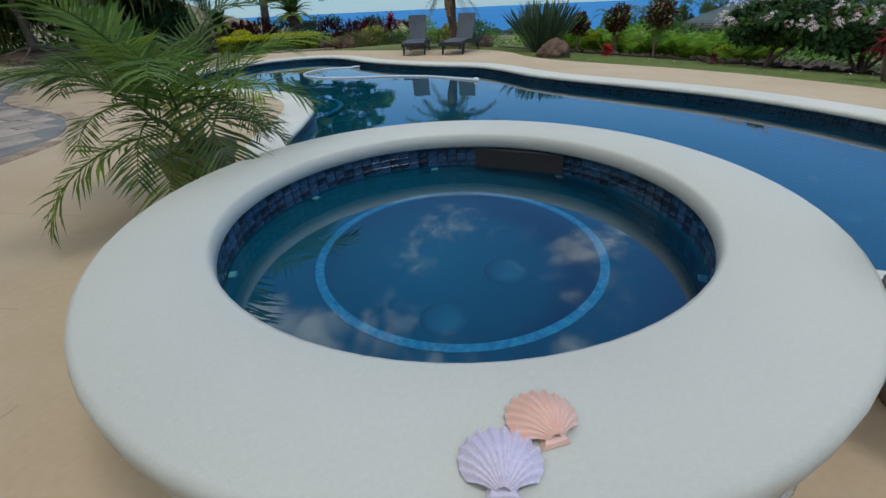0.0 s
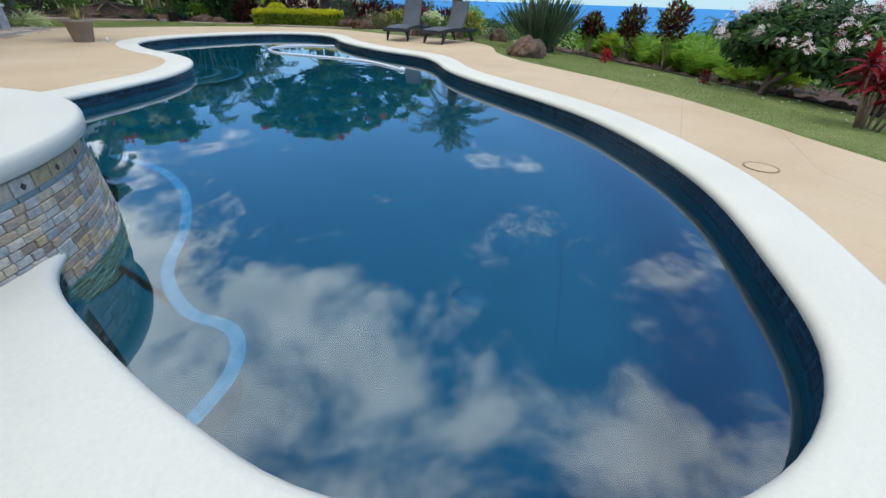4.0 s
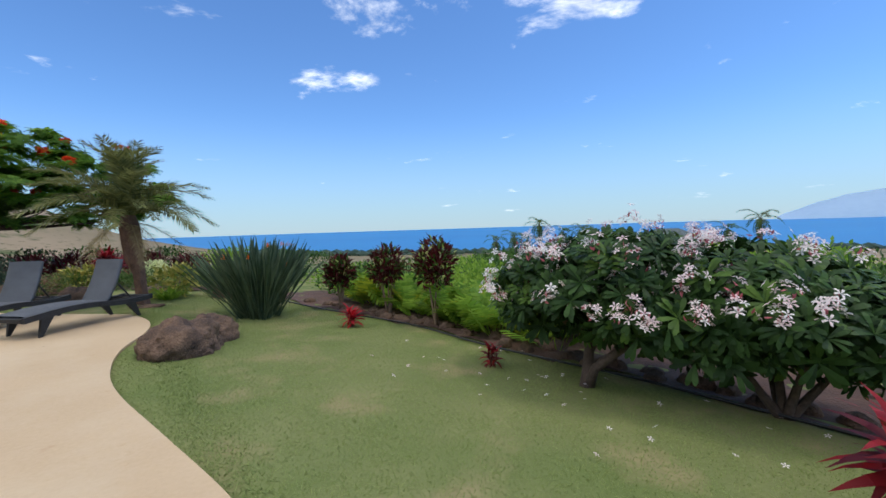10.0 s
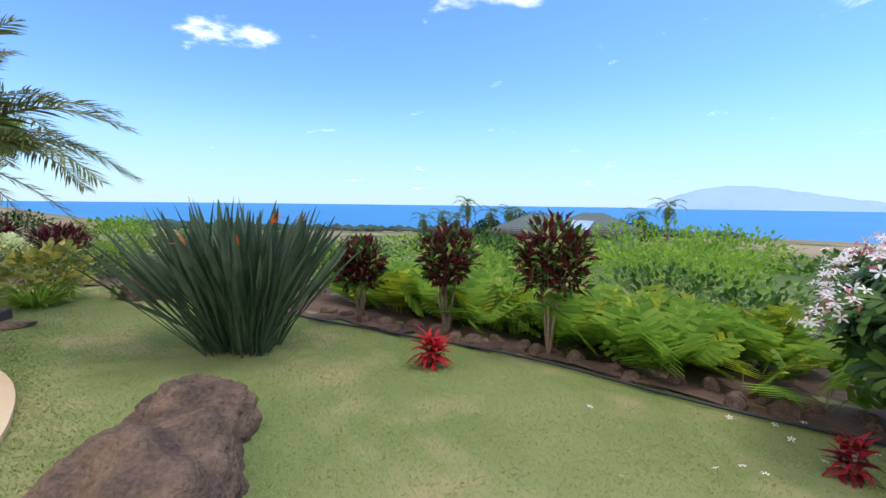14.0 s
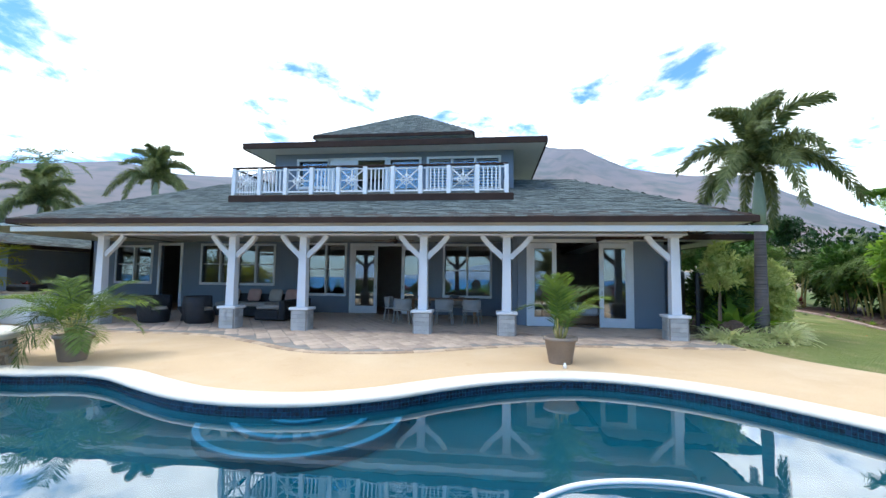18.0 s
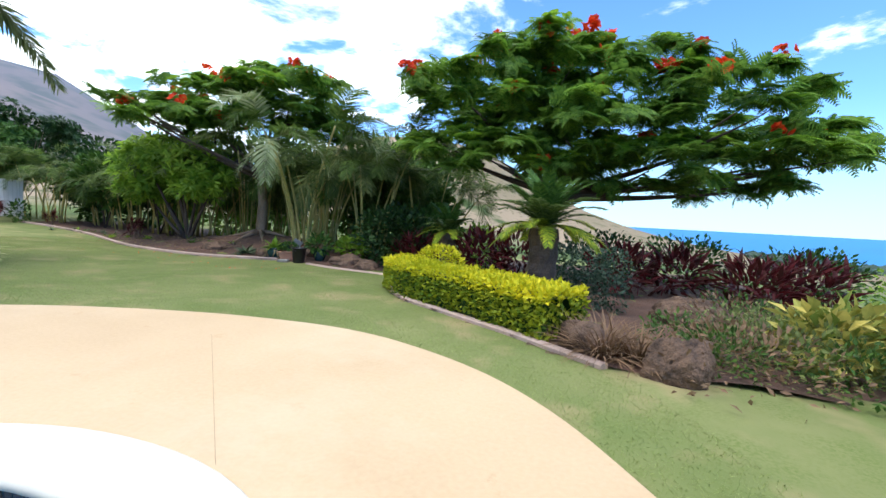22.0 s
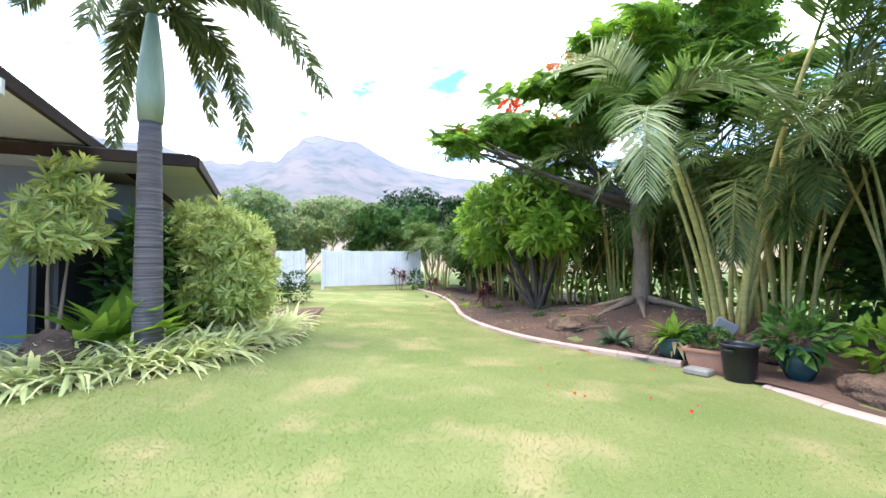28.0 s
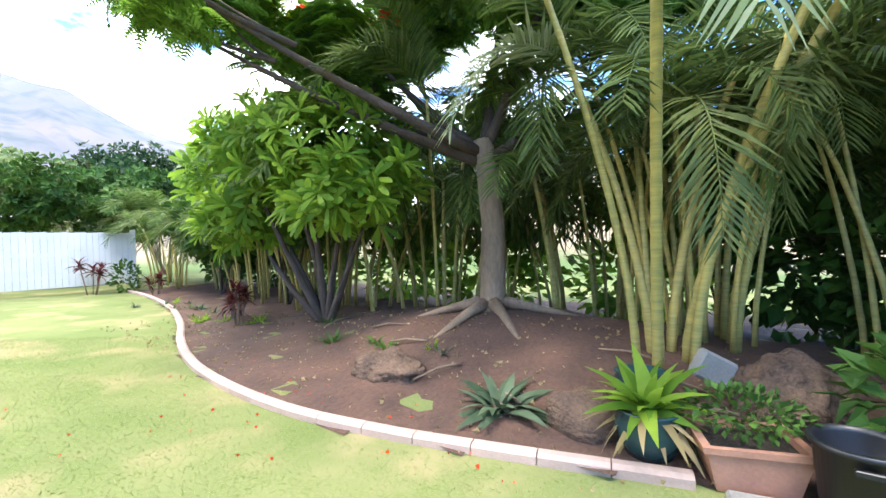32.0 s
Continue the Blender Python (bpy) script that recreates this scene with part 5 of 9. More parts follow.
F_ARECF = [frond_mesh("frond", ln_, 0.62, 44, dr, m_, ri, False, 0.023, 0.3) for ln_, dr, ri, m_ in ((1.7, 1.2, 1.1, L_ARECG), (1.65, 1.35, 0.9, L_ARECG), (1.8, 1.3, 1.0, L_OLIVE), (1.7, 1.55, 0.75, L_PALE), (1.6, 1.6, 0.9, L_ARECG))]
F_GOLD = [frond_mesh("frond", 1.5, 0.42, 30, dr, L_GOLD, ri, False, 0.02, 0.5) for dr, ri in ((0.9, 0.8), (0.7, 0.6), (1.1, 0.7))]
F_DATE = [frond_mesh("frond", 1.85, 0.36, 64, dr, L_DATE, ri, False, 0.017, 0.5) for dr, ri in ((0.9, 0.75), (1.0, 0.5), (0.9, 0.4))]
F_DATEDRY = frond_mesh("frond", 1.5, 0.28, 36, 0.9, L_DRY, -0.1, False, 0.014, 0.5)
F_CYCAD = [frond_mesh("frond", 0.95, 0.19, 56, dr, m_, ri, False, 0.014, 0.15) for dr, ri, m_ in ((0.55, 0.7, L_MID), (0.7, 0.55, L_PALM), (0.75, 0.35, L_YGREEN))]
F_COCO = [frond_mesh("frond", 2.6, 0.55, 30, dr, L_PALM, ri, False, 0.04, 0.4) for dr, ri in ((1.0, 0.7), (1.1, 0.3))]


def crown_of(parent, meshes, n, at, tilt0=0.0, tilt1=70.0, seed=0, s0=0.85, s1=1.1, label=""):
    """Palm leaves about a growing point: upright in the middle, drooping outside."""
    r = random.Random(seed)
    for i in range(n):
        u = (i + 0.5) / n
        m = Matrix.Translation(at) @ Matrix.Rotation(i * 2.39996 + r.uniform(-0.2, 0.2), 4, "Z") @ Matrix.Rotation(radians(-(tilt0 + (tilt1 - tilt0) * u) + 25 + r.uniform(-6, 6)), 4, "X") @ Matrix.Scale(r.uniform(s0, s1), 4)
        ob_of("frond", meshes[min(len(meshes) - 1, int(u * len(meshes)))], parent, label, m)


def foxtail(x, y, trunk=3.3, shaft=0.75, lean=0.0, seed=0, n=11, base_r=0.17, z0=None, scale=1.0):
    p = thing("palm_tree", "tall palm with a ringed grey trunk and bushy arching fronds", "palm tree", "tall palms",
              (Matrix.Translation((x, y, gz(x, y) if z0 is None else z0)) @ Matrix.Scale(scale, 4)))
    pts = [(lean * (i / 12) ** 2, 0, trunk * i / 12 - (0.1 if i == 0 else 0)) for i in range(13)]
    tubepart("trunk", pts, [base_r * (1.25 if i == 0 else 1 - 0.025 * i) + 0.004 * (i % 2) for i in range(13)], M_PTRUNK, p, "", 14)
    sp_ = [(lean, 0, trunk + shaft * i / 4) for i in range(5)]
    tubepart("crownshaft", sp_, [base_r * 0.78, base_r * 0.92, base_r * 0.8, base_r * 0.6, base_r * 0.35], M_SHAFT, p, "smooth pale green crownshaft", 12)
    crown_of(p, F_FOX, n + 5, (lean, 0, trunk + shaft), -28, 34, seed)
    return p


def fan_mesh(name, length, n, seed, wide=115):
    """Leaves and dry tips of a young palm leaf whose narrow fingers spread from the end of its stalk along +y."""
    rr = random.Random(seed)
    v, f, tv, tf = [], [], [], []
    for i in range(n):
        a = radians(-wide + 2 * wide * i / (n - 1) + rr.uniform(-4, 4))
        ln = length * rr.uniform(0.8, 1.05) * (1 - 0.3 * (abs(a) / 2.2) ** 2)
        start = Vector((0, 0.34 * length * max(0.0, 1 - abs(a) / radians(wide)) ** 0.7, 0))
        d = Vector((math.sin(a), math.cos(a), rr.uniform(-0.05, 0.2)))
        s = Vector((d.y, -d.x, 0.0))
        sag = rr.uniform(0.1, 0.75)
        pts = [(u, start + d * ln * u + Vector((0, 0, 0.12 * ln * u - sag * ln * u * u)), w) for u, w in ((0.02, 0.003), (0.3, 0.0085), (0.62, 0.0075), (0.84, 0.0045), (1.0, 0.001))]
        o = len(v)
        for u, c, w in pts[:4]:
            v += [c - s * w, c + Vector((0, 0, -0.005)), c + s * w]
        for k_ in range(3):
            for q in range(2):
                e = o + k_ * 3 + q
                f.append((e, e + 1, e + 4, e + 3))
        o = len(tv)
        for u, c, w in pts[3:]:
            tv += [c - s * w, c + s * w]
        tf.append((o, o + 1, o + 3, o + 2))
    return v, f, tv, tf


def fan_palm(x, y):
    """A young potted palm: stalks that end in fans of narrow green fingers with dry brown tips."""
    r, h = 0.28, 0.42
    p = thing("potted_palm", "young palm with fans of narrow leaves and dry brown tips", "potted plant", "potted palms", Matrix.Translation((x, y, 0)))
    tv, tf = lathe([(0.0, 0.0), (r * 0.68, 0.0), (r * 0.72, 0.02), (r * 0.98, h * 0.84), (r * 1.02, h * 0.87), (r * 1.1, h * 0.9), (r * 1.12, h * 0.95), (r * 1.08, h), (r * 0.99, h), (r * 0.95, h * 0.94), (r * 0.92, h * 0.8)], 48)
    ob_of("pot", mesh_of("pot", tv, tf, M_POT, True), p, "taupe pot with a rolled rim")
    bm = bmesh.new()
    bmesh.ops.create_circle(bm, cap_ends=True, segments=40, radius=r * 0.94)
    bmesh.ops.triangulate(bm, faces=bm.faces[:])
    bmesh.ops.subdivide_edges(bm, edges=bm.edges[:], cuts=3)
    for v_ in bm.verts:
        v_.co.z = h * 0.78 + 0.025 * noise.noise(v_.co * 18) + 0.012 * noise.noise(v_.co * 50)
    part("soil", bm, M_POTSOIL, p, "dark lumpy potting soil")
    rr = random.Random(5)
    cb = []
    for i in range(150):
        a, d = rr.uniform(0, 6.28), r * 0.88 * rr.random() ** 0.5
        cb.append((math.cos(a) * d, math.sin(a) * d, h * 0.78 + 0.022))
    cb = np.array(cb)
    g = np.random.default_rng(5)
    v, f = scatter(*t_leaf(0.45, 0.3), frames_to(g.normal(size=cb.shape) * [1, 1, 0.3], g.random(len(cb)) * 6, cb, 0.012 + 0.02 * g.random(len(cb))))
    tagged(ob_of("bark_chips", mesh_of("bark_chips", v, f, M_DBARK), p), kind="stuff")
    # base, end of the stalk, which way the fan points, its length and finger count
    for i, (b, e, way, ln, n) in enumerate((((-0.04, 0.0, 0.4), (-0.11, -0.05, 0.56), (-0.5, -0.45, -0.3), 0.2, 25), ((0.03, 0.04, 0.4), (0.2, -0.02, 0.98), (0.2, -0.1, 0.9), 0.3, 15),
                                            ((0.05, 0.02, 0.4), (0.08, -0.02, 0.74), (0.7, -0.3, 0.35), 0.31, 25), ((0.06, -0.02, 0.4), (0.16, -0.08, 0.66), (0.8, -0.45, 0.2), 0.25, 21),
                                            ((0.02, 0.05, 0.4), (0.04, 0.12, 0.62), (0.1, 0.85, 0.4), 0.26, 21), ((0.05, -0.04, 0.4), (0.16, -0.1, 0.55), (0.6, -0.6, 0.15), 0.24, 15),
                                            ((0.04, 0.0, 0.4), (0.12, 0.0, 0.8), (0.25, 0.0, 0.9), 0.28, 13), ((0.0, -0.03, 0.4), (0.04, -0.02, 0.66), (-0.15, 0.2, 0.9), 0.26, 13), ((-0.03, 0.03, 0.4), (-0.08, 0.1, 0.58), (-0.35, 0.5, 0.6), 0.24, 17))):
        b, e = Vector(b) * 1.0, Vector(e)
        mid = b.lerp(e, 0.55) + Vector((0, 0, 0.03))
        st = tubepart("stem", [b - Vector((0, 0, 0.06)), b, mid, e], [0.016, 0.013, 0.008, 0.005], M_CANE if i % 3 else M_DBARK, p, "", 7)
        y_ = Vector(way).normalized()
        x_ = y_.cross(Vector((0, 0, 1))).normalized()
        m = Matrix((x_, y_, x_.cross(y_))).transposed().to_4x4()
        m.translation = e
        fv, ff, tv, tf = fan_mesh("frond", ln, n, i)
        ob_of("frond", mesh_of("frond", fv, ff, (L_FAN, L_ARECA, L_FAN)[i % 3]), st, "", m)
        ob_of("leaf_tips", mesh_of("leaf_tips", tv, tf, L_TIP), st, "dry reddish brown leaf tips", m)
    for i in range(7):
        a = i * 0.9
        q = Vector((math.cos(a) * 0.03, math.sin(a) * 0.03, 0.36))
        tubepart("dry_sheath", [q, q * 1.6 + Vector((0, 0, -0.1)), q + Vector((math.cos(a) * 0.09, math.sin(a) * 0.09, 0.1))], [0.008, 0.006, 0.003], L_DRY, p, "", 4)
    return p


def potted_palm(x, y, r=0.27, h=0.42, fr=9, seed=0, scale=1.0, z=0.0, pot=M_POT, up=0.0, spin=0.0):
    p = thing("potted_palm", "young areca palm in a wide taupe flower pot", "potted plant", "potted palms", Matrix.Translation((x, y, z)) @ Matrix.Rotation(seed + spin, 4, "Z"))
    tv, tf = lathe([(0.0, 0.0), (r * 0.68, 0.0), (r * 0.72, 0.02), (r * 0.96, h * 0.86), (r * 1.06, h * 0.87), (r * 1.08, h), (r * 0.96, h), (r * 0.93, h * 0.86), (0.0, h * 0.85)], 36)
    ob_of("pot", mesh_of("pot", tv, tf, pot, True), p, "taupe pot with a rolled rim")
    tv, tf = lathe([(0.0, h * 0.88), (r * 0.94, h * 0.86)], 24)
    ob_of("soil", mesh_of("soil", tv, tf, M_POTSOIL), p)
    rr = random.Random(seed)
    for i in range(fr):
        a = i * 2.4 + rr.uniform(-0.3, 0.3)
        q = Vector((math.cos(a) * r * 0.35 * rr.random(), math.sin(a) * r * 0.35 * rr.random(), h * 0.85))
        ht = rr.uniform(0.15, 0.4) * scale
        top = q + Vector((math.cos(a) * 0.08, math.sin(a) * 0.08, ht))
        tubepart("stem", [q, q.lerp(top, 0.5), top], [0.014, 0.012, 0.008], M_CANE, p, "", 6)
        me = F_ARECA[i % 3]
        m = Matrix.Translation(top) @ Matrix.Rotation(a - math.pi / 2, 4, "Z") @ Matrix.Rotation(radians(rr.uniform(-5, 45) - 45 * (i / fr) + 20 + up), 4, "X") @ Matrix.Scale(scale * rr.uniform(0.75, 1.1), 4)
        ob_of("frond", me, p, "", m)
    return p


def areca_clump(x, y, canes=12, height=3.2, spread=0.5, seed=0, fronds=3, kind=F_ARECD, thick=0.037, splay=(0.1, 0.35)):
    p = thing("areca_palm", "clump of yellow green ringed canes with drooping feathery fronds", "palm", "areca palm clumps", on_ground(x, y))
    rr = random.Random(seed)
    for i in range(canes):
        a, d = i * 2.39996 + rr.uniform(-0.5, 0.5), spread * rr.random() ** 0.5
        b = Vector((math.cos(a) * d, math.sin(a) * d, -0.05))
        h = height * rr.uniform(0.65, 1.0)
        lean = Vector((math.cos(a), math.sin(a), 0)) * rr.uniform(*splay) * h * (0.4 + d / max(spread, 0.01))
        us = np.linspace(0, 1, 29 if thick > 0.04 else 7)
        pts = [b + Vector((0, 0, h * u)) + lean * (u ** 1.6) for u in us]
        w = thick * rr.uniform(0.7, 1.1)
        cane = tubepart("cane", pts, [w * (1 - 0.35 * u) * (1.0 if len(us) < 8 or j % 2 else 1.12) for j, u in enumerate(us)], M_CANE, p, "", 7)
        for k_ in range(fronds):
            m = Matrix.Translation(pts[-1]) @ Matrix.Rotation(a - math.pi / 2 + rr.uniform(-1.8, 1.8), 4, "Z") @ Matrix.Rotation(radians(rr.uniform(-30, 30)), 4, "X") @ Matrix.Scale(rr.uniform(0.75, 1.15), 4)
            ob_of("frond", kind[rr.randrange(len(kind))], cane, "", m)
    return p


def cycad(x, y, trunk=0.75, r=0.3, n=26, seed=0, scale=1.0):
    p = thing("cycad", "cycad with a stout dark trunk and stiff arching fronds", "cycad", "cycads", on_ground(x, y, seed, scale))
    pts = [(0, 0, trunk * i / 10) for i in range(11)]
    v, f = tube(pts, [r * (0.95 + 0.12 * (i % 2)) for i in range(11)], 18)
    v = [Vector(q) + Vector((q[0], q[1], 0)) * 0.18 * noise.noise(Vector(q) * 14) for q in v]
    ob_of("trunk", mesh_of("trunk", v, f, M_DBARK), p, "scaly dark trunk")
    crown_of(p, F_CYCAD, n, (0, 0, trunk), -20, 30, seed, 0.9, 1.1)
    return p


# ---- shrubs, trees and small plants ----


def boulder(x, y, sx, sy, sz, seed=0, label="rough brown lava boulder with paler patches", rz=0.0, material=M_ROCK, group="boulders", dz=0.0):
    bm = bmesh.new()
    bmesh.ops.create_icosphere(bm, subdivisions=5 if sx > 0.3 else 3, radius=1.0)
    off = Vector((seed * 3.1, seed * 1.7, seed * 5.3))
    for v in bm.verts:
        q = v.co.normalized()
        d = 1 + 0.3 * noise.noise(q * 1.3 + off) + 0.2 * abs(noise.noise(q * 2.6 + off)) + 0.09 * abs(noise.noise(q * 6 + off)) + 0.05 * abs(noise.noise(q * 13 + off)) + 0.025 * noise.noise(q * 30 + off)
        d *= 0.86
        v.co = Vector((q.x * d * sx, q.y * d * sy, max(-0.35, q.z * d) * sz))
    ob = part("boulder", bm, material, None, "", True, on_ground(x, y, rz, 1.0, dz + 0.18 * sz))
    return tagged(ob, label, "boulder", group)


def branching(parent, base, tips, r0, material, name="limb", sag=0.15, fork=None):
    """A limb to each tip, from the base, curved and tapered."""
    base = Vector(base)
    for i, t in enumerate(tips):
        t = Vector(t)
        mid = base.lerp(t, 0.5) + Vector((0, 0, -sag * (t - base).length * 0.3)) + Vector((noise.noise(t), noise.noise(t + Vector((5, 1, 2))), 0)) * 0.3
        pts = [base.lerp(mid, u).lerp(mid.lerp(t, u), u) for u in np.linspace(0, 1, 8)]
        tubepart(name, pts, [r0 * (1 - 0.8 * u) for u in np.linspace(0, 1, 8)], material, parent, "", 7)


def flame_tree(x, y, blobs, trunk_to, seed, n, label, red=60, r0=0.22, tips=9):
    """A wide spreading tree with feathery leaves and red flowers. blobs are relative to the base."""
    p = thing("flame_tree", label, "tree", "flame trees", on_ground(x, y))
    t = Vector(trunk_to)
    tubepart("trunk", [(0, 0, -0.2), (0.02, 0, 0.1), t * 0.5 + Vector((0.06, 0.04, 0)), t], [r0 * 1.7, r0 * 1.15, r0, r0 * 0.85], M_BARK, p, "grey brown flared trunk", 14)
    rr = random.Random(seed)
    ends = []
    for b in blobs:
        for k_ in range(max(1, tips // len(blobs))):
            c, rad = Vector(b[0]), b[1]
            ends.append(c + Vector((rr.uniform(-0.6, 0.6) * rad[0], rr.uniform(-0.6, 0.6) * rad[1], rr.uniform(-0.5, 0.2) * rad[2])))
    for b in blobs:
        c = Vector(b[0])
        c.z -= b[1][2] * 0.7
        branching(p, t - Vector((0, 0, rr.uniform(0, 0.35))), [c], r0 * 0.55, M_DBARK)
        own = [e for e in ends if min(blobs, key=lambda q: (Vector(q[0]) - e).length) is b]
        branching(p, t.lerp(c, 0.7), own, r0 * 0.24, M_DBARK, "branch")
    cp, cd = blob_points(blobs, 26 * len(blobs), 0.6)
    tiers = [(q, (0.36, 0.36, 0.07)) for q in cp]
    tuft = t_tuft()
    # lighter leaf colour on top of every third tier paints it as lit
    leaves("young_foliage", [(Vector(q[0]) + Vector((0, 0, 0.1)), q[1]) for q in tiers[::3]], int(n * 0.07), tuft, 0.34, L_POIN2, p, "light green sprays for the lit tops of the crown", 0.3, 0.25, 1.0, 0.5)
    leaves("crown", tiers, int(n * 0.17), tuft, 0.38, L_POIN, p, "spreading crown of feathery bright green leaves", 0.2, 0.3, 0.9, 0.55)
    heads = rng.choice(len(cp), max(8, red // 11), p=(cp[:, 2] - cp[:, 2].min() + 0.2) / (cp[:, 2] - cp[:, 2].min() + 0.2).sum(), replace=False)
    leaves("blossom", [(cp[q] + cd[q] * 0.15 + np.array([0, 0, 0.18]), (0.17, 0.17, 0.12)) for q in heads], int(red * 0.8), t_rosette(7, 0.34, 0.6), 0.13, L_FLOWER, p, "scattered red orange flower clusters", 0.5, 0.6, 0.6, 0.8)
    return p


def shrub(name, x, y, blobs, n, template, size, material, label, category, group="", stems=None, stem_mat=M_BARK, lift=0.3, shell=0.5, dz=0.0, outward=0.8, jitter=0.8):
    p = thing(name, label, category, group, on_ground(x, y, 0, 1, dz))
    leaves("foliage", blobs, n, template, size, material, p, "", shell, outward, lift, jitter, -0.02)
    if stems:
        branching(p, (0, 0, -0.05), stems, 0.035, stem_mat, "stem")
    return p


def blade_clump(name, x, y, n, length, material, label, category, group="", w=0.04, spread=0.12, lean=(15, 75), bend=0.5, seed=0, dz=0.0, shape=None):
    """A tuft of long blades from one base, each a mesh of its own shape shared between alike blades."""
    p = thing(name, label, category, group, on_ground(x, y, 0, 1, dz))
    rr = np.random.default_rng(seed)
    a = np.arange(n) * 2.39996 + rr.normal(size=n) * 0.3
    ln = np.radians(lean[0] + (lean[1] - lean[0]) * (np.arange(n) / n) ** 0.8 + rr.normal(size=n) * 5)
    d = np.stack([np.cos(a) * np.sin(ln), np.sin(a) * np.sin(ln), np.cos(ln)], 1)
    base = np.stack([np.cos(a) * spread * rr.random(n), np.sin(a) * spread * rr.random(n), np.zeros(n)], 1)
    s = length * (0.7 + 0.45 * rr.random(n))
    v, f = scatter(*(shape or t_blade(w / length, bend)), frames_to(d, rr.normal(size=n) * (0.7 if shape else 0.25), base, s))
    tagged(ob_of("foliage", mesh_of("foliage", v, f, material), p), kind="stuff")
    return p


def ti_plant(x, y, h, stems=4, material=L_RED, seed=0, label="red leaved ti plant on thin bare stems", blade=0.42, spread=0.25, name="ti_plant", dz=0.0):
    p = thing(name, label, "plant", "ti plants", on_ground(x, y, seed, 1, dz))
    rr = np.random.default_rng(seed + 50)
    for i in range(stems):
        a = i * 2.4
        d = spread * (0.3 + 0.7 * rr.random())
        b, top = Vector((math.cos(a) * d * 0.4, math.sin(a) * d * 0.4, -0.04)), Vector((math.cos(a) * d, math.sin(a) * d, h * (0.45 + 0.4 * rr.random())))
        st = tubepart("stem", [b, b.lerp(top, 0.5), top], [0.019, 0.016, 0.013], M_BARK, p, "", 7)
        n = 22
        aa = np.arange(n) * 2.39996
        ln = np.radians(12 + 85 * (np.arange(n) / n) + rr.normal(size=n) * 6)
        dd = np.stack([np.cos(aa) * np.sin(ln), np.sin(aa) * np.sin(ln), np.cos(ln)], 1)
        pl = np.array(top) + np.stack([0 * aa, 0 * aa, -0.16 * np.arange(n) / n], 1)
        v, f = scatter(*t_blade(0.11, 0.7), frames_to(dd, rr.normal(size=n) * 0.3, pl, blade * (0.75 + 0.4 * rr.random(n))))
        ob_of("leaves", mesh_of("leaves", v, f, material), st)
    return p


def croton(x, y, h, r, seed=0, material=L_BURG, label="croton with a thin trunk and dark red and yellow leaves", dz=0.0):
    p = thing("croton", label, "shrub", "crotons", on_ground(x, y, seed, 1, dz))
    tips = [(r * 0.5 * math.cos(a), r * 0.5 * math.sin(a), h * 0.72) for a in (0, 1.3, 2.6, 3.9, 5.2)]
    branching(p, (0, 0, -0.05), tips, 0.03, M_BARK, "stem", 0.0)
    b = [((0, 0, h * 0.8), (r, r, h * 0.26)), ((r * 0.5, 0, h * 0.68), (r * 0.6, r * 0.6, h * 0.2)), ((-r * 0.4, r * 0.4, h * 0.7), (r * 0.6, r * 0.6, h * 0.22))]
    leaves("foliage", b, 650, t_leaf(0.2, 0.15), 0.14, material, p, "", 0.3, 0.7, 0.5)
    leaves("green_leaves", b, 220, t_leaf(0.2, 0.15), 0.14, L_MID, p, "", 0.4, 0.7, 0.5)
    leaves("young_leaves", b, 60, t_leaf(0.17, 0.15), 0.12, L_CREAM, p, "", 0.6, 0.7, 0.5)
    return p

# ---- garden beds ----


def patch(name, poly, material, label, category, lift=0.025, step=0.22, bumps=0.03):
    """A bed surface that follows the ground inside a polygon."""
    poly = np.array(poly)
    x = np.arange(poly[:, 0].min(), poly[:, 0].max() + step, step)
    y = np.arange(poly[:, 1].min(), poly[:, 1].max() + step, step)
    X, Y = np.meshgrid(x, y, indexing="ij")
    Z = ground_z(X, Y) + lift + bumps * np.sin(X * 4.1 + Y * 2.3) * np.sin(Y * 3.7 - X)
    idx = np.arange(X.size).reshape(X.shape)
    q = np.stack([idx[:-1, :-1], idx[1:, :-1], idx[1:, 1:], idx[:-1, 1:]], -1).reshape(-1, 4)
    cx, cy = X.ravel()[q].mean(1), Y.ravel()[q].mean(1)
    q = q[inside(cx, cy, poly)]
    ob = ob_of(name, mesh_of(name, np.c_[X.ravel(), Y.ravel(), Z.ravel()], q, material, True))
    return structure(ob, label, category)


EDGE_A = [(1.75, 14.74), (0.9, 14.5), (0.0, 14.28), (-1.0, 14.1), (-2.1, 14.1), (-3.2, 14.25), (-4.5, 14.62), (-6.3, 15.3), (-8.5, 15.95), (-11.0, 16.4), (-13.4, 16.6)]
edge_a = spline(EDGE_A, 6, False)
patch("bed_mound", np.vstack([edge_a, [(-14, 22), (14, 22), (9, 15.5), (5.6, 14.9), (2.6, 14.75)]]), M_SOIL, "bare red brown soil of the planting bed", "soil")
EDGE_H = [(5.75, 14.3), (5.95, 13.4), (6.31, 12.45), (6.95, 11.62), (7.67, 11.08), (8.43, 10.55), (9.07, 10.1), (9.5, 9.75), (10.0, 9.35)]
edge_h = spline(EDGE_H, 6, False)
patch("bed_hedge", np.vstack([edge_h[6:], [(10.9, 9.45), (12.2, 9.5), (13.4, 8.6), (15.5, 7.4), (17, 9.0), (19, 16), (14, 21), (9, 15.6), (5.7, 14.6)]]), M_SOIL, "planted bed behind the yellow hedge", "soil")
BED_R = [(16.0, 6.5), (16.3, 3.9), (16.7, 2.2), (17.0, 1.2), (17.17, 0.3), (17.17, -1.2), (17.32, -2.3), (17.5, -3.3), (17.55, -4.6), (17.6, -6.5), (17.6, -12)]
bed_r = spline(BED_R, 5, False)
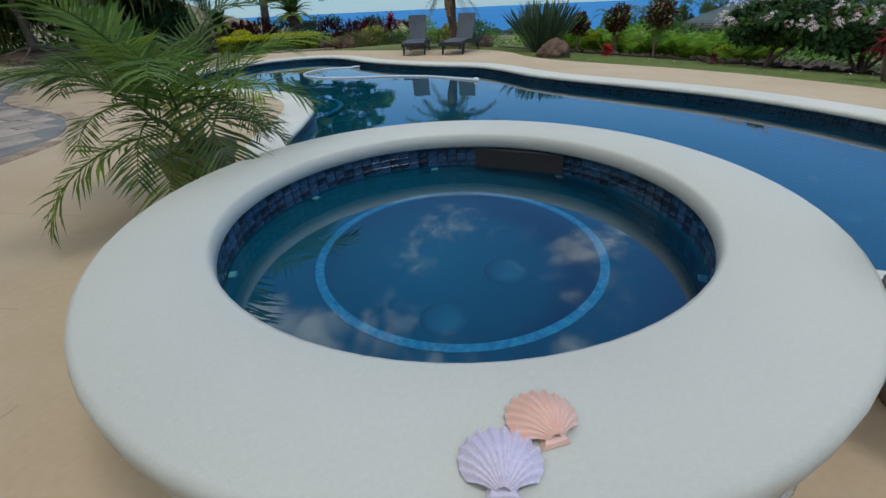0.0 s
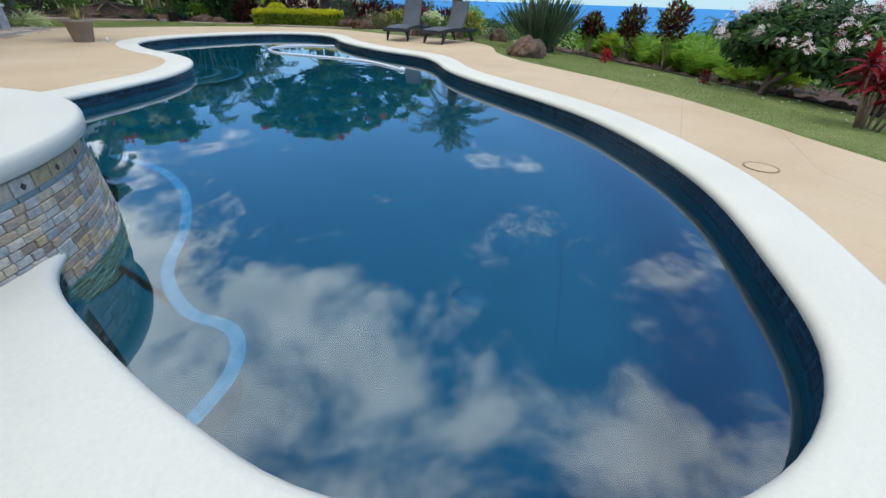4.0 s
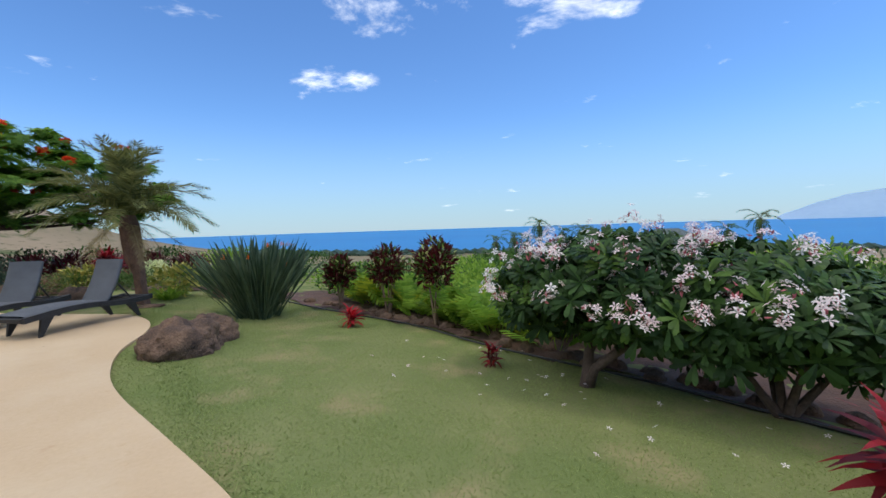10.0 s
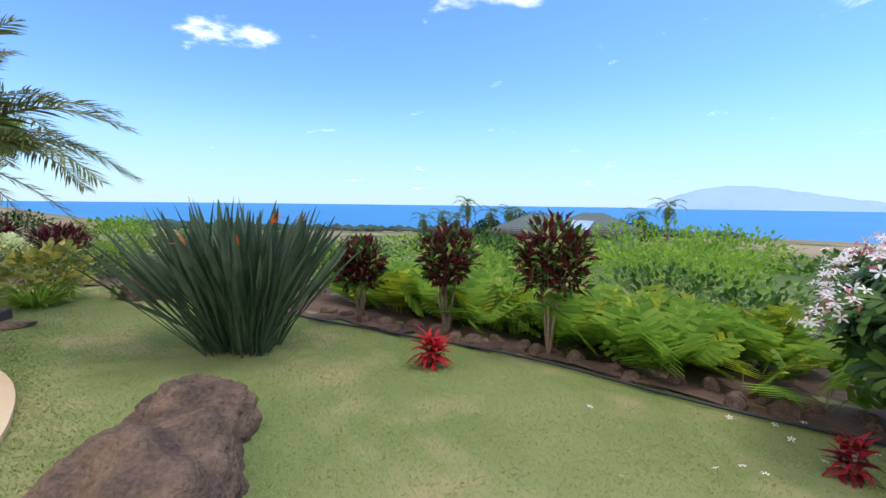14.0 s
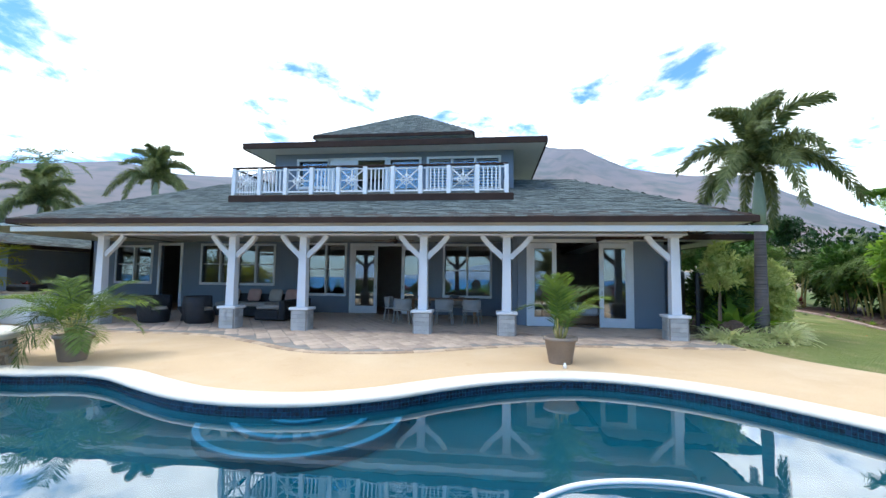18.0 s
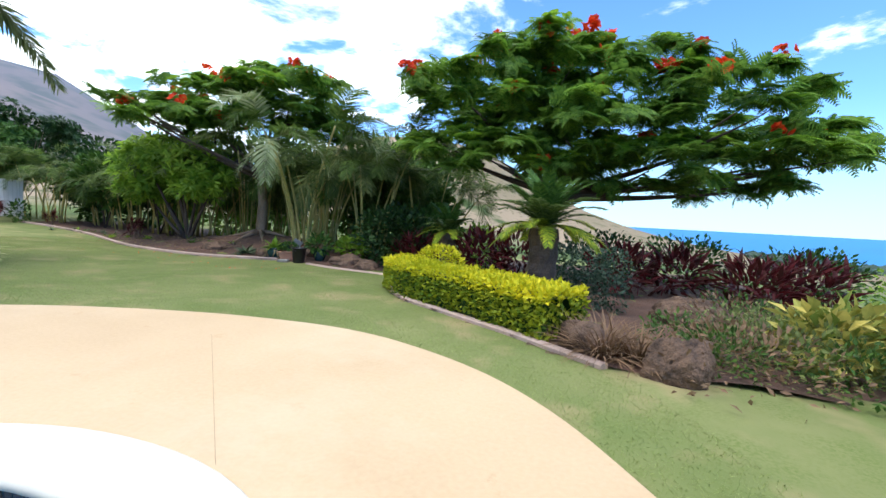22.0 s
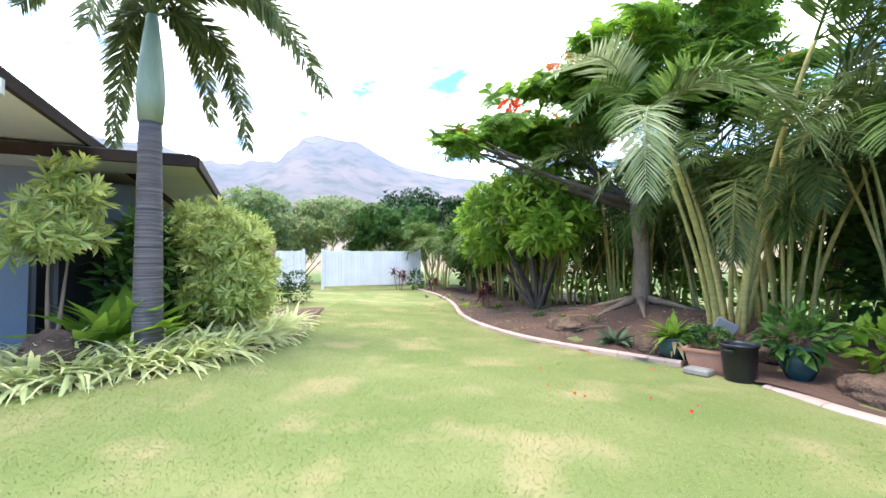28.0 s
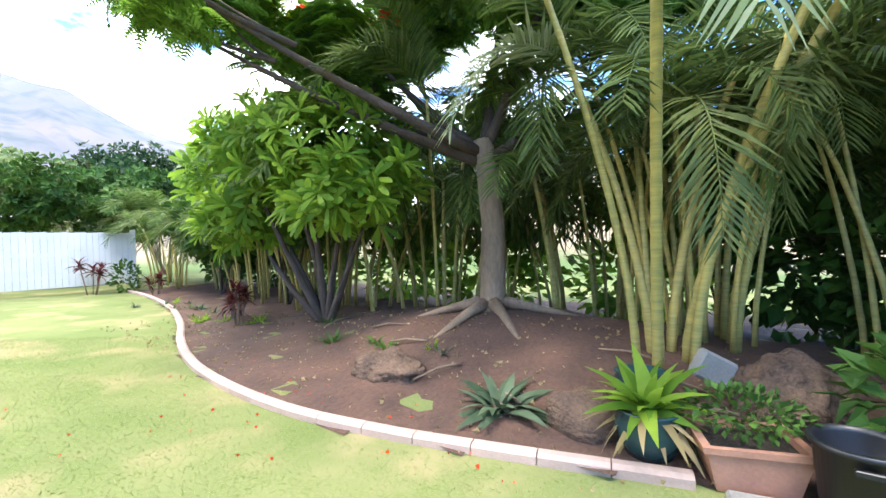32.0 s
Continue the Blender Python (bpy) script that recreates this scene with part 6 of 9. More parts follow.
patch("bed_right", np.vstack([bed_r, [(24, -12), (24, 8)]]), M_SOIL, "shaded red soil bed along the lawn", "soil", 0.02, 0.3)
EDGE_L = [(0.35, 7.45), (0.2, 8.0), (0.0, 8.5), (-0.33, 9.2), (-1.3, 9.95), (-2.2, 10.45), (-4.0, 10.85), (-6.4, 11.4)]
edge_l = spline(EDGE_L, 6, False)
patch("bed_lily", np.vstack([edge_l, [(-6.4, 8.4), (-4.5, 8.4), (-4.5, 7.0), (-1.2, 7.1)]]), M_SOIL, "dark soil of the bed beside the house", "soil")


def edging(path, name, label, h=0.07, w=0.055, piece=0.42, material=M_EDGE):
    p = thing(name, label, "edging", kind="structure")
    seg = np.linalg.norm(np.diff(path, axis=0), axis=1)
    s = np.r_[0, np.cumsum(seg)]
    for a in np.arange(0, s[-1], piece):
        b = min(a + piece - 0.008, s[-1])
        us = np.linspace(a, b, 4)
        xs, ys = np.interp(us, s, path[:, 0]), np.interp(us, s, path[:, 1])
        pts = np.stack([xs, ys], 1)
        o1, o2 = offset_loop(pts, w, False), offset_loop(pts, -w, False)
        v, f = [], []
        for i in range(4):
            z = gz(xs[i], ys[i])
            v += [(*o1[i], z - 0.05), (*o1[i], z + h - 0.02), (*(o1[i] * 0.75 + o2[i] * 0.25), z + h), (*(o1[i] * 0.25 + o2[i] * 0.75), z + h), (*o2[i], z + h - 0.02), (*o2[i], z - 0.05)]
        for i in range(3):
            for q in range(5):
                f.append((i * 6 + q, i * 6 + q + 1, i * 6 + 7 + q, i * 6 + 6 + q))
        f += [(5, 4, 3, 2, 1, 0), (18, 19, 20, 21, 22, 23)]
        ob_of("kerb_piece", mesh_of("kerb_piece", v, f, material), p)
    return p


edging(edge_a, "edging_mound", "low pink concrete kerb round the soil bed")
edging(edge_h, "edging_hedge", "low pink concrete kerb in front of the hedge", 0.06)
edging(edge_l, "edging_lily", "thin dark kerb in front of the striped lilies", 0.035, 0.03, 0.6, M_SOIL)
edging(np.array([(5.75, 14.35), (4.6, 14.5), (3.4, 14.62), (2.7, 14.8)]), "edging_pots", "flat worn pink stones along the bed", 0.03, 0.09, 0.5)
# drip hose and edge stones of the right bed
drip = [(x, y, gz(x, y) + 0.035) for x, y in bed_r - [0.12, 0]]
tagged(tubepart("drip_hose", drip, 0.016, M_PLASTIC, None, "", 6), "thin black drip hose along the lawn edge", "hose")
random.seed(5)
for i in range(4, len(bed_r), 1):
    x, y = bed_r[i]
    boulder(x + random.uniform(0.1, 0.5), y + random.uniform(-0.15, 0.15), random.uniform(0.08, 0.19), random.uniform(0.08, 0.17), random.uniform(0.06, 0.13), i, "red brown rough edging stone", group="edging stones")

# ---- lawn side: right of the pool ----
ti_plant(15.3, -5.95, 1.05, 9, L_RED, 1, "tall red ti plant with bare grey stems", 0.31, 0.42)
ti_plant(16.05, 1.02, 0.36, 3, L_SCARLET, 2, "small bright red ti plant on the lawn", 0.26, 0.08)
ti_plant(16.4, -2.1, 0.28, 3, L_RED, 3, "small faded red ti plant on the lawn", 0.17, 0.1)
pl = thing("plumeria", "plumeria bush with dark leaves and white pink flower clusters", "tree", m=on_ground(16.75, -3.2))
PB = [((0.35, -0.1, 1.1), (1.0, 0.9, 0.52)), ((0.9, -1.2, 0.95), (0.9, 0.95, 0.5)), ((0.2, 0.6, 0.95), (0.7, 0.6, 0.45)), ((1.3, 0.0, 1.05), (0.8, 1.0, 0.5)), ((0.3, -0.5, 0.85), (0.7, 0.7, 0.26))]
tubepart("trunk", [(-0.05, 0, -0.1), (0, 0, 0.1), (0.12, 0.05, 0.35), (0.3, 0.0, 0.6)], [0.085, 0.065, 0.055, 0.05], M_DBARK, pl, "dark grey forked trunk", 10)
tubepart("trunk", [(0.02, 0, -0.05), (-0.1, -0.15, 0.25), (0.1, -0.5, 0.6)], [0.06, 0.05, 0.04], M_DBARK, pl, "", 10)
branching(pl, (0.2, 0, 0.45), [(0.9, 0.5, 1.1), (-0.3, 0.6, 1.0), (0.8, -1.2, 1.1), (0.1, -0.9, 1.1), (1.5, 0.1, 1.1), (0.3, 0.2, 1.3), (-0.4, -0.3, 1.0)], 0.05, M_BARK)
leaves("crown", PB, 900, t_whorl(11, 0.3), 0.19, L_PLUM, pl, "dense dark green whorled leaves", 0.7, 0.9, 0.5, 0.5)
# thin outer layer of lighter green whorls
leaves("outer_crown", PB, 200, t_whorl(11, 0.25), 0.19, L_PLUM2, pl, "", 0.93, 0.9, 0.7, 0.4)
fp, fd = blob_points(PB, 250, 1.02)
fp = fp + fd * 0.13
keep_ = (fp[:, 2] > 0.82) & (fp[:, 0] < 1.8)
fp = fp[keep_]
fm = []
for q in fp:
    for k_ in range(int(5 + 9 * rng.random())):
        o = rng.normal(size=3) * 0.05
        fm.append((q + o + [0, 0, 0.05], [o[0] * 9, o[1] * 9, 0.7]))
fm_p, fm_d = np.array([a for a, b in fm]), np.array([b for a, b in fm])
v, f = scatter(*t_flower(), frames_to(fm_d, rng.random(len(fm_p)) * 6, fm_p, 0.037 + 0.016 * rng.random(len(fm_p))))
tagged(ob_of("blossom", mesh_of("blossom", v, f, L_PINK), pl, "clusters of white and pink five petalled flowers"), kind="stuff")
bp_ = np.repeat(fp, 5, 0) + rng.normal(size=(len(fp) * 5, 3)) * 0.035 + [0, 0, 0.015]
v, f = scatter(*t_leaf(0.2, 0.1), frames_to(rng.normal(size=bp_.shape) * 0.5 + [0, 0, 0.9], rng.random(len(bp_)) * 6, bp_, np.full(len(bp_), 0.06)))
tagged(ob_of("inflorescence", mesh_of("inflorescence", v, f, L_BUD), pl, "dark pink buds and stalks"), kind="stuff")
fallen = []
for i in range(46):
    x, y = 16.2 + rng.normal() * 0.6, -3.2 + rng.normal() * 1.3
    if x < 17.4:
        fallen.append((x, y, gz(x, y) + 0.045))
fallen = np.array(fallen)
v, f = scatter(*t_flower(), frames_to(rng.normal(size=fallen.shape) * [0.3, 0.3, 0] + [0, 0, 1], rng.random(len(fallen)) * 6, fallen, np.full(len(fallen), 0.026)))
tagged(ob_of("fallen_flowers", mesh_of("fallen_flowers", v, f, L_PINK)), "white plumeria flowers fallen on the lawn", "flowers", kind="stuff")

pd = thing("plumeria", "dark leaved plumeria with thin dark stems beside the rock edging", "tree", m=on_ground(17.5, -4.75))
branching(pd, (0, 0, -0.05), [(0.5, 0.3, 0.9), (-0.4, 0.4, 0.85), (0.3, -0.6, 0.9), (-0.3, -0.3, 1.0), (0.0, 0.1, 1.1)], 0.05, M_DBARK)
leaves("crown", [((0, 0, 0.95), (0.8, 0.8, 0.4)), ((0.3, -0.5, 0.8), (0.7, 0.6, 0.4)), ((-0.3, 0.4, 0.75), (0.5, 0.5, 0.35))], 420, t_whorl(10, 0.3), 0.18, L_PLUM, pd, "", 0.5, 0.9, 0.5, 0.5)

bird = blade_clump("bird_of_paradise", 14.95, 2.75, 430, 1.42, L_BIRD, "large clump of blue green bird of paradise leaves", "plant", spread=0.4, lean=(2, 40), seed=4, shape=t_paddle(0.021))
for i in range(9):
    a = i * 2.4
    hx, hy, hz = math.cos(a) * 0.55, math.sin(a) * 0.55, 0.95 + 0.2 * (i % 3)
    st = tubepart("flower_stem", [(math.cos(a) * 0.2, math.sin(a) * 0.2, 0), (hx * 0.8, hy * 0.8, hz * 0.7), (hx, hy, hz)], 0.01, L_BIRD, bird, "", 5)
    v, f = scatter(*t_leaf(0.12, 0.1), frames_to(np.array([[math.cos(a), math.sin(a), 0.7], [math.cos(a) * 0.5, math.sin(a) * 0.5, 1], [math.cos(a), math.sin(a), 0.25]]), np.zeros(3), np.array([[hx, hy, hz]] * 3), np.array([0.14, 0.13, 0.18])))
    ob_of("flower", mesh_of("flower", v, f, L_ORANGE), st, "pointed orange flower")
croton(17.28, 1.82, 1.35, 0.36, 1)
croton(17.44, 0.40, 1.5, 0.38, 2)
croton(16.75, 3.0, 1.1, 0.28, 3)
boulder(13.42, 0.5, 0.52, 0.42, 0.40, 1, "large dark brown lava boulder at the lawn edge", 0.5)
boulder(13.85, 1.15, 0.42, 0.36, 0.32, 2, "brown boulder leaning on a larger one", 0.2)
boulder(12.15, 6.35, 0.42, 0.36, 0.4, 3, "dark rounded boulder beyond the loungers")
boulder(15.05, 6.3, 0.36, 0.36, 0.38, 4, "dark rounded boulder in the bed")
boulder(10.62, 9.42, 0.33, 0.28, 0.36, 5, "grey brown boulder at the end of the hedge", 0.7)
boulder(9.85, 9.95, 0.3, 0.25, 0.3, 6, "half hidden boulder beside the dry grass")
boulder(11.3, 12.3, 0.6, 0.5, 0.36, 7, "low brown boulder among ground cover")
boulder(8.3, 12.4, 0.5, 0.45, 0.36, 8, "low brown boulder behind the hedge")
boulder(-0.45, 7.85, 0.42, 0.34, 0.36, 9, "pinkish brown boulder among the lilies", dz=0.12)
boulder(13.35, 4.95, 0.3, 0.12, 0.06, 15, "low flat stone at the foot of the palm")
# bright lobed leaves beyond the edge
for i in range(64):
    u = i / 64
    x, y = 17.6 + 2.0 * rng.random(), 4.8 - 6.6 * u + rng.normal() * 0.2
    n = int(9 + 6 * rng.random())
    a = rng.random(n) * 6.28
    ln = np.radians(25 + 40 * rng.random(n))
    d = np.stack([np.cos(a) * np.sin(ln), np.sin(a) * np.sin(ln), np.cos(ln)], 1)
    v, f = scatter(*t_lobed(), frames_to(d, rng.normal(size=n) * 0.3, d * (0.25 + 0.2 * rng.random(n))[:, None], 0.3 + 0.24 * rng.random(n)))
    p = thing("philodendron", "bright green philodendron with big lobed leaves", "plant", "philodendrons", on_ground(x, y))
    ob_of("foliage", mesh_of("foliage", v, f, L_BRIGHT if i % 3 else L_YGREEN), p)
# green masses beyond the bed, stepping down the slope
for i, (x, y, rx, ry, rz_, n, m_, s_) in enumerate([
        (21, 3.5, 2.0, 2.2, 0.9, 1500, L_BRIGHT, 0.16), (21.5, -0.5, 2.2, 2.4, 0.95, 1500, L_MID, 0.15), (23.5, 6.5, 2.5, 2.5, 1.0, 1400, L_BRIGHT, 0.17), (22.0, -4.5, 2.2, 2.4, 1.2, 1400, L_MID, 0.16),
        (19.6, -6.8, 1.3, 1.6, 0.9, 900, L_MID, 0.14), (20.5, -9.5, 1.8, 1.8, 1.0, 900, L_BRIGHT, 0.15), (26, 1.0, 2.6, 3.0, 1.3, 1500, L_BRIGHT, 0.18), (27, 7.5, 3, 3, 1.2, 1400, L_MID, 0.18), (27, -5, 3, 3, 1.4, 1200, L_MID, 0.18),
        (19.0, 6.3, 1.4, 1.4, 0.7, 800, L_MID, 0.13), (20, 9.5, 1.8, 1.8, 0.8, 900, L_BRIGHT, 0.14), (33, 12, 3.5, 3.5, 1.4, 1200, L_MID, 0.25), (34, 3, 4, 4, 1.8, 1300, L_BRIGHT, 0.25), (24, 12, 2.5, 2.5, 0.9, 1000, L_MID, 0.18),
        (18.6, -8.5, 1.0, 1.2, 0.8, 700, L_BRIGHT, 0.13), (18.3, -11, 1.2, 1.4, 1.2, 700, L_DARK, 0.15)]):
    shrub("shrub", x, y, [((0, 0, rz_ * 0.6), (rx, ry, rz_)), ((rx * 0.5, ry * 0.3, rz_ * 0.7), (rx * 0.6, ry * 0.6, rz_ * 0.8)), ((-rx * 0.4, -ry * 0.4, rz_ * 0.6), (rx * 0.6, ry * 0.5, rz_ * 0.9))], int(n * 1.4), t_leaf(0.28, 0.12), s_, m_,
          "dense green shrub on the slope below the lawn", "shrub", "slope shrubs", dz=-0.35 * min(1.5, max(0, x - 18.6)))

# ---- palm by the loungers, bed behind the hedge ----
dp = thing("date_palm", "small palm with a leaning rough trunk and feathery fronds", "palm tree", m=on_ground(13.28, 5.5))
v, f = tube([(0.0, 0, -0.1), (-0.02, 0, 0.35), (-0.05, 0.03, 0.7), (-0.1, 0.03, 1.0), (-0.13, 0.04, 1.3), (-0.15, 0.05, 1.7), (-0.16, 0.05, 1.95)], [0.13, 0.11, 0.12, 0.16, 0.19, 0.18, 0.12], 16)
ob_of("trunk", mesh_of("trunk", [Vector(q) + Vector((q[0], q[1], 0)) * 0.25 * noise.noise(Vector(q) * 22) for q in v], f, M_DATEB), dp, "rough brown trunk")
crown_of(dp, F_DATE, 34, (-0.16, 0.05, 1.9), -46, 20, 3, 0.8, 1.1)
crown_of(dp, [F_DATEDRY], 8, (-0.16, 0.05, 1.8), 12, 40, 5, 0.6, 0.85, "drooping dry brown frond")
for x, y, r, s in ((13.95, 6.7, 0.5, 2), (12.06, 10.24, 0.46, 2), (13.9, 11.6, 0.5, 3)):
    shrub("croton_bush", x, y, [((0, 0, r * 0.75), (r, r, r * 0.75)), ((r * 0.3, r * 0.2, r), (r * 0.6, r * 0.6, r * 0.5))], (700, 420, 700)[s - 1], t_leaf(0.26, 0.12), (0.11, 0.17, 0.11)[s - 1], (L_YELLOW, L_CROT, L_VARI)[s - 1], "round bush of cream and yellow mottled leaves", "shrub", "mottled bushes", [(0.2, 0.1, r), (-0.2, 0.2, r), (0.1, -0.2, r)])
ti_plant(12.75, 9.75, 1.15, 4, L_RED, 8, "dark red ti plant behind the bed", 0.45, 0.25)
for x, y, r in ((11.0, 9.75, 0.3), (11.5, 9.9, 0.36), (12.0, 9.6, 0.34), (11.3, 10.5, 0.4), (12.2, 10.3, 0.42), (12.7, 9.5, 0.36), (11.8, 11.0, 0.4), (10.8, 10.4, 0.32), (13.0, 9.0, 0.34)):
    shrub("ground_cover", x, y, [((0, 0, r * 0.5), (r * 1.4, r * 1.3, r * 0.9))], 520, t_leaf(0.22, 0.1), 0.065, L_MID if r < 0.36 else L_OLIVE, "low mixed green ground cover", "plant", "ground cover")
blade_clump("fountain_grass", 10.0, 9.85, 300, 0.55, L_DRYGR, "tuft of dry red brown fountain grass", "grass", w=0.01, spread=0.25, lean=(4, 60), bend=0.7, seed=3)
blade_clump("fountain_grass", 10.35, 9.75, 200, 0.45, L_DRYGR, "tuft of dry red brown fountain grass", "grass", w=0.01, spread=0.2, lean=(4, 60), bend=0.7, seed=9)
blade_clump("fountain_grass", 13.8, 6.2, 220, 0.5, L_BRIGHT, "tuft of fresh green grass beside the palm", "grass", w=0.012, spread=0.2, lean=(4, 55), bend=0.6, seed=6)
for i in range(30):
    x, y = 10.6 + 4.6 * rng.random(), 8.9 + 4.6 * rng.random()
    if x + y * 0.2 < 12.6:
        continue
    r = 0.25 + 0.25 * rng.random()
    shrub("ground_cover", x, y, [((0, 0, r * 0.4), (r * 1.5, r * 1.5, r * 0.8))], 380, t_leaf(0.2, 0.1), 0.075, (L_MID, L_OLIVE, L_DRYGR, L_MID)[i % 4], "low mixed green ground cover", "plant", "ground cover")
for i in range(18):
    x, y = 14.2 + 2.4 * rng.random(), 5.6 + 6 * rng.random()
    r = 0.25 + 0.2 * rng.random()
    shrub("ground_cover", x, y, [((0, 0, r * 0.4), (r * 1.4, r * 1.4, r * 0.9))], 300, t_leaf(0.16, 0.1), 0.09, (L_MID, L_BRIGHT, L_HEDGED)[i % 3], "low mixed green ground cover", "plant", "ground cover")

# yellow hedge: clipped, following the kerb
hc = offset_loop(spline([(6.2, 12.75), (6.75, 12.0), (7.5, 11.4), (8.3, 10.85), (8.95, 10.4), (9.45, 10.0)], 14, False), -0.22, False)
hedge = thing("hedge", "low clipped hedge of bright yellow green leaves", "hedge")
n = 10000
u = rng.random(n) * (len(hc) - 1)
u[9300:9650], u[9650:] = 0.0, len(hc) - 1.001
i0 = u.astype(int)
base = hc[i0] + (hc[np.minimum(i0 + 1, len(hc) - 1)] - hc[i0]) * (u - i0)[:, None]
tg = np.gradient(hc, axis=0)[i0]
tg /= np.linalg.norm(tg, axis=1)[:, None]
nr = np.stack([tg[:, 1], -tg[:, 0]], 1)
side = rng.random(n)
HW, HH = 0.34, 0.56
lat = np.where(side < 0.45, HW * (2 * rng.random(n) - 1), np.where(side < 0.8, HW, -HW)) * (1 + rng.normal(size=n) * 0.06)
hz = np.where(side < 0.45, HH, HH * rng.random(n) ** 0.8) * (1 + rng.normal(size=n) * 0.05)
px, py = base[:, 0] + nr[:, 0] * lat, base[:, 1] + nr[:, 1] * lat
lat[9300:] = HW * (2 * rng.random(700) - 1)
hz[9300:] = HH * rng.random(700)
px, py = base[:, 0] + nr[:, 0] * lat, base[:, 1] + nr[:, 1] * lat
pz = ground_z(px, py) + np.maximum(hz + 0.04 * np.sin(px * 9) * np.sin(py * 8), 0.04)
way = np.stack([nr[:, 0] * np.sign(lat) * (side >= 0.45), nr[:, 1] * np.sign(lat) * (side >= 0.45), 0.25 + (side < 0.45)], 1) + rng.normal(size=(n, 3)) * 0.5
hv, hf = scatter(*t_leaf(0.3, 0.12), frames_to(way, rng.normal(size=n), np.stack([px, py, pz], 1), 0.055 + 0.035 * rng.random(n)))
# yellow leaves near the top, greener and darker ones on the sides
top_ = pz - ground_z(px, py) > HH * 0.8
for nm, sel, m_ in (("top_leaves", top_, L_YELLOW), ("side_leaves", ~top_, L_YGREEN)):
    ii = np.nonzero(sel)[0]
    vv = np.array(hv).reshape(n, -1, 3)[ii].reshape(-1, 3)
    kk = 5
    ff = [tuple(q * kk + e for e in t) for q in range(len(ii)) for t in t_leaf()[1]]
    ob_of(nm, mesh_of(nm, vv, ff, m_), hedge, "bright yellow leaves of the hedge top" if m_ is L_YELLOW else "")
# dark sheet inside the hedge, in place of the shade between its leaves
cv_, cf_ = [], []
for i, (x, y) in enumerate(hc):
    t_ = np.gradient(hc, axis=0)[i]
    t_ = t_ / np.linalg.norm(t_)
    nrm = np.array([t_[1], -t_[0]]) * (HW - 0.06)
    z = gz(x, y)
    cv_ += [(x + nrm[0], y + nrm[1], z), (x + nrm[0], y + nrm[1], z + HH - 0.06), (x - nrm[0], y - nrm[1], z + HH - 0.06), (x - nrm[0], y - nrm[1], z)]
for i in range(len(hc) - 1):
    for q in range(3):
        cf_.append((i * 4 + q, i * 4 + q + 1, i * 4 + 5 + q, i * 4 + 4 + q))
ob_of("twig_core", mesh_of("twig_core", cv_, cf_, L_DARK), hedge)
shrub("topiary_bush", 7.1, 12.95, [((0, 0, 0.5), (0.46, 0.46, 0.36))], 1500, t_leaf(0.3, 0.12), 0.07, L_YELLOW, "clipped round bush of yellow green leaves", "shrub", shell=0.85)
hb = thing("box_hedge", "clipped block of grey green leaves behind the cycad", "hedge", m=on_ground(9.75, 12.9))
leaves("foliage", [((x_, y_, z_), (0.3, 0.3, 0.3)) for x_ in (-0.3, 0.1, 0.45) for y_ in (-0.3, 0.3) for z_ in (0.3, 0.75)], 2600, t_leaf(0.3, 0.1), 0.07, L_HEDGED, hb, "", 0.75)
cycad(9.15, 11.75, 1.3, 0.21, 40, 1)
cycad(6.5, 15.3, 1.15, 0.22, 26, 2, 0.95)
for i, (x, y, h) in enumerate([(7.4, 15.2, 1.0), (8.3, 15.4, 1.1), (10.5, 15.0, 0.9), (11.6, 15.5, 0.9), (12.8, 14.6, 0.8), (13.9, 15.2, 0.9), (5.6, 15.6, 0.8), (15.2, 13.5, 0.8)]):
    shrub("ti_hedge", x, y, [((0, 0, h * 0.6), (0.65, 0.6, h * 0.55))], 330, t_blade(0.1, 0.5), 0.34, L_BURG, "dark burgundy ti leaves massed behind the bed", "shrub", "burgundy shrubs", lift=0.8)
for i, (x, y, r, m_) in enumerate([(12.0, 17.5, 1.3, L_MID), (14.5, 17.0, 1.2, L_MID), (16.5, 15.0, 1.3, L_BRIGHT), (18.5, 13.0, 1.3, L_MID), (10, 18, 1.2, L_DARK), (17.5, 18, 1.5, L_BRIGHT), (21, 16, 1.6, L_MID), (6.5, 17.3, 0.8, L_BRIGHT)]):
    shrub("shrub", x, y, [((0, 0, 0.5), (r, r, 0.75)), ((r * 0.4, 0.2, 0.7), (r * 0.6, r * 0.6, 0.6))], 1300, t_leaf(0.28, 0.1), 0.13, m_, "rounded green shrub at the garden edge", "shrub", "garden shrubs")

flame_tree(8.6, 16.4, [((-1.7, -0.6, 4.85), (1.8, 1.8, 0.9)), ((1.2, 0.0, 4.9), (2.1, 2.0, 0.95)), ((3.7, -0.2, 4.1), (2.2, 1.8, 1.0)), ((5.0, -0.1, 3.3), (1.4, 1.4, 0.7)), ((-2.2, -0.6, 3.5), (1.2, 1.2, 0.6)), ((1.2, -1.4, 3.5), (1.9, 1.2, 0.7)),
                       ((-0.2, 0.2, 5.6), (1.9, 1.8, 0.6)), ((4.0, -0.4, 2.6), (1.6, 1.3, 0.4)), ((2.2, -1.3, 2.7), (1.5, 1.1, 0.5)), ((-0.9, -1.3, 3.1), (1.3, 1.0, 0.5)), ((0.6, 0.9, 3.2), (1.8, 1.2, 0.6))], (0.3, 0.0, 2.4), 1, 9600, "wide flame tree with feathery leaves and red flowers", 420, 0.2, 24)
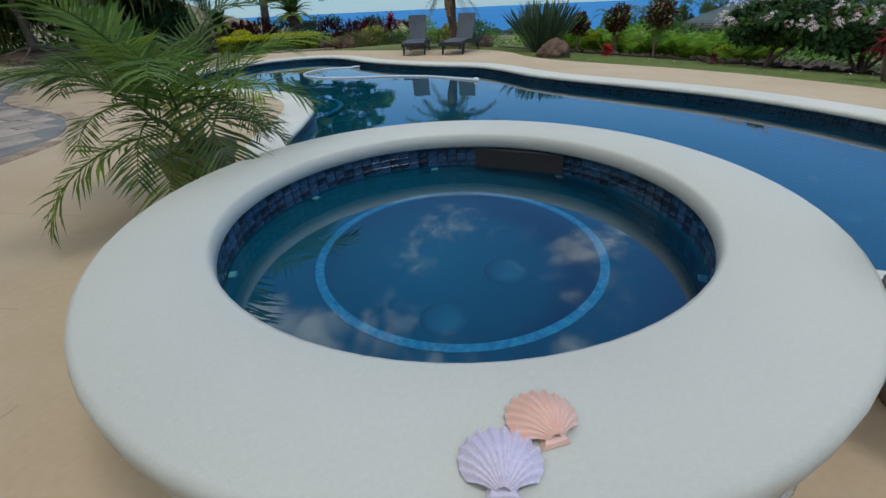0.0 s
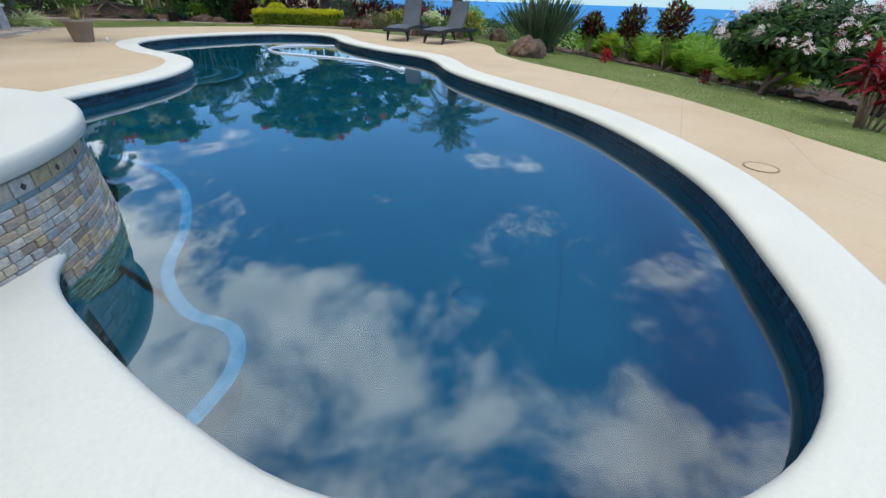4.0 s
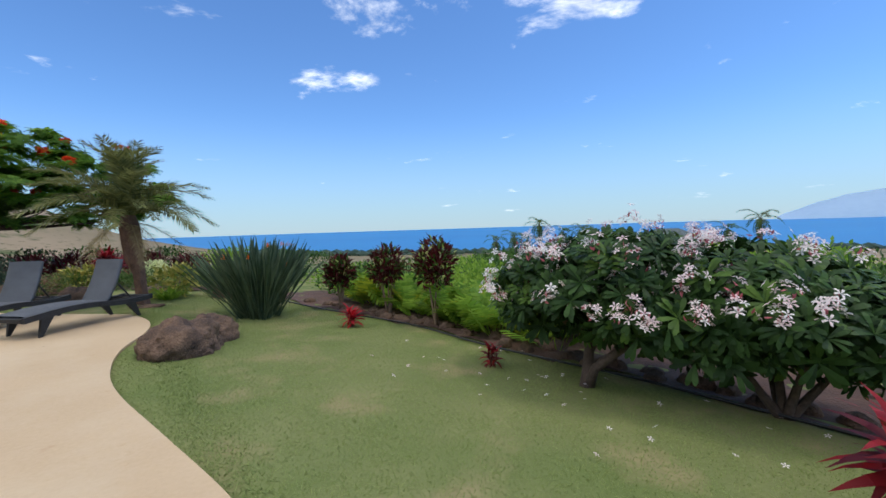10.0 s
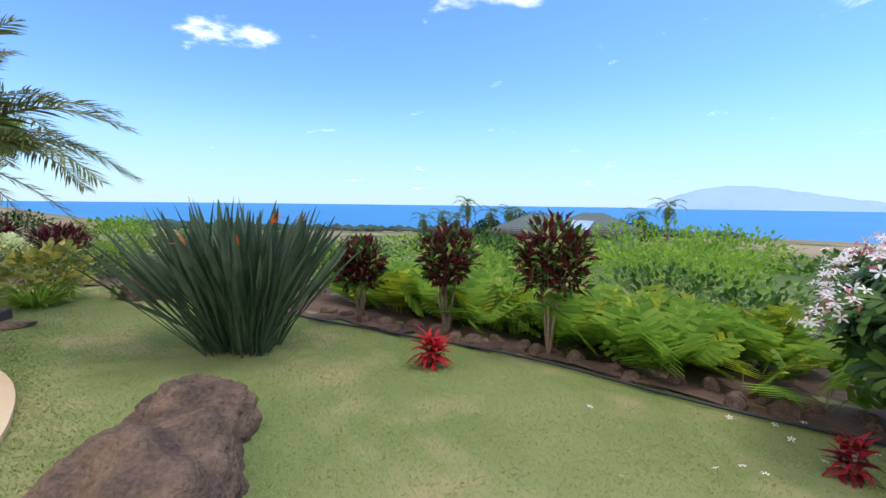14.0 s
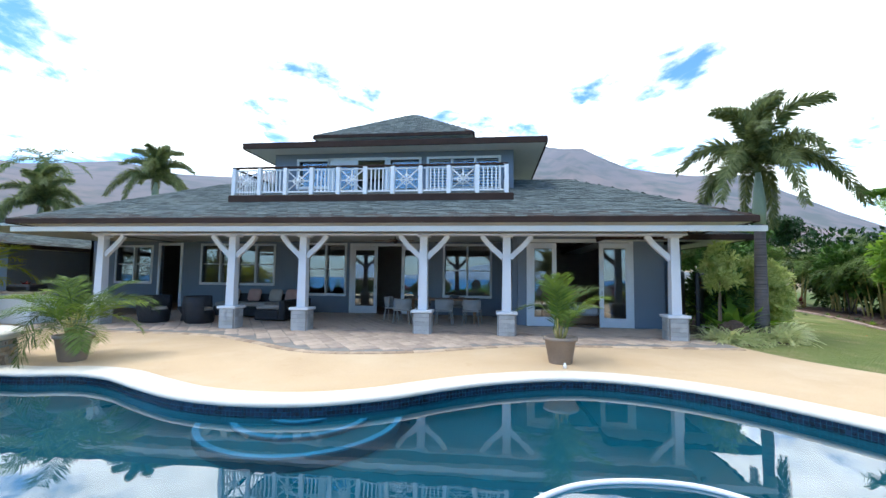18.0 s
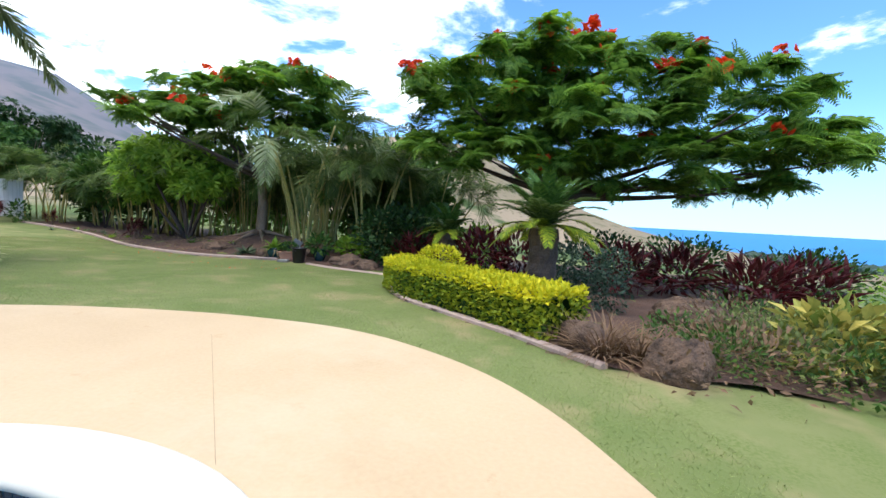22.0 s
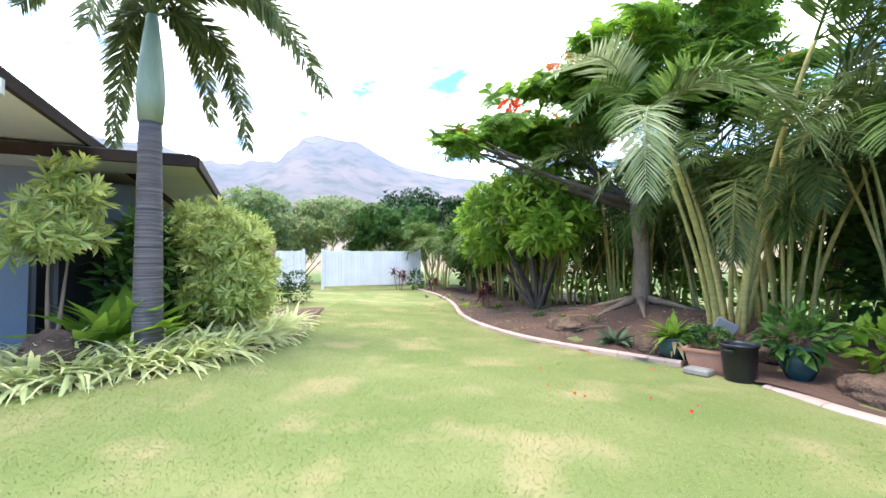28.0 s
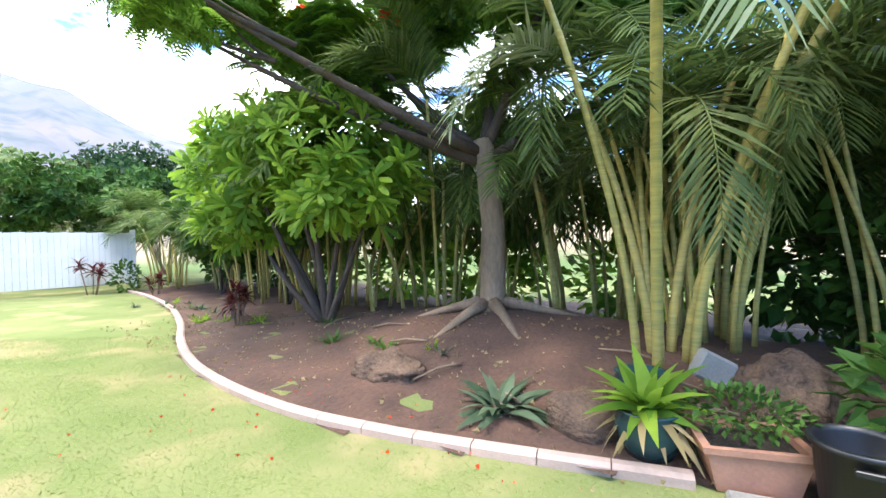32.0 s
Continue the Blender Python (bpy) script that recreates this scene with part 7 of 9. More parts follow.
flame_tree(-0.7, 16.8, [((-1.8, -0.4, 4.3), (2.0, 1.8, 0.7)), ((0.9, 0.2, 4.6), (1.9, 1.8, 0.75)), ((0.0, 0.6, 5.0), (1.7, 1.7, 0.6)), ((-2.6, 0.5, 4.8), (1.7, 1.7, 0.65)), ((-1.5, -2.9, 3.5), (1.0, 0.8, 0.22)), ((-3.0, -2.3, 3.9), (1.0, 0.9, 0.25)), ((-2.6, -0.3, 3.6), (1.4, 1.1, 0.4)), ((1.8, 0.6, 3.7), (1.4, 1.2, 0.5))], (-0.05, 0.0, 2.2), 2, 5600,
           "old flame tree with a flared trunk in the soil bed", 380, 0.15, 18)
# light green leafy small tree with a branched stem
lt = thing("small_tree", "small branching tree with bright green leaves", "tree", m=on_ground(-3.4, 16.3))
tips_ = [(0.9, -0.2, 2.2), (-0.9, 0.1, 2.2), (0.2, -0.5, 2.7), (-0.4, -0.4, 2.5), (0.5, 0.5, 2.6), (1.4, -0.3, 1.7), (-1.6, -0.3, 1.7), (-1.9, 0.0, 2.3), (-1.2, -0.7, 2.9)]
branching(lt, (0, 0, -0.1), tips_, 0.07, M_DBARK)
leaves("crown", [((0.4, -0.2, 2.55), (1.3, 1.1, 0.75)), ((1.1, -0.4, 1.95), (1.0, 0.9, 0.5))], 330, t_whorl(9, 0.3), 0.3, L_BRIGHT, lt, "", 0.55, 0.8, 0.6)
leaves("young_foliage", [((-1.5, -0.4, 2.2), (1.0, 0.9, 0.85)), ((-0.7, -0.5, 2.95), (1.1, 0.9, 0.5)), ((-1.9, -0.3, 1.6), (0.7, 0.7, 0.4))], 330, t_whorl(9, 0.35), 0.3, L_BRIGHT, lt, "bright yellow green young leaves", 0.6, 0.8, 0.7)

# areca clumps along the far bed, with the leaf mass of the rows behind them
for i, x in enumerate((-12.5, -10.0, -7.4, -4.6, -1.6, 1.2, 3.4)):
    shrub("palm_thicket", x, 18.9 + 0.3 * (i % 2), [((0, 0, 2.3), (1.7, 0.8, 0.85)), ((0.8, 0.3, 1.9), (0.9, 0.6, 0.6))], 1100, t_blade(0.05, 0.9), 0.5, (L_PALM, L_ARECG)[i % 2], "dense drooping palm leaves above thin canes", "palm", "palm thickets", [(0.5, 0, 2.0), (-0.6, 0.1, 2.0), (0, -0.2, 2.2)], M_CANE, lift=-0.1)
# brighter leaf colour from the third on stands for light between the canes
for i, x in enumerate((-13.2, -10.6, -7.9, -5.0, -2.4, 0.4)):
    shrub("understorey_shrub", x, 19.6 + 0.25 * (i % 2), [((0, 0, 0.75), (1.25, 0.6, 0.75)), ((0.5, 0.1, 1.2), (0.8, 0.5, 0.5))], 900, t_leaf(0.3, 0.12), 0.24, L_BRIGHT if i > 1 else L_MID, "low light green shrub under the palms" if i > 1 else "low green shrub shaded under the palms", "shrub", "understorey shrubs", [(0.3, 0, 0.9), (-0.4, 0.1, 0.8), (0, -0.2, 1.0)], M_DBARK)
areca_clump(1.3, 16.3, 8, 3.9, 0.36, 1, 4, F_ARECF, 0.045, (0.2, 0.5))
areca_clump(1.6, 17.1, 14, 3.0, 0.5, 12, 3)
areca_clump(3.2, 17.0, 10, 3.6, 0.6, 2, 5)
areca_clump(-2.6, 18.2, 20, 3.2, 1.3, 3, 3)
areca_clump(-5.4, 18.0, 20, 3.0, 1.3, 4, 3)
areca_clump(-8.2, 18.2, 20, 2.9, 1.3, 5, 2)
areca_clump(0.3, 18.6, 20, 3.2, 1.3, 6, 3)
areca_clump(-11.2, 18.6, 10, 2.6, 0.8, 8, 3)
areca_clump(4.6, 18.6, 10, 3.2, 0.7, 9, 4)
for i, (x, y, rx, rz_, zc, m_) in enumerate([(-4, 20.8, 3.0, 1.2, 3.3, L_MID), (-9, 20.5, 3.0, 1.3, 3.0, L_DARK), (1.5, 21.2, 3.0, 1.3, 3.3, L_MID), (-13.5, 20, 2.6, 1.7, 2.4, L_DARK), (-6.5, 17.6, 1.4, 0.8, 2.6, L_MID), (-10, 17.8, 1.4, 0.9, 2.2, L_MID), (3.6, 19.0, 1.8, 1.5, 1.7, L_MID)]):
    shrub("screen_tree", x, y, [((0, 0, zc), (rx, rx * 0.7, rz_)), ((rx * 0.5, 0, zc - 0.5), (rx * 0.6, rx * 0.5, rz_ * 0.8)), ((-rx * 0.5, 0, zc - 0.4), (rx * 0.6, rx * 0.5, rz_ * 0.8))], 2800, t_leaf(0.3, 0.12), 0.27, m_, "dense green screening tree", "tree", "screening trees",
          [(0.6, 0.2, zc), (-0.7, 0, zc), (0, -0.3, zc + 0.4)], M_DBARK)
for i, (x, y) in enumerate([(-5.0, 15.7), (-11.6, 16.75), (-5.7, 16.0)]):
    ti_plant(x, y, 0.75, 3, L_BURG, 20 + i, "thin burgundy ti plant in the soil bed", 0.28, 0.2)
for x, y, r in ((3.5, 18.2, 1.1), (4.9, 17.7, 0.9)):
    shrub("thicket", x, y, [((0, 0, 0.85), (r, 0.7, 0.9))], 900, t_leaf(0.28, 0.12), 0.17, L_MID, "dense green thicket behind the canes", "shrub", "dark thickets", [(0.3, 0, 0.9), (-0.3, 0, 0.8)], M_DBARK)
blade_clump("agave", 0.45, 14.95, 46, 0.42, L_BIRD, "blue green spiky rosette in the soil", "plant", w=0.05, spread=0.1, lean=(20, 85), bend=0.5, seed=12)
for i in range(22):
    x, y = -0.5 - 9 * rng.random(), 15.4 + 1.2 * rng.random()
    blade_clump("seedling", x, y, 16, 0.16 + 0.1 * rng.random(), (L_MID, L_BRIGHT, L_BIRD)[i % 3], "small green seedling in bare soil", "plant", "seedlings", 0.02, 0.06, (10, 80), 0.5, i)
boulder(-0.9, 15.1, 0.42, 0.3, 0.2, 21, "low dark rock half buried in soil")
boulder(1.05, 15.05, 0.3, 0.26, 0.24, 22, "tan rough rock beside the pots")
boulder(2.2, 15.8, 0.4, 0.34, 0.34, 23, "brown boulder behind the planters")
boulder(3.6, 15.3, 0.5, 0.36, 0.25, 24, "broad red brown boulder beside the pots")
boulder(4.3, 15.1, 0.35, 0.3, 0.2, 25, "broad red brown boulder beside the pots")
# litter of twigs and chips on the soil
chips = []
for i in range(700):
    x, y = -7 + 9 * rng.random(), 14.2 + 2.6 * rng.random()
    chips.append((x, y, gz(x, y) + 0.05))
chips = np.array(chips)
v, f = scatter(*t_leaf(0.4, 0.3), frames_to(rng.normal(size=chips.shape) * [1, 1, 0.3], rng.random(len(chips)) * 6, chips, 0.02 + 0.035 * rng.random(len(chips))))
tagged(ob_of("leaf_litter", mesh_of("leaf_litter", v, f, L_DRY)), "dry leaves and chips strewn over the soil", "litter", kind="stuff")
pet = np.array([(x, y, gz(x, y) + 0.03) for x, y in zip(-3 + 6 * rng.random(60), 12.6 + 2.2 * rng.random(60))])
v, f = scatter(*t_leaf(0.5, 0.3), frames_to(rng.normal(size=pet.shape) * [1, 1, 0.2], rng.random(60) * 6, pet, 0.018 + 0.018 * rng.random(60)))
tagged(ob_of("fallen_petals", mesh_of("fallen_petals", v, f, L_FLOWER)), "red orange petals fallen on the lawn", "flowers", kind="stuff")
for i in range(10):
    a = rng.random() * 6.28
    x, y = -3 + 5 * rng.random(), 15 + 1.3 * rng.random()
    p0 = Vector((x, y, gz(x, y) + 0.05))
    p1 = Vector((x + math.cos(a) * 0.5, y + math.sin(a) * 0.5, gz(x + math.cos(a) * 0.5, y + math.sin(a) * 0.5) + 0.06))
    tagged(tubepart("twig", [p0, p0.lerp(p1, 0.5) + Vector((0, 0, 0.03)), p1], [0.014, 0.012, 0.006], M_BARK, None, "", 6), "bare fallen twig on the soil", "twig", "fallen twigs")
for k_ in range(5):
    a = radians(150 + 55 * k_)
    b0 = Vector((-0.7, 16.8, gz(-0.7, 16.8)))
    q = [b0 + Vector((math.cos(a) * d, math.sin(a) * d, gz(-0.7 + math.cos(a) * d, 16.8 + math.sin(a) * d) - b0.z + 0.14 - 0.13 * d)) for d in (0.15, 0.45, 0.8, 1.15)]
    tagged(tubepart("surface_root", q, [0.09, 0.06, 0.04, 0.015], M_BARK, None, "", 7), "grey surface root of the old tree", "root", "surface roots")

# ---- bed beside the house ----
foxtail(-0.63, 8.62, 2.95, 1.35, 0.05, 1, 12, 0.17)
shrub("cream_bush", -1.95, 9.3, [((0, 0, 1.3), (0.8, 0.78, 0.7)), ((0.15, -0.1, 1.72), (0.6, 0.6, 0.42)), ((0.05, 0.1, 0.8), (0.72, 0.7, 0.45)), ((-0.35, 0.2, 1.6), (0.5, 0.5, 0.4))], 900, t_rosette(11, 0.09, 0.5), 0.19, L_CREAM, "rounded bush of narrow cream green leaves", "shrub", lift=0.3)
shrub("young_tree", -0.75, 7.68, [((0, 0, 1.7), (0.5, 0.45, 0.34)), ((-0.1, 0.1, 2.15), (0.32, 0.3, 0.36)), ((0.25, -0.1, 1.5), (0.34, 0.34, 0.2))], 150, t_rosette(11, 0.09, 0.5), 0.2, L_CREAM, "slim young tree with cream green leaf tufts", "tree", "", [(0.1, 0, 1.7), (-0.15, 0.1, 1.6)], M_BARK)
for x, y, r in ((-1.75, 8.3, 0.5), (-3.2, 8.7, 0.7), (-4.2, 9.0, 0.8)):
    shrub("bush", x, y, [((0, 0, 0.9), (r, r, 0.8)), ((0.1, 0.1, 1.5), (r * 0.6, r * 0.6, 0.4))], 700, t_blade(0.16, 0.4), 0.28, L_MID, "leafy green bush beside the house wall", "shrub", "bushes beside the house")
for i, (x, y, h) in enumerate([(-0.8, 8.12, 1.05), (-1.15, 8.2, 1.3), (-1.0, 8.45, 1.1), (-2.9, 8.6, 1.4), (-3.4, 8.9, 1.9)]):
    blade_clump("ginger_plant", x, y, 26, h, L_BRIGHT, "tall ginger plant with broad bright green leaves", "plant", "ginger plants", 0.14, 0.2, (5, 50), 0.6, 30 + i)
for i in range(64):
    u = i / 64
    j = u * (len(edge_l) - 8)
    q = edge_l[int(j)]
    t_ = edge_l[min(int(j) + 1, len(edge_l) - 1)] - q
    off = -(0.26 + 0.27 * (i % 3))
    q2 = q + (np.array([t_[1], -t_[0]]) / (np.linalg.norm(t_) + 1e-9)) * off + rng.normal(size=2) * 0.05
    blade_clump("striped_lily", q2[0], q2[1], 64, 0.66, L_VARI, "tuft of cream striped lily leaves along the kerb", "plant", "striped lilies", 0.03, 0.12, (8, 88), 1.0, 60 + i)
db = thing("box_hedge", "clipped dark box hedge beside the path", "hedge", m=on_ground(-7.9, 10.55))
leaves("foliage", [((x_, y_, z_), (0.35, 0.35, 0.3)) for x_ in (-0.5, 0, 0.5) for y_ in (-0.3, 0.3) for z_ in (0.3, 0.65)], 2200, t_leaf(0.3, 0.1), 0.07, L_DARK, db, "", 0.75)
tagged(tubepart("tree_stump", [(-4.6, 10.0, gz(-4.6, 10.0)), (-4.6, 10.0, 1.0), (-4.55, 10.05, 1.7)], [0.14, 0.12, 0.11], M_BARK, None, "", 10), "grey stone like trunk beside the path", "trunk")

# fence and what stands beyond it
for y0, y1 in ((12.3, 17.0), (9.8, 11.58)):
    fe = thing("fence", "low white painted board fence", "fence", "white fences", Matrix.Translation((-14.0, y0, 0.3)))
    nb = int((y1 - y0) / 0.145)
    for i in range(nb):
        boxpart("board", (-0.012, i * 0.145, 0.04), (0.012, i * 0.145 + 0.138, 1.62 + 0.008 * (i % 3)), M_FENCE, fe, "", 0.003)
    for z in (0.3, 0.95, 1.5):
        boxpart("rail", (-0.05, 0, z), (-0.012, y1 - y0, z + 0.09), M_FENCE, fe)
    for y in (0.0, y1 - y0 - 0.1):
        boxpart("post", (-0.06, y - 0.02, -0.1), (0.06, y + 0.1, 1.72), M_FENCE, fe)
for x, y, r, zc, m_, n in ((-20, 11.6, 3.8, 3.7, L_TREE, 2300), (-17.5, 8.0, 2.6, 3.0, L_MID, 1300), (-18, 17.2, 2.6, 3.4, L_MID, 1500), (-23, 21, 3.5, 4.6, L_DARK, 1200), (-26, 15, 4, 4.0, L_OLIVE, 1000)):
    rt = random.Random(int(x * 10))
    lumps = [((rt.uniform(-0.7, 0.7) * r, rt.uniform(-0.8, 0.8) * r, zc + rt.uniform(-0.5, 0.42) * r * 0.9), (r * rt.uniform(0.2, 0.42),) * 2 + (r * rt.uniform(0.14, 0.26),)) for q in range(22)]
    t_ = shrub("tree", x, y, lumps, n, t_rosette(8, 0.17, 0.4), 0.3, m_, "broad grey green tree with bare twigs beyond the fence" if m_ is L_TREE else "leafy green tree beyond the fence", "tree", "trees beyond the fence",
               [q[0] for q in lumps[::2]], M_BARK, shell=0.3)
    if m_ is L_TREE:
        leaves("blossom", lumps, 90, t_flower(), 0.1, L_BUD, t_, "dull red blossoms", 0.98)
for i, (x, y, h) in enumerate(((-15.6, 18.3, 3.0), (-13.3, 17.9, 2.3))):
    areca_clump(x, y, 7, h, 0.5, 70 + i, 4)
ti_plant(-13.45, 15.75, 1.2, 4, L_BURG, 27, "burgundy ti plant in front of the white fence", 0.32, 0.3)
shrub("shrub", -13.3, 16.5, [((0, 0, 0.45), (0.4, 0.35, 0.45))], 240, t_leaf(0.3, 0.12), 0.14, L_MID, "low green shrub in front of the white fence", "shrub", "garden shrubs")

# ---- loungers ----


def lounger():
    p = thing("sun_lounger", "black wicker sun lounger with raised grey sling backrest", "lounger", "sun loungers")
    W = 0.32

    def zc(x):
        return 0.31 + 0.055 * math.sin((x - 0.1) * 2.4) + (0.12 * max(0, x - 1.35) ** 1.2)
    for s in (-1, 1):
        xs = np.linspace(0, 2.05, 18)
        v, f = [], []
        for x in xs:
            for dy, dz in ((-0.03, -0.055), (0.03, -0.055), (0.03, 0.03), (-0.03, 0.03)):
                v.append((x, s * W + dy, zc(x) + dz))
        for i in range(17):
            for q in range(4):
                f.append((i * 4 + q, i * 4 + (q + 1) % 4, i * 4 + 4 + (q + 1) % 4, i * 4 + 4 + q))
        f += [(3, 2, 1, 0), (68, 69, 70, 71)]
        ob_of("side_rail", mesh_of("side_rail", v, f, M_BLACK), p, "black woven curved side rail")
        for x0, dx in ((0.3, -0.1), (1.62, 0.16)):
            v = []
            for x, z, w in ((x0 - 0.075, zc(x0) - 0.05, 0.028), (x0 + 0.085, zc(x0) - 0.05, 0.028), (x0 + dx + 0.022, 0.0, 0.018), (x0 + dx - 0.022, 0.0, 0.018)):
                v += [(x, s * W - w, z), (x, s * W + w, z)]
            f = [(0, 2, 4, 6), (7, 5, 3, 1), (0, 1, 3, 2), (2, 3, 5, 4), (4, 5, 7, 6), (6, 7, 1, 0)]
            ob_of("leg", mesh_of("leg", v, f, M_BLACK), p)
    for x in (0.02, 2.03, 0.62):
        boxpart("cross_bar", (x - 0.03, -W + 0.03, zc(x) - 0.05), (x + 0.03, W - 0.03, zc(x) + 0.015), M_BLACK, p)
    v, f = [], []
    xs = np.linspace(0.04, 1.22, 16)
    for x in xs:
        for y, dz in ((-W + 0.02, 0.03), (-W + 0.05, 0.042), (W - 0.05, 0.042), (W - 0.02, 0.03)):
            v.append((x, y, zc(x) + dz))
    for i in range(15):
        for q in range(3):
            f.append((i * 4 + q, i * 4 + q + 1, i * 4 + 5 + q, i * 4 + 4 + q))
    n0 = len(v)
    v += [(a, b, c - 0.03) for a, b, c in v]
    f += [tuple(n0 + q for q in reversed(t)) for t in f[:]]
    ob_of("seat_sling", mesh_of("seat_sling", v, f, M_SLING, True), p, "stretched grey mesh seat")
    ang = radians(66)
    v, f = [], []
    for i in range(13):
        u = i / 12
        bow = 0.03 * math.sin(math.pi * u)
        for y in (-W + 0.04, -W + 0.07, W - 0.07, W - 0.04):
            e = 0.012 if abs(y) < W - 0.05 else 0
            v.append((1.24 + math.cos(ang) * 0.76 * u + math.sin(ang) * (bow - e), y, zc(1.24) + 0.03 + math.sin(ang) * 0.76 * u - math.cos(ang) * (bow - e)))
    for i in range(12):
        for q in range(3):
            f.append((i * 4 + q, i * 4 + 4 + q, i * 4 + 5 + q, i * 4 + q + 1))
    n0 = len(v)
    v += [(a + 0.04 * math.sin(ang), b, c - 0.04 * math.cos(ang)) for a, b, c in v]
    f += [tuple(n0 + q for q in reversed(t)) for t in f[:]]
    o = 12 * 4
    f += [(o, o + n0, o + n0 + 3, o + 3), (0, 3, n0 + 3, n0)]
    for i in range(12):
        f += [(i * 4, i * 4 + n0, i * 4 + 4 + n0, i * 4 + 4), (i * 4 + 3, i * 4 + 7, i * 4 + 7 + n0, i * 4 + 3 + n0)]
    ob_of("backrest", mesh_of("backrest", v, f, M_SLING, True), p, "raised grey mesh backrest")
    for s in (-1, 1):
        tubepart("prop", [(1.45, s * 0.22, zc(1.45) + 0.38), (1.75, s * 0.22, zc(1.75) + 0.0)], 0.014, M_BLACK, p, "", 6)
        tubepart("ratchet", [(1.3, s * 0.27, zc(1.3) + 0.02), (1.65, s * 0.27, zc(1.65) + 0.03), (2.0, s * 0.27, zc(2.0))], 0.016, M_BLACK, p, "", 6)
    for x in (1.55, 1.72, 1.88):
        tubepart("ratchet_bar", [(x, -0.33, zc(x)), (x, 0.33, zc(x))], 0.013, M_BLACK, p, "", 6)
    return p


lg = lounger()
lg.matrix_basis = pose(10.7, 3.655, 0, 0, 0, 56.5)
copy_thing(lg, pose(11.53, 2.89, 0, 0, 0, 38.6))

# ---- pots and small things by the pool ----
fan_palm(6.53, -8.88)
potted_palm(4.5, -5.3, 0.27, 0.44, 24, 2, 1.1, up=-14)
potted_palm(3.25, 3.0, 0.28, 0.46, 13, 3, 1.0, up=24)
hose_c = spline([(10.05, -0.7), (9.6, 0.5), (8.9, 1.25), (7.96, 1.89), (7.39, 2.53), (7.3, 3.4), (7.75, 3.95), (8.3, 4.05), (8.98, 3.72)], 8, False)
hose = thing("pool_hose", "white floating pool cleaner hose on the water", "hose", m=Matrix.Translation((0, 0, 0)))
tubepart("hose", [(x, y, WATER_Z + 0.012 if i < len(hose_c) - 3 else WATER_Z + 0.03) for i, (x, y) in enumerate(hose_c)], 0.024, M_HOSE, hose, "", 8)
bm = bmesh.new()
bmesh.ops.create_uvsphere(bm, u_segments=14, v_segments=8, radius=0.07)
for v_ in bm.verts:
    v_.co.z *= 0.7
part("float", bm, M_HOSE, hose, "small white float", True, Matrix.Translation((10.05, -0.7, WATER_Z + 0.02)))
tv, tf = lathe([(0.118, 0.002), (0.118, 0.007), (0.132, 0.007), (0.132, 0.002)], 40)
lid = ob_of("skimmer_lid", mesh_of("skimmer_lid", tv, tf, M_JOINT), None, "", Matrix.Translation((11.76, -7.34, 0)))
tagged(lid, "round deck lid with a dark seam", "lid")
tv, tf = lathe([(0.0, 0.006), (0.117, 0.006)], 40)
ob_of("cover", mesh_of("cover", tv, tf, M_DECK), lid)
for i, (x, y) in enumerate(((3.72, 3.0),)):
    tagged(tubepart("valve_cap", [(x, y, 0), (x, y, 0.05), (x, y, 0.09)], [0.03, 0.028, 0.012], M_WHITE, None, "", 10), "small white plastic cap on the deck", "cap")


def shell_thing(x, y, ang, size, material, label):
    """A scallop: ribs that fan from the hinge to a round, scalloped edge."""
    v, f = [], []
    n, k_ = 78, 9
    for i in range(n):
        w = i / (n - 1)
        a = radians(-128 + 256 * w)
        rib = 0.5 + 0.5 * math.cos(w * 2 * math.pi * 13)
        edge = Vector((0.57 * math.sin(a), 0.5 + 0.5 * math.cos(a), 0)) * (1 + 0.035 * rib)
        base = Vector((0.1 * (2 * w - 1), 0.04, 0))
        for j in range(k_):
            u = j / (k_ - 1)
            q = base.lerp(edge, u)
            dome = 0.3 * math.sin(math.pi * min(1.0, 0.22 + 0.76 * u)) * math.cos(a * 0.62) ** 0.7
            v.append((q.x, q.y, dome + (rib - 0.5) * 0.055 * (0.35 + u) * math.cos(a * 0.6) + 0.02))
    for i in range(n - 1):
        for j in range(k_ - 1):
            f.append((i * k_ + j, i * k_ + j + 1, i * k_ + k_ + j + 1, i * k_ + k_ + j))
    p = thing("seashell", label, "shell", "seashells", pose(x, y, SPA_TOP + 0.002, 0, 0, ang) @ Matrix.Scale(size, 4))
    ob_of("shell_fan", mesh_of("shell_fan", v, f, material, True), p, "ribbed fan of the shell")
    hv_ = [(-0.24, -0.03, 0.0), (0.24, -0.03, 0.0), (0.2, 0.16, 0.0), (-0.2, 0.16, 0.0), (-0.18, 0.0, 0.07), (0.18, 0.0, 0.07), (0.1, 0.16, 0.16), (-0.1, 0.16, 0.16)]
    ob_of("hinge", mesh_of("hinge", hv_, [(3, 2, 1, 0), (4, 5, 6, 7), (0, 1, 5, 4), (1, 2, 6, 5), (2, 3, 7, 6), (3, 0, 4, 7)], material), p)


shell_thing(5.031, -8.519, -14, 0.132, M_SHELLO, "coral pink scallop shell on the spa rim")
shell_thing(4.878, -8.55, -32, 0.14, M_SHELLP, "pale lilac scallop shell on the spa rim")

# ---- lanai furniture ----


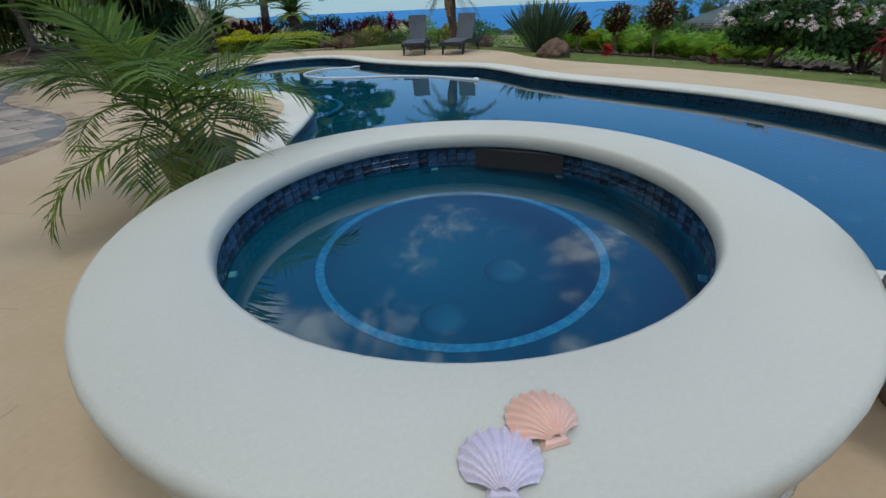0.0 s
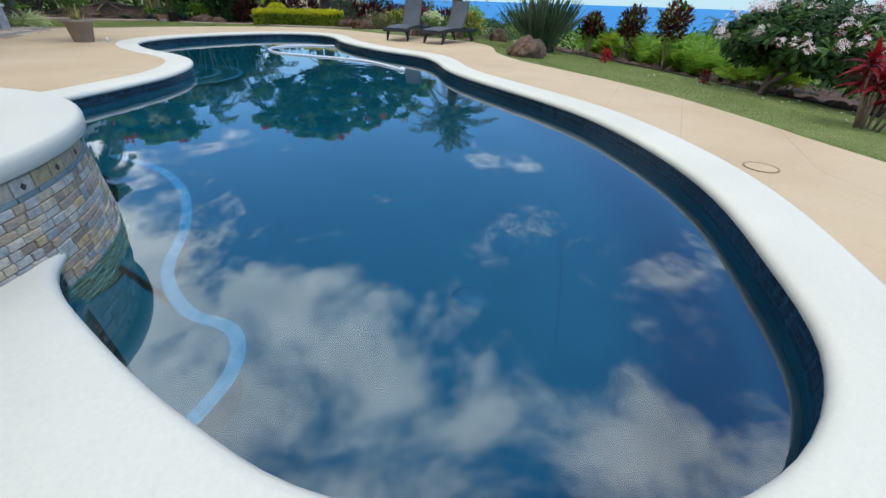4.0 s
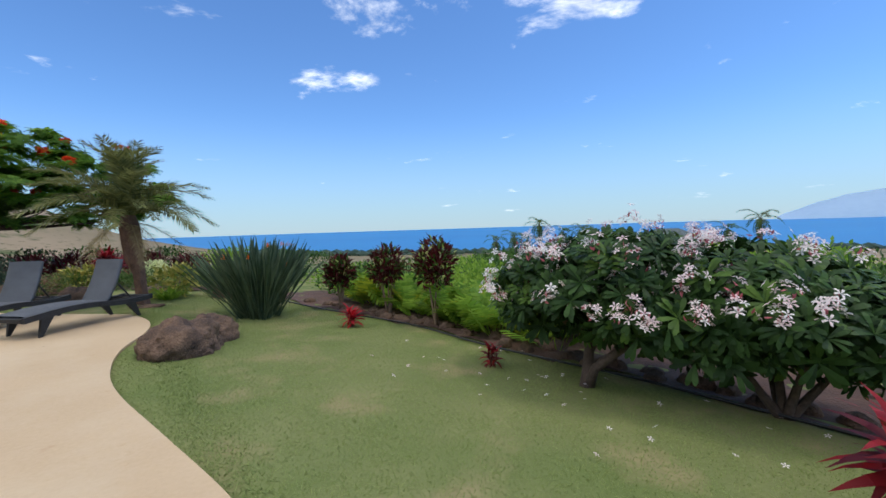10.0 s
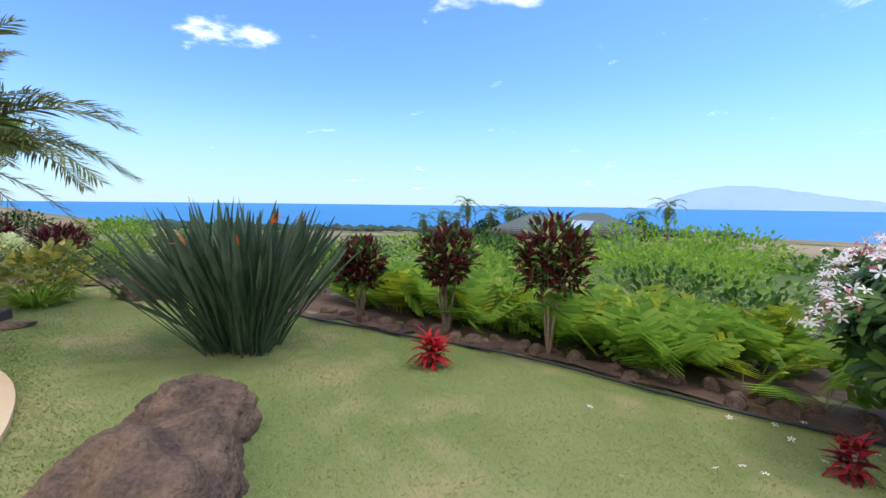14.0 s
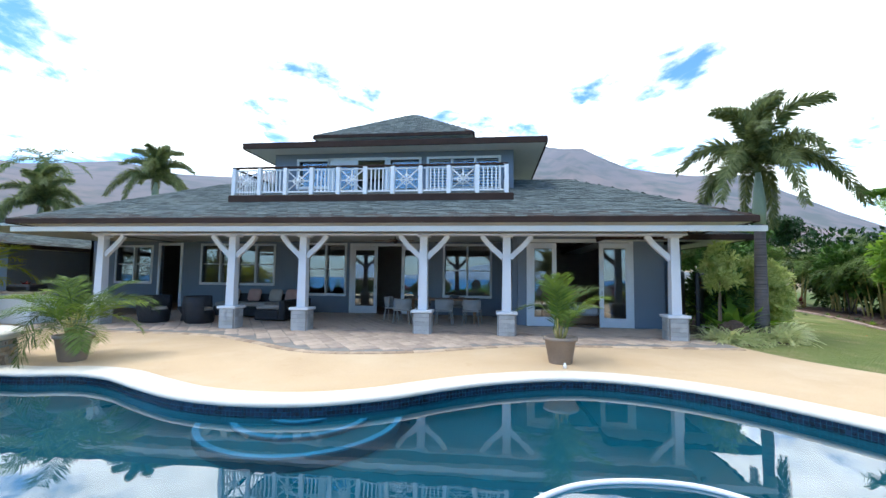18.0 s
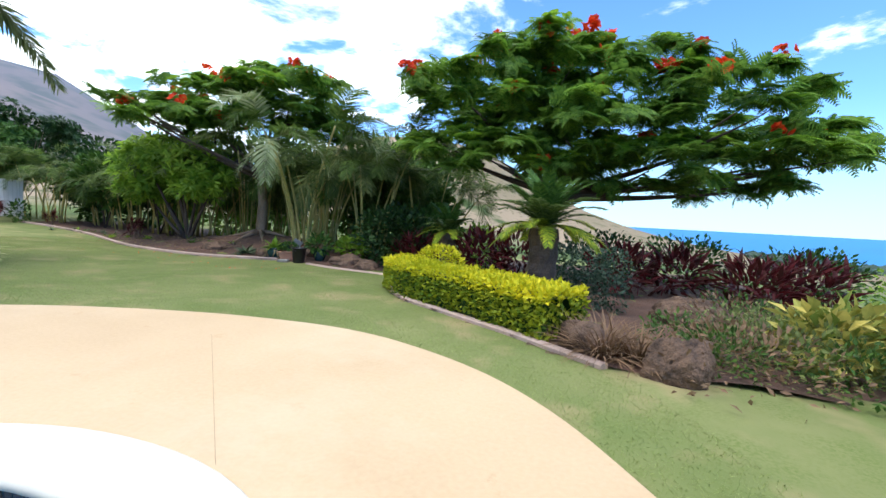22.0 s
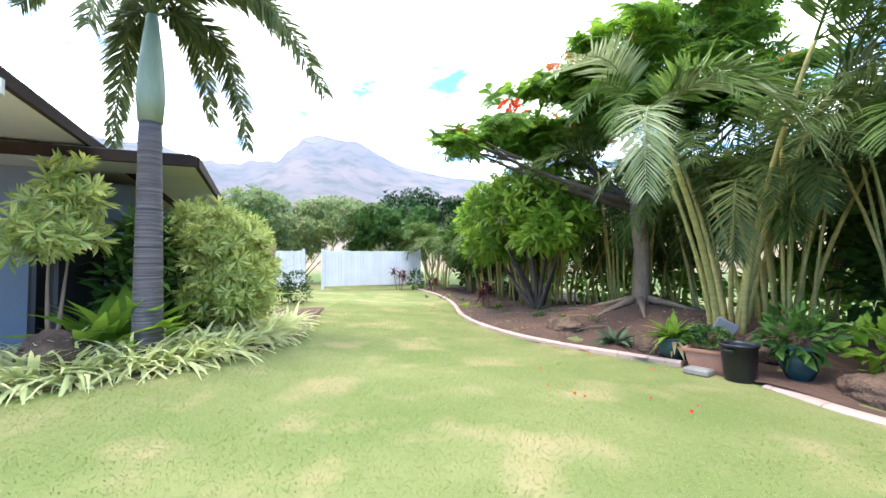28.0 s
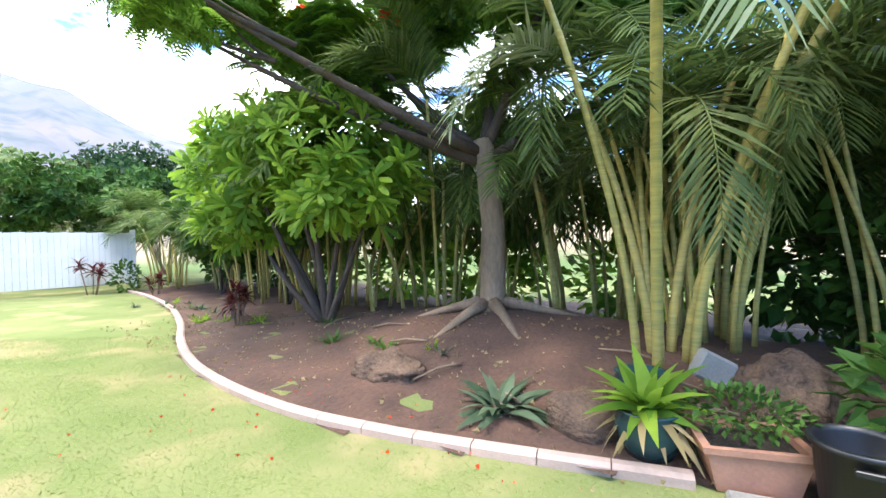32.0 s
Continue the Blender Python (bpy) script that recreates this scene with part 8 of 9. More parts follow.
def wicker_chair(x, y, rz, armchair=True):
    p = thing("wicker_armchair", "round dark wicker armchair on the patio", "chair", "wicker armchairs", pose(x, y, 0.03, 0, 0, rz))
    tv, tf = lathe([(0.36, 0.0), (0.40, 0.05), (0.42, 0.3), (0.36, 0.38), (0.0, 0.38)], 24)
    ob_of("seat_base", mesh_of("seat_base", tv, tf, M_BLACK, True), p)
    tv, tf = lathe([(0.43, 0.2), (0.47, 0.5), (0.45, 0.78), (0.41, 0.8), (0.40, 0.5), (0.38, 0.3)], 20, radians(60), radians(300), False)
    ob_of("backrest", mesh_of("backrest", tv, tf, M_BLACK, True), p, "curved woven back")
    tv, tf = lathe([(0.0, 0.46), (0.3, 0.46), (0.35, 0.42), (0.35, 0.38)], 20)
    ob_of("seat_cushion", mesh_of("seat_cushion", tv, tf, M_CUSH, True), p, "beige seat cushion")
    return p


wicker_chair(-0.75, -8.35, 90)
wicker_chair(-0.85, -6.95, 110)
tb = thing("side_table", "low round dark wicker table", "table", m=Matrix.Translation((-1.35, -7.65, 0.03)))
tv, tf = lathe([(0.25, 0.0), (0.22, 0.2), (0.34, 0.4), (0.35, 0.44), (0.0, 0.44)], 24)
ob_of("table_body", mesh_of("table_body", tv, tf, M_BLACK, True), tb)
sofa = thing("wicker_sofa", "dark wicker corner sofa with beige and pink cushions", "sofa", m=Matrix.Translation((-3.1, -6.3, 0.03)))
boxpart("base", (-0.45, -1.5, 0.04), (0.45, 1.45, 0.36), M_BLACK, sofa, "", 0.03)
boxpart("back", (-0.45, -1.5, 0.36), (-0.25, 1.45, 0.78), M_BLACK, sofa, "", 0.03)
boxpart("arm", (-0.45, 1.45, 0.04), (1.5, 1.65, 0.66), M_BLACK, sofa, "", 0.03)
boxpart("base", (0.45, 0.65, 0.04), (1.5, 1.45, 0.36), M_BLACK, sofa, "", 0.03)
for i in range(3):
    boxpart("seat_cushion", (-0.24, -1.45 + i * 0.95, 0.37), (0.45, -0.53 + i * 0.95, 0.5), M_CUSH, sofa, "beige seat cushion", 0.04)
boxpart("seat_cushion", (0.47, 0.68, 0.37), (1.48, 1.43, 0.5), M_CUSH, sofa, "beige seat cushion", 0.04)
for i, y in enumerate((-1.1, -0.3, 0.5, 1.1)):
    bm = bbox(-0.08, -0.24, -0.22, 0.08, 0.24, 0.22, 0.07)
    part("throw_pillow", bm, M_PILLOW if i % 2 else M_CUSH, sofa, "pink throw pillow" if i % 2 else "beige throw pillow", True, pose(-0.1, y, 0.74, 0, -18, 0))


def dining_chair(x, y, rz):
    p = thing("dining_chair", "grey woven dining chair with slim legs", "chair", "dining chairs", pose(x, y, 0.03, 0, 0, rz))
    boxpart("seat", (-0.24, -0.26, 0.41), (0.24, 0.26, 0.47), M_SLINGL, p, "", 0.02)
    tv, tf = lathe([(0.27, 0.47), (0.3, 0.62), (0.29, 0.78), (0.265, 0.78), (0.25, 0.5)], 14, radians(105), radians(255), False)
    ob_of("backrest", mesh_of("backrest", tv, tf, M_SLINGL, True), p, "woven wrap round back")
    for sx in (-1, 1):
        for sy in (-1, 1):
            tubepart("leg", [(sx * 0.2, sy * 0.22, 0.41), (sx * 0.25, sy * 0.26, 0.0)], [0.018, 0.013], M_SLINGL, p, "", 6)
    return p


M_SLINGL = mat("pale_grey_weave", (0.36, 0.34, 0.31), 0.8, (0.28, 0.27, 0.25), 8, 120, 0.3, 160)
tb = thing("dining_table", "long warm wooden patio dining table", "table", m=Matrix.Translation((-2.75, 0.2, 0.03)))
boxpart("tabletop", (-0.5, -1.2, 0.71), (0.5, 1.2, 0.76), M_WOOD, tb, "", 0.012)
for sx in (-1, 1):
    for sy in (-1, 1):
        boxpart("leg", (sx * 0.4 - 0.04, sy * 1.05 - 0.04, 0), (sx * 0.4 + 0.04, sy * 1.05 + 0.04, 0.71), M_WOOD, tb)
for x, y, r in ((-1.95, -0.95, 180), (-1.95, 0.35, 180), (-2.0, 1.2, 170), (-3.55, -0.6, 0), (-3.55, 0.6, 0), (-2.75, -1.45, 90)):
    dining_chair(x, y, r)
bw = thing("bowl", "grey bowl on the dining table", "bowl", m=Matrix.Translation((-2.7, 0.6, 0.79)))
tv, tf = lathe([(0.0, 0.0), (0.08, 0.0), (0.17, 0.09), (0.16, 0.09), (0.07, 0.015), (0.0, 0.015)], 20)
ob_of("bowl_body", mesh_of("bowl_body", tv, tf, M_SLING, True), bw)
fan = thing("ceiling_fan", "dark ceiling fan under the lanai roof", "fan", m=Matrix.Translation((-2.2, -1.3, 2.86)))
tubepart("rod", [(0, 0, 0), (0, 0, -0.2)], 0.02, M_FASCIA, fan)
tubepart("motor", [(0, 0, -0.18), (0, 0, -0.22), (0, 0, -0.32)], [0.06, 0.11, 0.05], M_FASCIA, fan, "", 14)
for i in range(5):
    part("blade", bbox(0.12, -0.06, -0.245, 0.68, 0.06, -0.235, 0.004), M_WOOD, fan, "", False, Matrix.Rotation(i * 2 * math.pi / 5, 4, "Z"))
# bedroom seen through the open doors
bed = thing("bed", "bed with a white bedspread in the dark bedroom", "bed", m=Matrix.Translation((-4.3, 4.5, 0.02)))
boxpart("mattress", (-1.0, -0.8, 0.25), (1.0, 0.8, 0.6), M_WHITE, bed, "white bedspread", 0.08)
boxpart("bed_base", (-1.0, -0.8, 0.0), (1.0, 0.8, 0.25), M_WOOD, bed)
boxpart("headboard", (-1.1, -0.85, 0.0), (-1.0, 0.85, 1.2), M_WOOD, bed)
# covered grill and screens at the corner of the house
for i, (x, y, w, h) in enumerate(((-2.0, 7.25, 0.3, 1.75), (-1.65, 7.62, 0.32, 1.7))):
    g = thing("folded_screen", "tall black fabric cover standing against the house", "cover", "black covers", pose(x, y, 0.0, 0, 0, 55))
    part("cover", bbox(-0.06, -w, 0.03, 0.06, w, h, 0.03), M_PLASTIC, g)
    if i:
        boxpart("red_strip", (0.061, -w, h - 0.3), (0.066, w, h - 0.27), L_RED, g, "thin red stripe")
        boxpart("emblem", (0.061, -0.1, 0.16), (0.066, 0.1, 0.24), M_WHITE, g, "pale printed emblem")
sp_l = thing("eave_light", "small brass double spot light under the eave", "light", m=Matrix.Translation((0.35, 6.55, 2.72)))
for s in (-1, 1):
    tubepart("lamp_head", [(0, s * 0.05, 0.03), (0.06, s * 0.12, -0.06)], [0.03, 0.05], M_WOOD, sp_l, "", 10)

# ---- kitchen corner and plants at the far left of the house ----
ct = thing("outdoor_counter", "white plastered outdoor kitchen counter with a black grill", "counter", m=Matrix.Translation((0.1, -11.9, 0)))
boxpart("cabinet", (-0.4, -0.8, 0), (0.35, 0.75, 0.86), M_WHITE, ct, "", 0.02)
boxpart("worktop", (-0.45, -0.85, 0.86), (0.4, 0.8, 0.92), M_FLAG, ct, "stone worktop", 0.01)
boxpart("grill", (-0.3, -0.2, 0.92), (0.3, 0.55, 1.12), M_PLASTIC, ct, "black grill", 0.05)
ti_plant(-0.3, -12.3, 1.35, 3, L_RED, 33, "red bromeliad like plant behind the counter", 0.4, 0.2)
for i, (x, y, h) in enumerate(((2.3, -13.2, 1.5), (1.0, -14.0, 1.7), (3.2, -14.6, 1.5))):
    areca_clump(x, y, 12, h, 0.45, 40 + i, 5, F_GOLD)
boulder(1.6, -12.2, 0.3, 0.3, 0.55, 41, "tall brown stone pillar beside the counter")
foxtail(1.3, -14.3, 4.9, 0.9, 0.2, 5, 13, 0.18)
foxtail(-9.0, -15.8, 5.4, 0.9, 0.0, 6, 12, 0.18)
foxtail(-6.5, -19.5, 3.8, 0.8, 0.0, 7, 11, 0.17)
cp_ = thing("coconut_palm", "slender coconut palm behind the house", "palm tree", m=on_ground(-10.7, -24.5))
tubepart("trunk", [(0, 0, -0.2), (0.2, 0, 3.5), (0.1, 0.1, 8.0)], [0.22, 0.16, 0.12], M_PTRUNK, cp_, "", 10)
crown_of(cp_, F_COCO, 16, (0.1, 0.1, 8.0), 5, 110, 9)
for i, (x, y, r, zc_, m_) in enumerate([(-3, -22, 3.0, 2.2, L_DARK), (3, -20, 2.5, 1.8, L_DARK), (-9, -24, 3.0, 2.4, L_MID), (8, -20, 2.5, 1.6, L_MID), (-14, -20, 3, 2.5, L_MID)]):
    shrub("tree", x, y, [((0, 0, zc_), (r, r, r * 0.6)), ((r * 0.4, r * 0.3, zc_ - 0.4), (r * 0.7, r * 0.7, r * 0.5))], 2200, t_leaf(0.28, 0.12), 0.2, m_, "dense leafy tree beside the house", "tree", "trees beside the house", [(0.6, 0, zc_), (-0.5, 0.3, zc_)], M_DBARK)
gw = thing("guest_wing", "low blue grey wing with a shingle roof", "house", m=Matrix.Translation((-6.0, -21.0, 0)))
part("wall", bbox(-3, -4, 0, 3, 4.5, 2.4), M_SIDING, gw)
hip_roof("roof", -4, -5, 4.0, 5.4, 2.5, (0, -1.0, 1.5, 4.0), gw)
eaves(-4, -5, 4.0, 5.4, 2.52, gw, 0.16, 0.9)
boxpart("window", (3.0, 1.0, 0.9), (3.03, 3.6, 2.0), M_GLASS, gw)
for y in (1.0, 2.3, 3.6):
    boxpart("window_frame", (2.98, y - 0.05, 0.85), (3.06, y + 0.05, 2.05), M_WHITE, gw)
# planting that closes the side behind the start of the walk
for i in range(9):
    a = radians(150 + i * 22)
    x, y = 8 + 15 * math.sin(a), -4 + 14.5 * math.cos(a)
    if y < -12 and x > 2:
        shrub("screen_tree", x, y, [((0, 0, 1.2), (1.8, 1.8, 1.4))], 1100, t_leaf(0.28, 0.12), 0.18, L_DARK, "dense dark green screening tree", "tree", "screening trees")

# ---- pots and bin at the soil bed ----
bn = thing("garden_bin", "black plastic garden bin with handles", "bin", m=on_ground(2.42, 14.78, 0, 0.76))
tv, tf = lathe([(0.0, 0.0), (0.19, 0.0), (0.2, 0.02), (0.235, 0.5), (0.255, 0.5), (0.258, 0.535), (0.235, 0.54), (0.225, 0.5), (0.19, 0.03), (0.0, 0.03)], 36)
ob_of("bin_body", mesh_of("bin_body", tv, tf, M_PLASTIC, True), bn)
for s in (-1, 1):
    boxpart("handle", (-0.07, s * 0.25 - 0.02, 0.42), (0.07, s * 0.25 + 0.02, 0.46), M_PLASTIC, bn)


def pot_round(x, y, r, h, material, label, m_=None):
    p = thing("plant_pot", label, "plant pot", "plant pots", on_ground(x, y, 0, 1, 0.0))
    tv, tf = lathe([(0.0, 0.0), (r * 0.6, 0.0), (r * 0.95, h * 0.45), (r, h * 0.7), (r * 0.85, h * 0.93), (r * 0.95, h), (r * 0.82, h), (r * 0.75, h * 0.9), (0.0, h * 0.88)], 28)
    ob_of("pot", mesh_of("pot", tv, tf, material, True), p)
    return p


pot_round(1.5, 14.9, 0.2, 0.3, M_GREENPOT, "round glazed dark green plant pot")
blade_clump("yucca", 1.5, 14.9, 42, 0.4, L_BRIGHT, "spiky bright green plant in a green pot", "plant", w=0.05, spread=0.05, lean=(5, 85), bend=0.5, seed=70, dz=0.28)
blade_clump("yucca_skirt", 1.5, 14.9, 30, 0.36, L_DRY, "dry hanging leaves under the spiky plant", "plant", w=0.03, spread=0.08, lean=(80, 130), bend=0.4, seed=71, dz=0.28)
pot_round(1.35, 15.45, 0.2, 0.26, M_GREENPOT, "glazed blue green plant pot")
pot_round(2.75, 15.25, 0.18, 0.34, M_GREENPOT, "tall glazed dark blue plant pot")
shrub("pot_plant", 2.75, 15.25, [((0, 0, 0.5), (0.3, 0.3, 0.25))], 160, t_leaf(0.25, 0.15), 0.17, L_MID, "leafy green pot plant", "plant", "pot plants")
pt = thing("planter_box", "square terracotta planter with a rolled rim", "planter", m=on_ground(1.98, 14.93, 0.35, 0.86))
v = []
for z, w in ((0.0, 0.17), (0.02, 0.175), (0.24, 0.215), (0.25, 0.235), (0.29, 0.24), (0.29, 0.2), (0.24, 0.195)):
    v += [(-w * 1.25, -w, z), (w * 1.25, -w, z), (w * 1.25, w, z), (-w * 1.25, w, z)]
f = [(3, 2, 1, 0), (24, 25, 26, 27)] + [(i * 4 + q, i * 4 + (q + 1) % 4, i * 4 + 4 + (q + 1) % 4, i * 4 + 4 + q) for i in range(6) for q in range(4)]
ob_of("box", mesh_of("box", v[:16], [(3, 2, 1, 0)] + [q for q in f[2:] if max(q) < 16], M_TERRA), pt)
ob_of("rim", mesh_of("rim", v[12:], [tuple(e - 12 for e in q) for q in f[2:] if min(q) >= 12], M_TERRA), pt, "rolled terracotta rim")
ob_of("soil", mesh_of("soil", [(a, b, 0.25) for a, b, c in v[24:28]], [(0, 1, 2, 3)], M_POTSOIL), pt)
shrub("herb", 1.98, 14.93, [((0, 0, 0.38), (0.28, 0.22, 0.12))], 420, t_leaf(0.3, 0.1), 0.05, L_MID, "small leaved green herb in the planter", "plant", dz=0.0)
tagged(part("stone_block", bbox(-0.13, -0.05, 0.0, 0.13, 0.05, 0.2, 0.02), M_MORTAR, None, "", False, on_ground(1.75, 15.5, 0.6, 1, 0.25) @ Matrix.Rotation(0.5, 4, "Y")), "grey concrete block leaning among the canes", "block")
tagged(part("stone_block", bbox(-0.14, -0.1, 0.0, 0.14, 0.1, 0.07, 0.015), M_MORTAR, None, "", False, on_ground(2.05, 14.62, 0.2)), "pale flat stone in front of the planter", "stone")
shrub("bush", 4.6, 16.2, [((0, 0, 0.8), (1.2, 1.0, 0.9))], 1500, t_leaf(0.3, 0.12), 0.15, L_DARK, "dark glossy bush beside the canes", "shrub")
shrub("bush", 3.4, 15.9, [((0, 0, 0.35), (0.5, 0.4, 0.35))], 300, t_leaf(0.3, 0.12), 0.16, L_BRIGHT, "light green leafy plant behind the pots", "shrub")

# ---- far slope: roofs, palms, dark trees, coast scrub ----


def far_house(x, y, w, d, h, label):
    z = gz(x, y)
    p = thing("far_house", label, "house", "houses down the slope", Matrix.Translation((x, y, z)))
    part("wall", bbox(-w, -d, -2, w, d, h), M_SIDING, p)
    for yy in (-d * 0.5, 0.0, d * 0.5):
        part("window", bbox(-w - 0.03, yy - 0.6, h - 1.8, -w, yy + 0.6, h - 0.7), M_GLASS, p)
    hip_roof("roof", -w - 0.8, -d - 0.8, w + 0.8, d + 0.8, h, (0, -d * 0.3, d * 0.3, h + w * 0.55), p, 0.4)
    return p


far_house(60, 21.5, 4.0, 4.2, 1.2, "house with a grey green roof down the slope")
H2 = far_house(61, 15.2, 4.0, 4.0, 1.5, "house with a grey green roof and solar panels")
v = [(-4.3, -1.0, 1.85), (-4.3, 1.6, 1.85), (-2.3, 1.6, 2.9), (-2.3, -1.0, 2.9)]
ob_of("solar_panel", mesh_of("solar_panel", v, [(0, 1, 2, 3)], M_SOLAR), H2, "pale blue solar panel")
for i, (x, y, top) in enumerate([(57, 34, 0.8), (60, 32.0, 2.4), (55, 30, 0.5), (63, 27, 1.5), (60, 24.5, 1.2), (72, 9.5, 2.4), (71, 12.5, 1.2), (56, 36.5, 0.3), (62, 29.5, 1.3)]):
    z0 = gz(x, y)
    p = thing("coconut_palm", "distant palm on the slope", "palm tree", "distant palms", Matrix.Translation((x, y, z0)))
    tubepart("trunk", [(0, 0, -0.5), (0.1, 0, (top - z0) * 0.6), (0.2, 0.1, top - z0 - 1)], [0.2, 0.15, 0.12], M_PTRUNK, p, "", 7)
    crown_of(p, F_COCO, 13, (0.2, 0.1, top - z0 - 1), 0, 105, i)
for i, (x, y, r, top, m_) in enumerate([(66, 25.5, 3.2, 0.3, L_DARK), (70, 19, 3.6, -0.2, L_DARK), (64, 31, 2.5, -1.0, L_DARK), (75, 14, 3.0, -0.8, L_DARK), (46, 16, 4, -2.2, L_BRIGHT), (44, 9, 4.5, -1.9, L_BRIGHT), (40, 24, 3.5, -3.0, L_BRIGHT), (48, 26, 4, -3.0, L_MID), (40, 2, 4.5, -1.2, L_BRIGHT), (42, -6, 5, -1.0, L_MID), (36, 17, 3.0, -2.6, L_MID), (47, 1, 4, -0.2, L_BRIGHT)]):
    z0 = gz(x, y)
    shrub("distant_tree", x, y, [((0, 0, top - z0 - r * 0.5), (r, r, r * 0.55)), ((r * 0.5, r * 0.4, top - z0 - r * 0.8), (r * 0.7, r * 0.7, r * 0.5)), ((-r * 0.3, -r * 0.6, top - z0 - r * 0.8), (r * 0.7, r * 0.7, r * 0.5)), ((0, 0, max(0.5, (top - z0) * 0.4)), (r * 0.9, r * 0.9, max(0.6, (top - z0) * 0.4)))], 2600, t_leaf(0.3, 0.12), 0.34, m_,
          "rounded tree on the slope towards the sea", "tree", "slope trees", [(0.5, 0, (top - z0) * 0.6), (-0.5, 0.3, (top - z0) * 0.6)], M_DBARK)
sc_p = []
for i in range(2600):
    d = 85 + 330 * rng.random() ** 1.2
    a = radians(rng.uniform(-88, -16))
    x, y = 12 - math.sin(a) * d, 2 + math.cos(a) * d
    sc_p.append((x, y, float(ground_z(x, y)), 0.5 + 1.5 * rng.random() ** 2))
sv_ = np.array(sc_p)
bl_v, bl_f = [], []
bm = bmesh.new()
bmesh.ops.create_icosphere(bm, subdivisions=1, radius=1.0)
tmpl_v = [tuple(v_.co * (1 + 0.35 * noise.noise(v_.co * 2.3))) for v_ in bm.verts]
tmpl_f = [tuple(q.index for q in f_.verts) for f_ in bm.faces]
bm.free()
ms = np.zeros((len(sv_), 4, 4))
ms[:, 0, 0] = ms[:, 1, 1] = sv_[:, 3] * 1.4
ms[:, 2, 2] = sv_[:, 3] * 0.8
ms[:, :3, 3] = sv_[:, :3]
ms[:, 3, 3] = 1
v, f = scatter(tmpl_v, tmpl_f, ms)
tagged(ob_of("coastal_scrub", mesh_of("coastal_scrub", v, f, L_HEDGED)), "far scattered scrub on the dry coastal slope", "scrub", kind="stuff")

# ---- flagstones of the lanai floor ----
PATIO = [(1.1, -11.2), (1.1, -8.3), (1.16, -5.3), (1.9, -3.6), (2.75, -2.2), (2.95, -1.2), (2.6, 0.2), (1.8, 1.6), (1.35, 2.8), (1.2, 4.4), (1.0, 7.2)]
patio_edge = np.vstack([spline(PATIO, 5, False), [(BX, 7.2), (BX, 2.6), (WX, 2.6), (WX, -11.2)]])
bed_p = flat_fill("floor_patio", [patio_edge], 0.016, 0.02, M_MORTAR)
structure(bed_p, "lanai floor of irregular tan and grey flagstones", "floor")
random.seed(21)
STONES = {}
FLAG_TURN = radians(33)
FC, FS = math.cos(FLAG_TURN), math.sin(FLAG_TURN)
y = -13.0
made = 0
rest_v, rest_f = [], []
while y < 9.0:
    h = random.choice((0.22, 0.3, 0.38))
    x = -14.0 - random.uniform(0, 0.3)
    while x < 10.0:
        w = random.choice((0.26, 0.36, 0.46, 0.56))
        c4 = [(a_ * FC - b_ * FS, a_ * FS + b_ * FC) for a_, b_ in ((x + 0.01, y + 0.01), (x + w - 0.01, y + 0.01), (x + w - 0.01, y + h - 0.01), (x + 0.01, y + h - 0.01))]
        cx, cy = sum(q[0] for q in c4) / 4, sum(q[1] for q in c4) / 4
        if WX < cx < 3.2 and all(inside([q[0] for q in c4], [q[1] for q in c4], patio_edge)):
            key = (w, h, random.randrange(3))
            near = cx > -0.4 and made < 300
            if key not in STONES:
                bm = bmesh.new()
                j_ = [(-w / 2, -h / 2), (0.05 * w, -h / 2), (w / 2, -h / 2), (w / 2, 0.1 * h), (w / 2, h / 2), (-0.1 * w, h / 2), (-w / 2, h / 2)]
                lo = [bm.verts.new((a * 0.97 + random.uniform(-0.022, 0.022), b * 0.96 + random.uniform(-0.02, 0.02), 0.0)) for a, b in j_]
                hi = [bm.verts.new((q.co.x * 0.975, q.co.y * 0.975, 0.013)) for q in lo]
                bm.faces.new(hi)
                for i in range(7):
                    bm.faces.new((lo[i], lo[(i + 1) % 7], hi[(i + 1) % 7], hi[i]))
                me = bpy.data.meshes.new("flagstone")
                bm.to_mesh(me)
                bm.free()
                me.materials.append(M_FLAG)
                STONES[key] = me
            if near:
                ob_of("flagstone", STONES[key], bed_p, "", Matrix.Translation((cx, cy, 0.016)) @ Matrix.Rotation(FLAG_TURN, 4, "Z"))
                made += 1
            else:
                me = STONES[key]
                o = len(rest_v)
                rest_v += [(q.co.x * FC - q.co.y * FS + cx, q.co.x * FS + q.co.y * FC + cy, q.co.z + 0.016) for q in me.vertices]
                rest_f += [tuple(o + e for e in q.vertices) for q in me.polygons]
        x += w
    y += h
tagged(ob_of("flagstones", mesh_of("flagstones", rest_v, rest_f, M_FLAG), bed_p), kind="stuff")
border = offset_loop(spline(PATIO, 5, False), 0.12, False)
for i in range(len(border) - 1):
    a, b = Vector((*border[i], 0.0)), Vector((*border[i + 1], 0.0))
    n_ = max(1, int((b - a).length / 0.22))
    for q in range(n_):
        c, d = a.lerp(b, q / n_), a.lerp(b, (q + 0.96) / n_)
        s = (d - c).normalized().cross(Vector((0, 0, 1))) * 0.1
        up = Vector((0, 0, 0.02))
        vv = [c - s, d - s, d + s, c + s, c - s * 0.9 + up, d - s * 0.9 + up, d + s * 0.9 + up, c + s * 0.9 + up]
        ob_of("border_stone", mesh_of("border_stone", vv, [(4, 5, 6, 7), (0, 1, 5, 4), (1, 2, 6, 5), (2, 3, 7, 6), (3, 0, 4, 7)], M_STONE), bed_p)

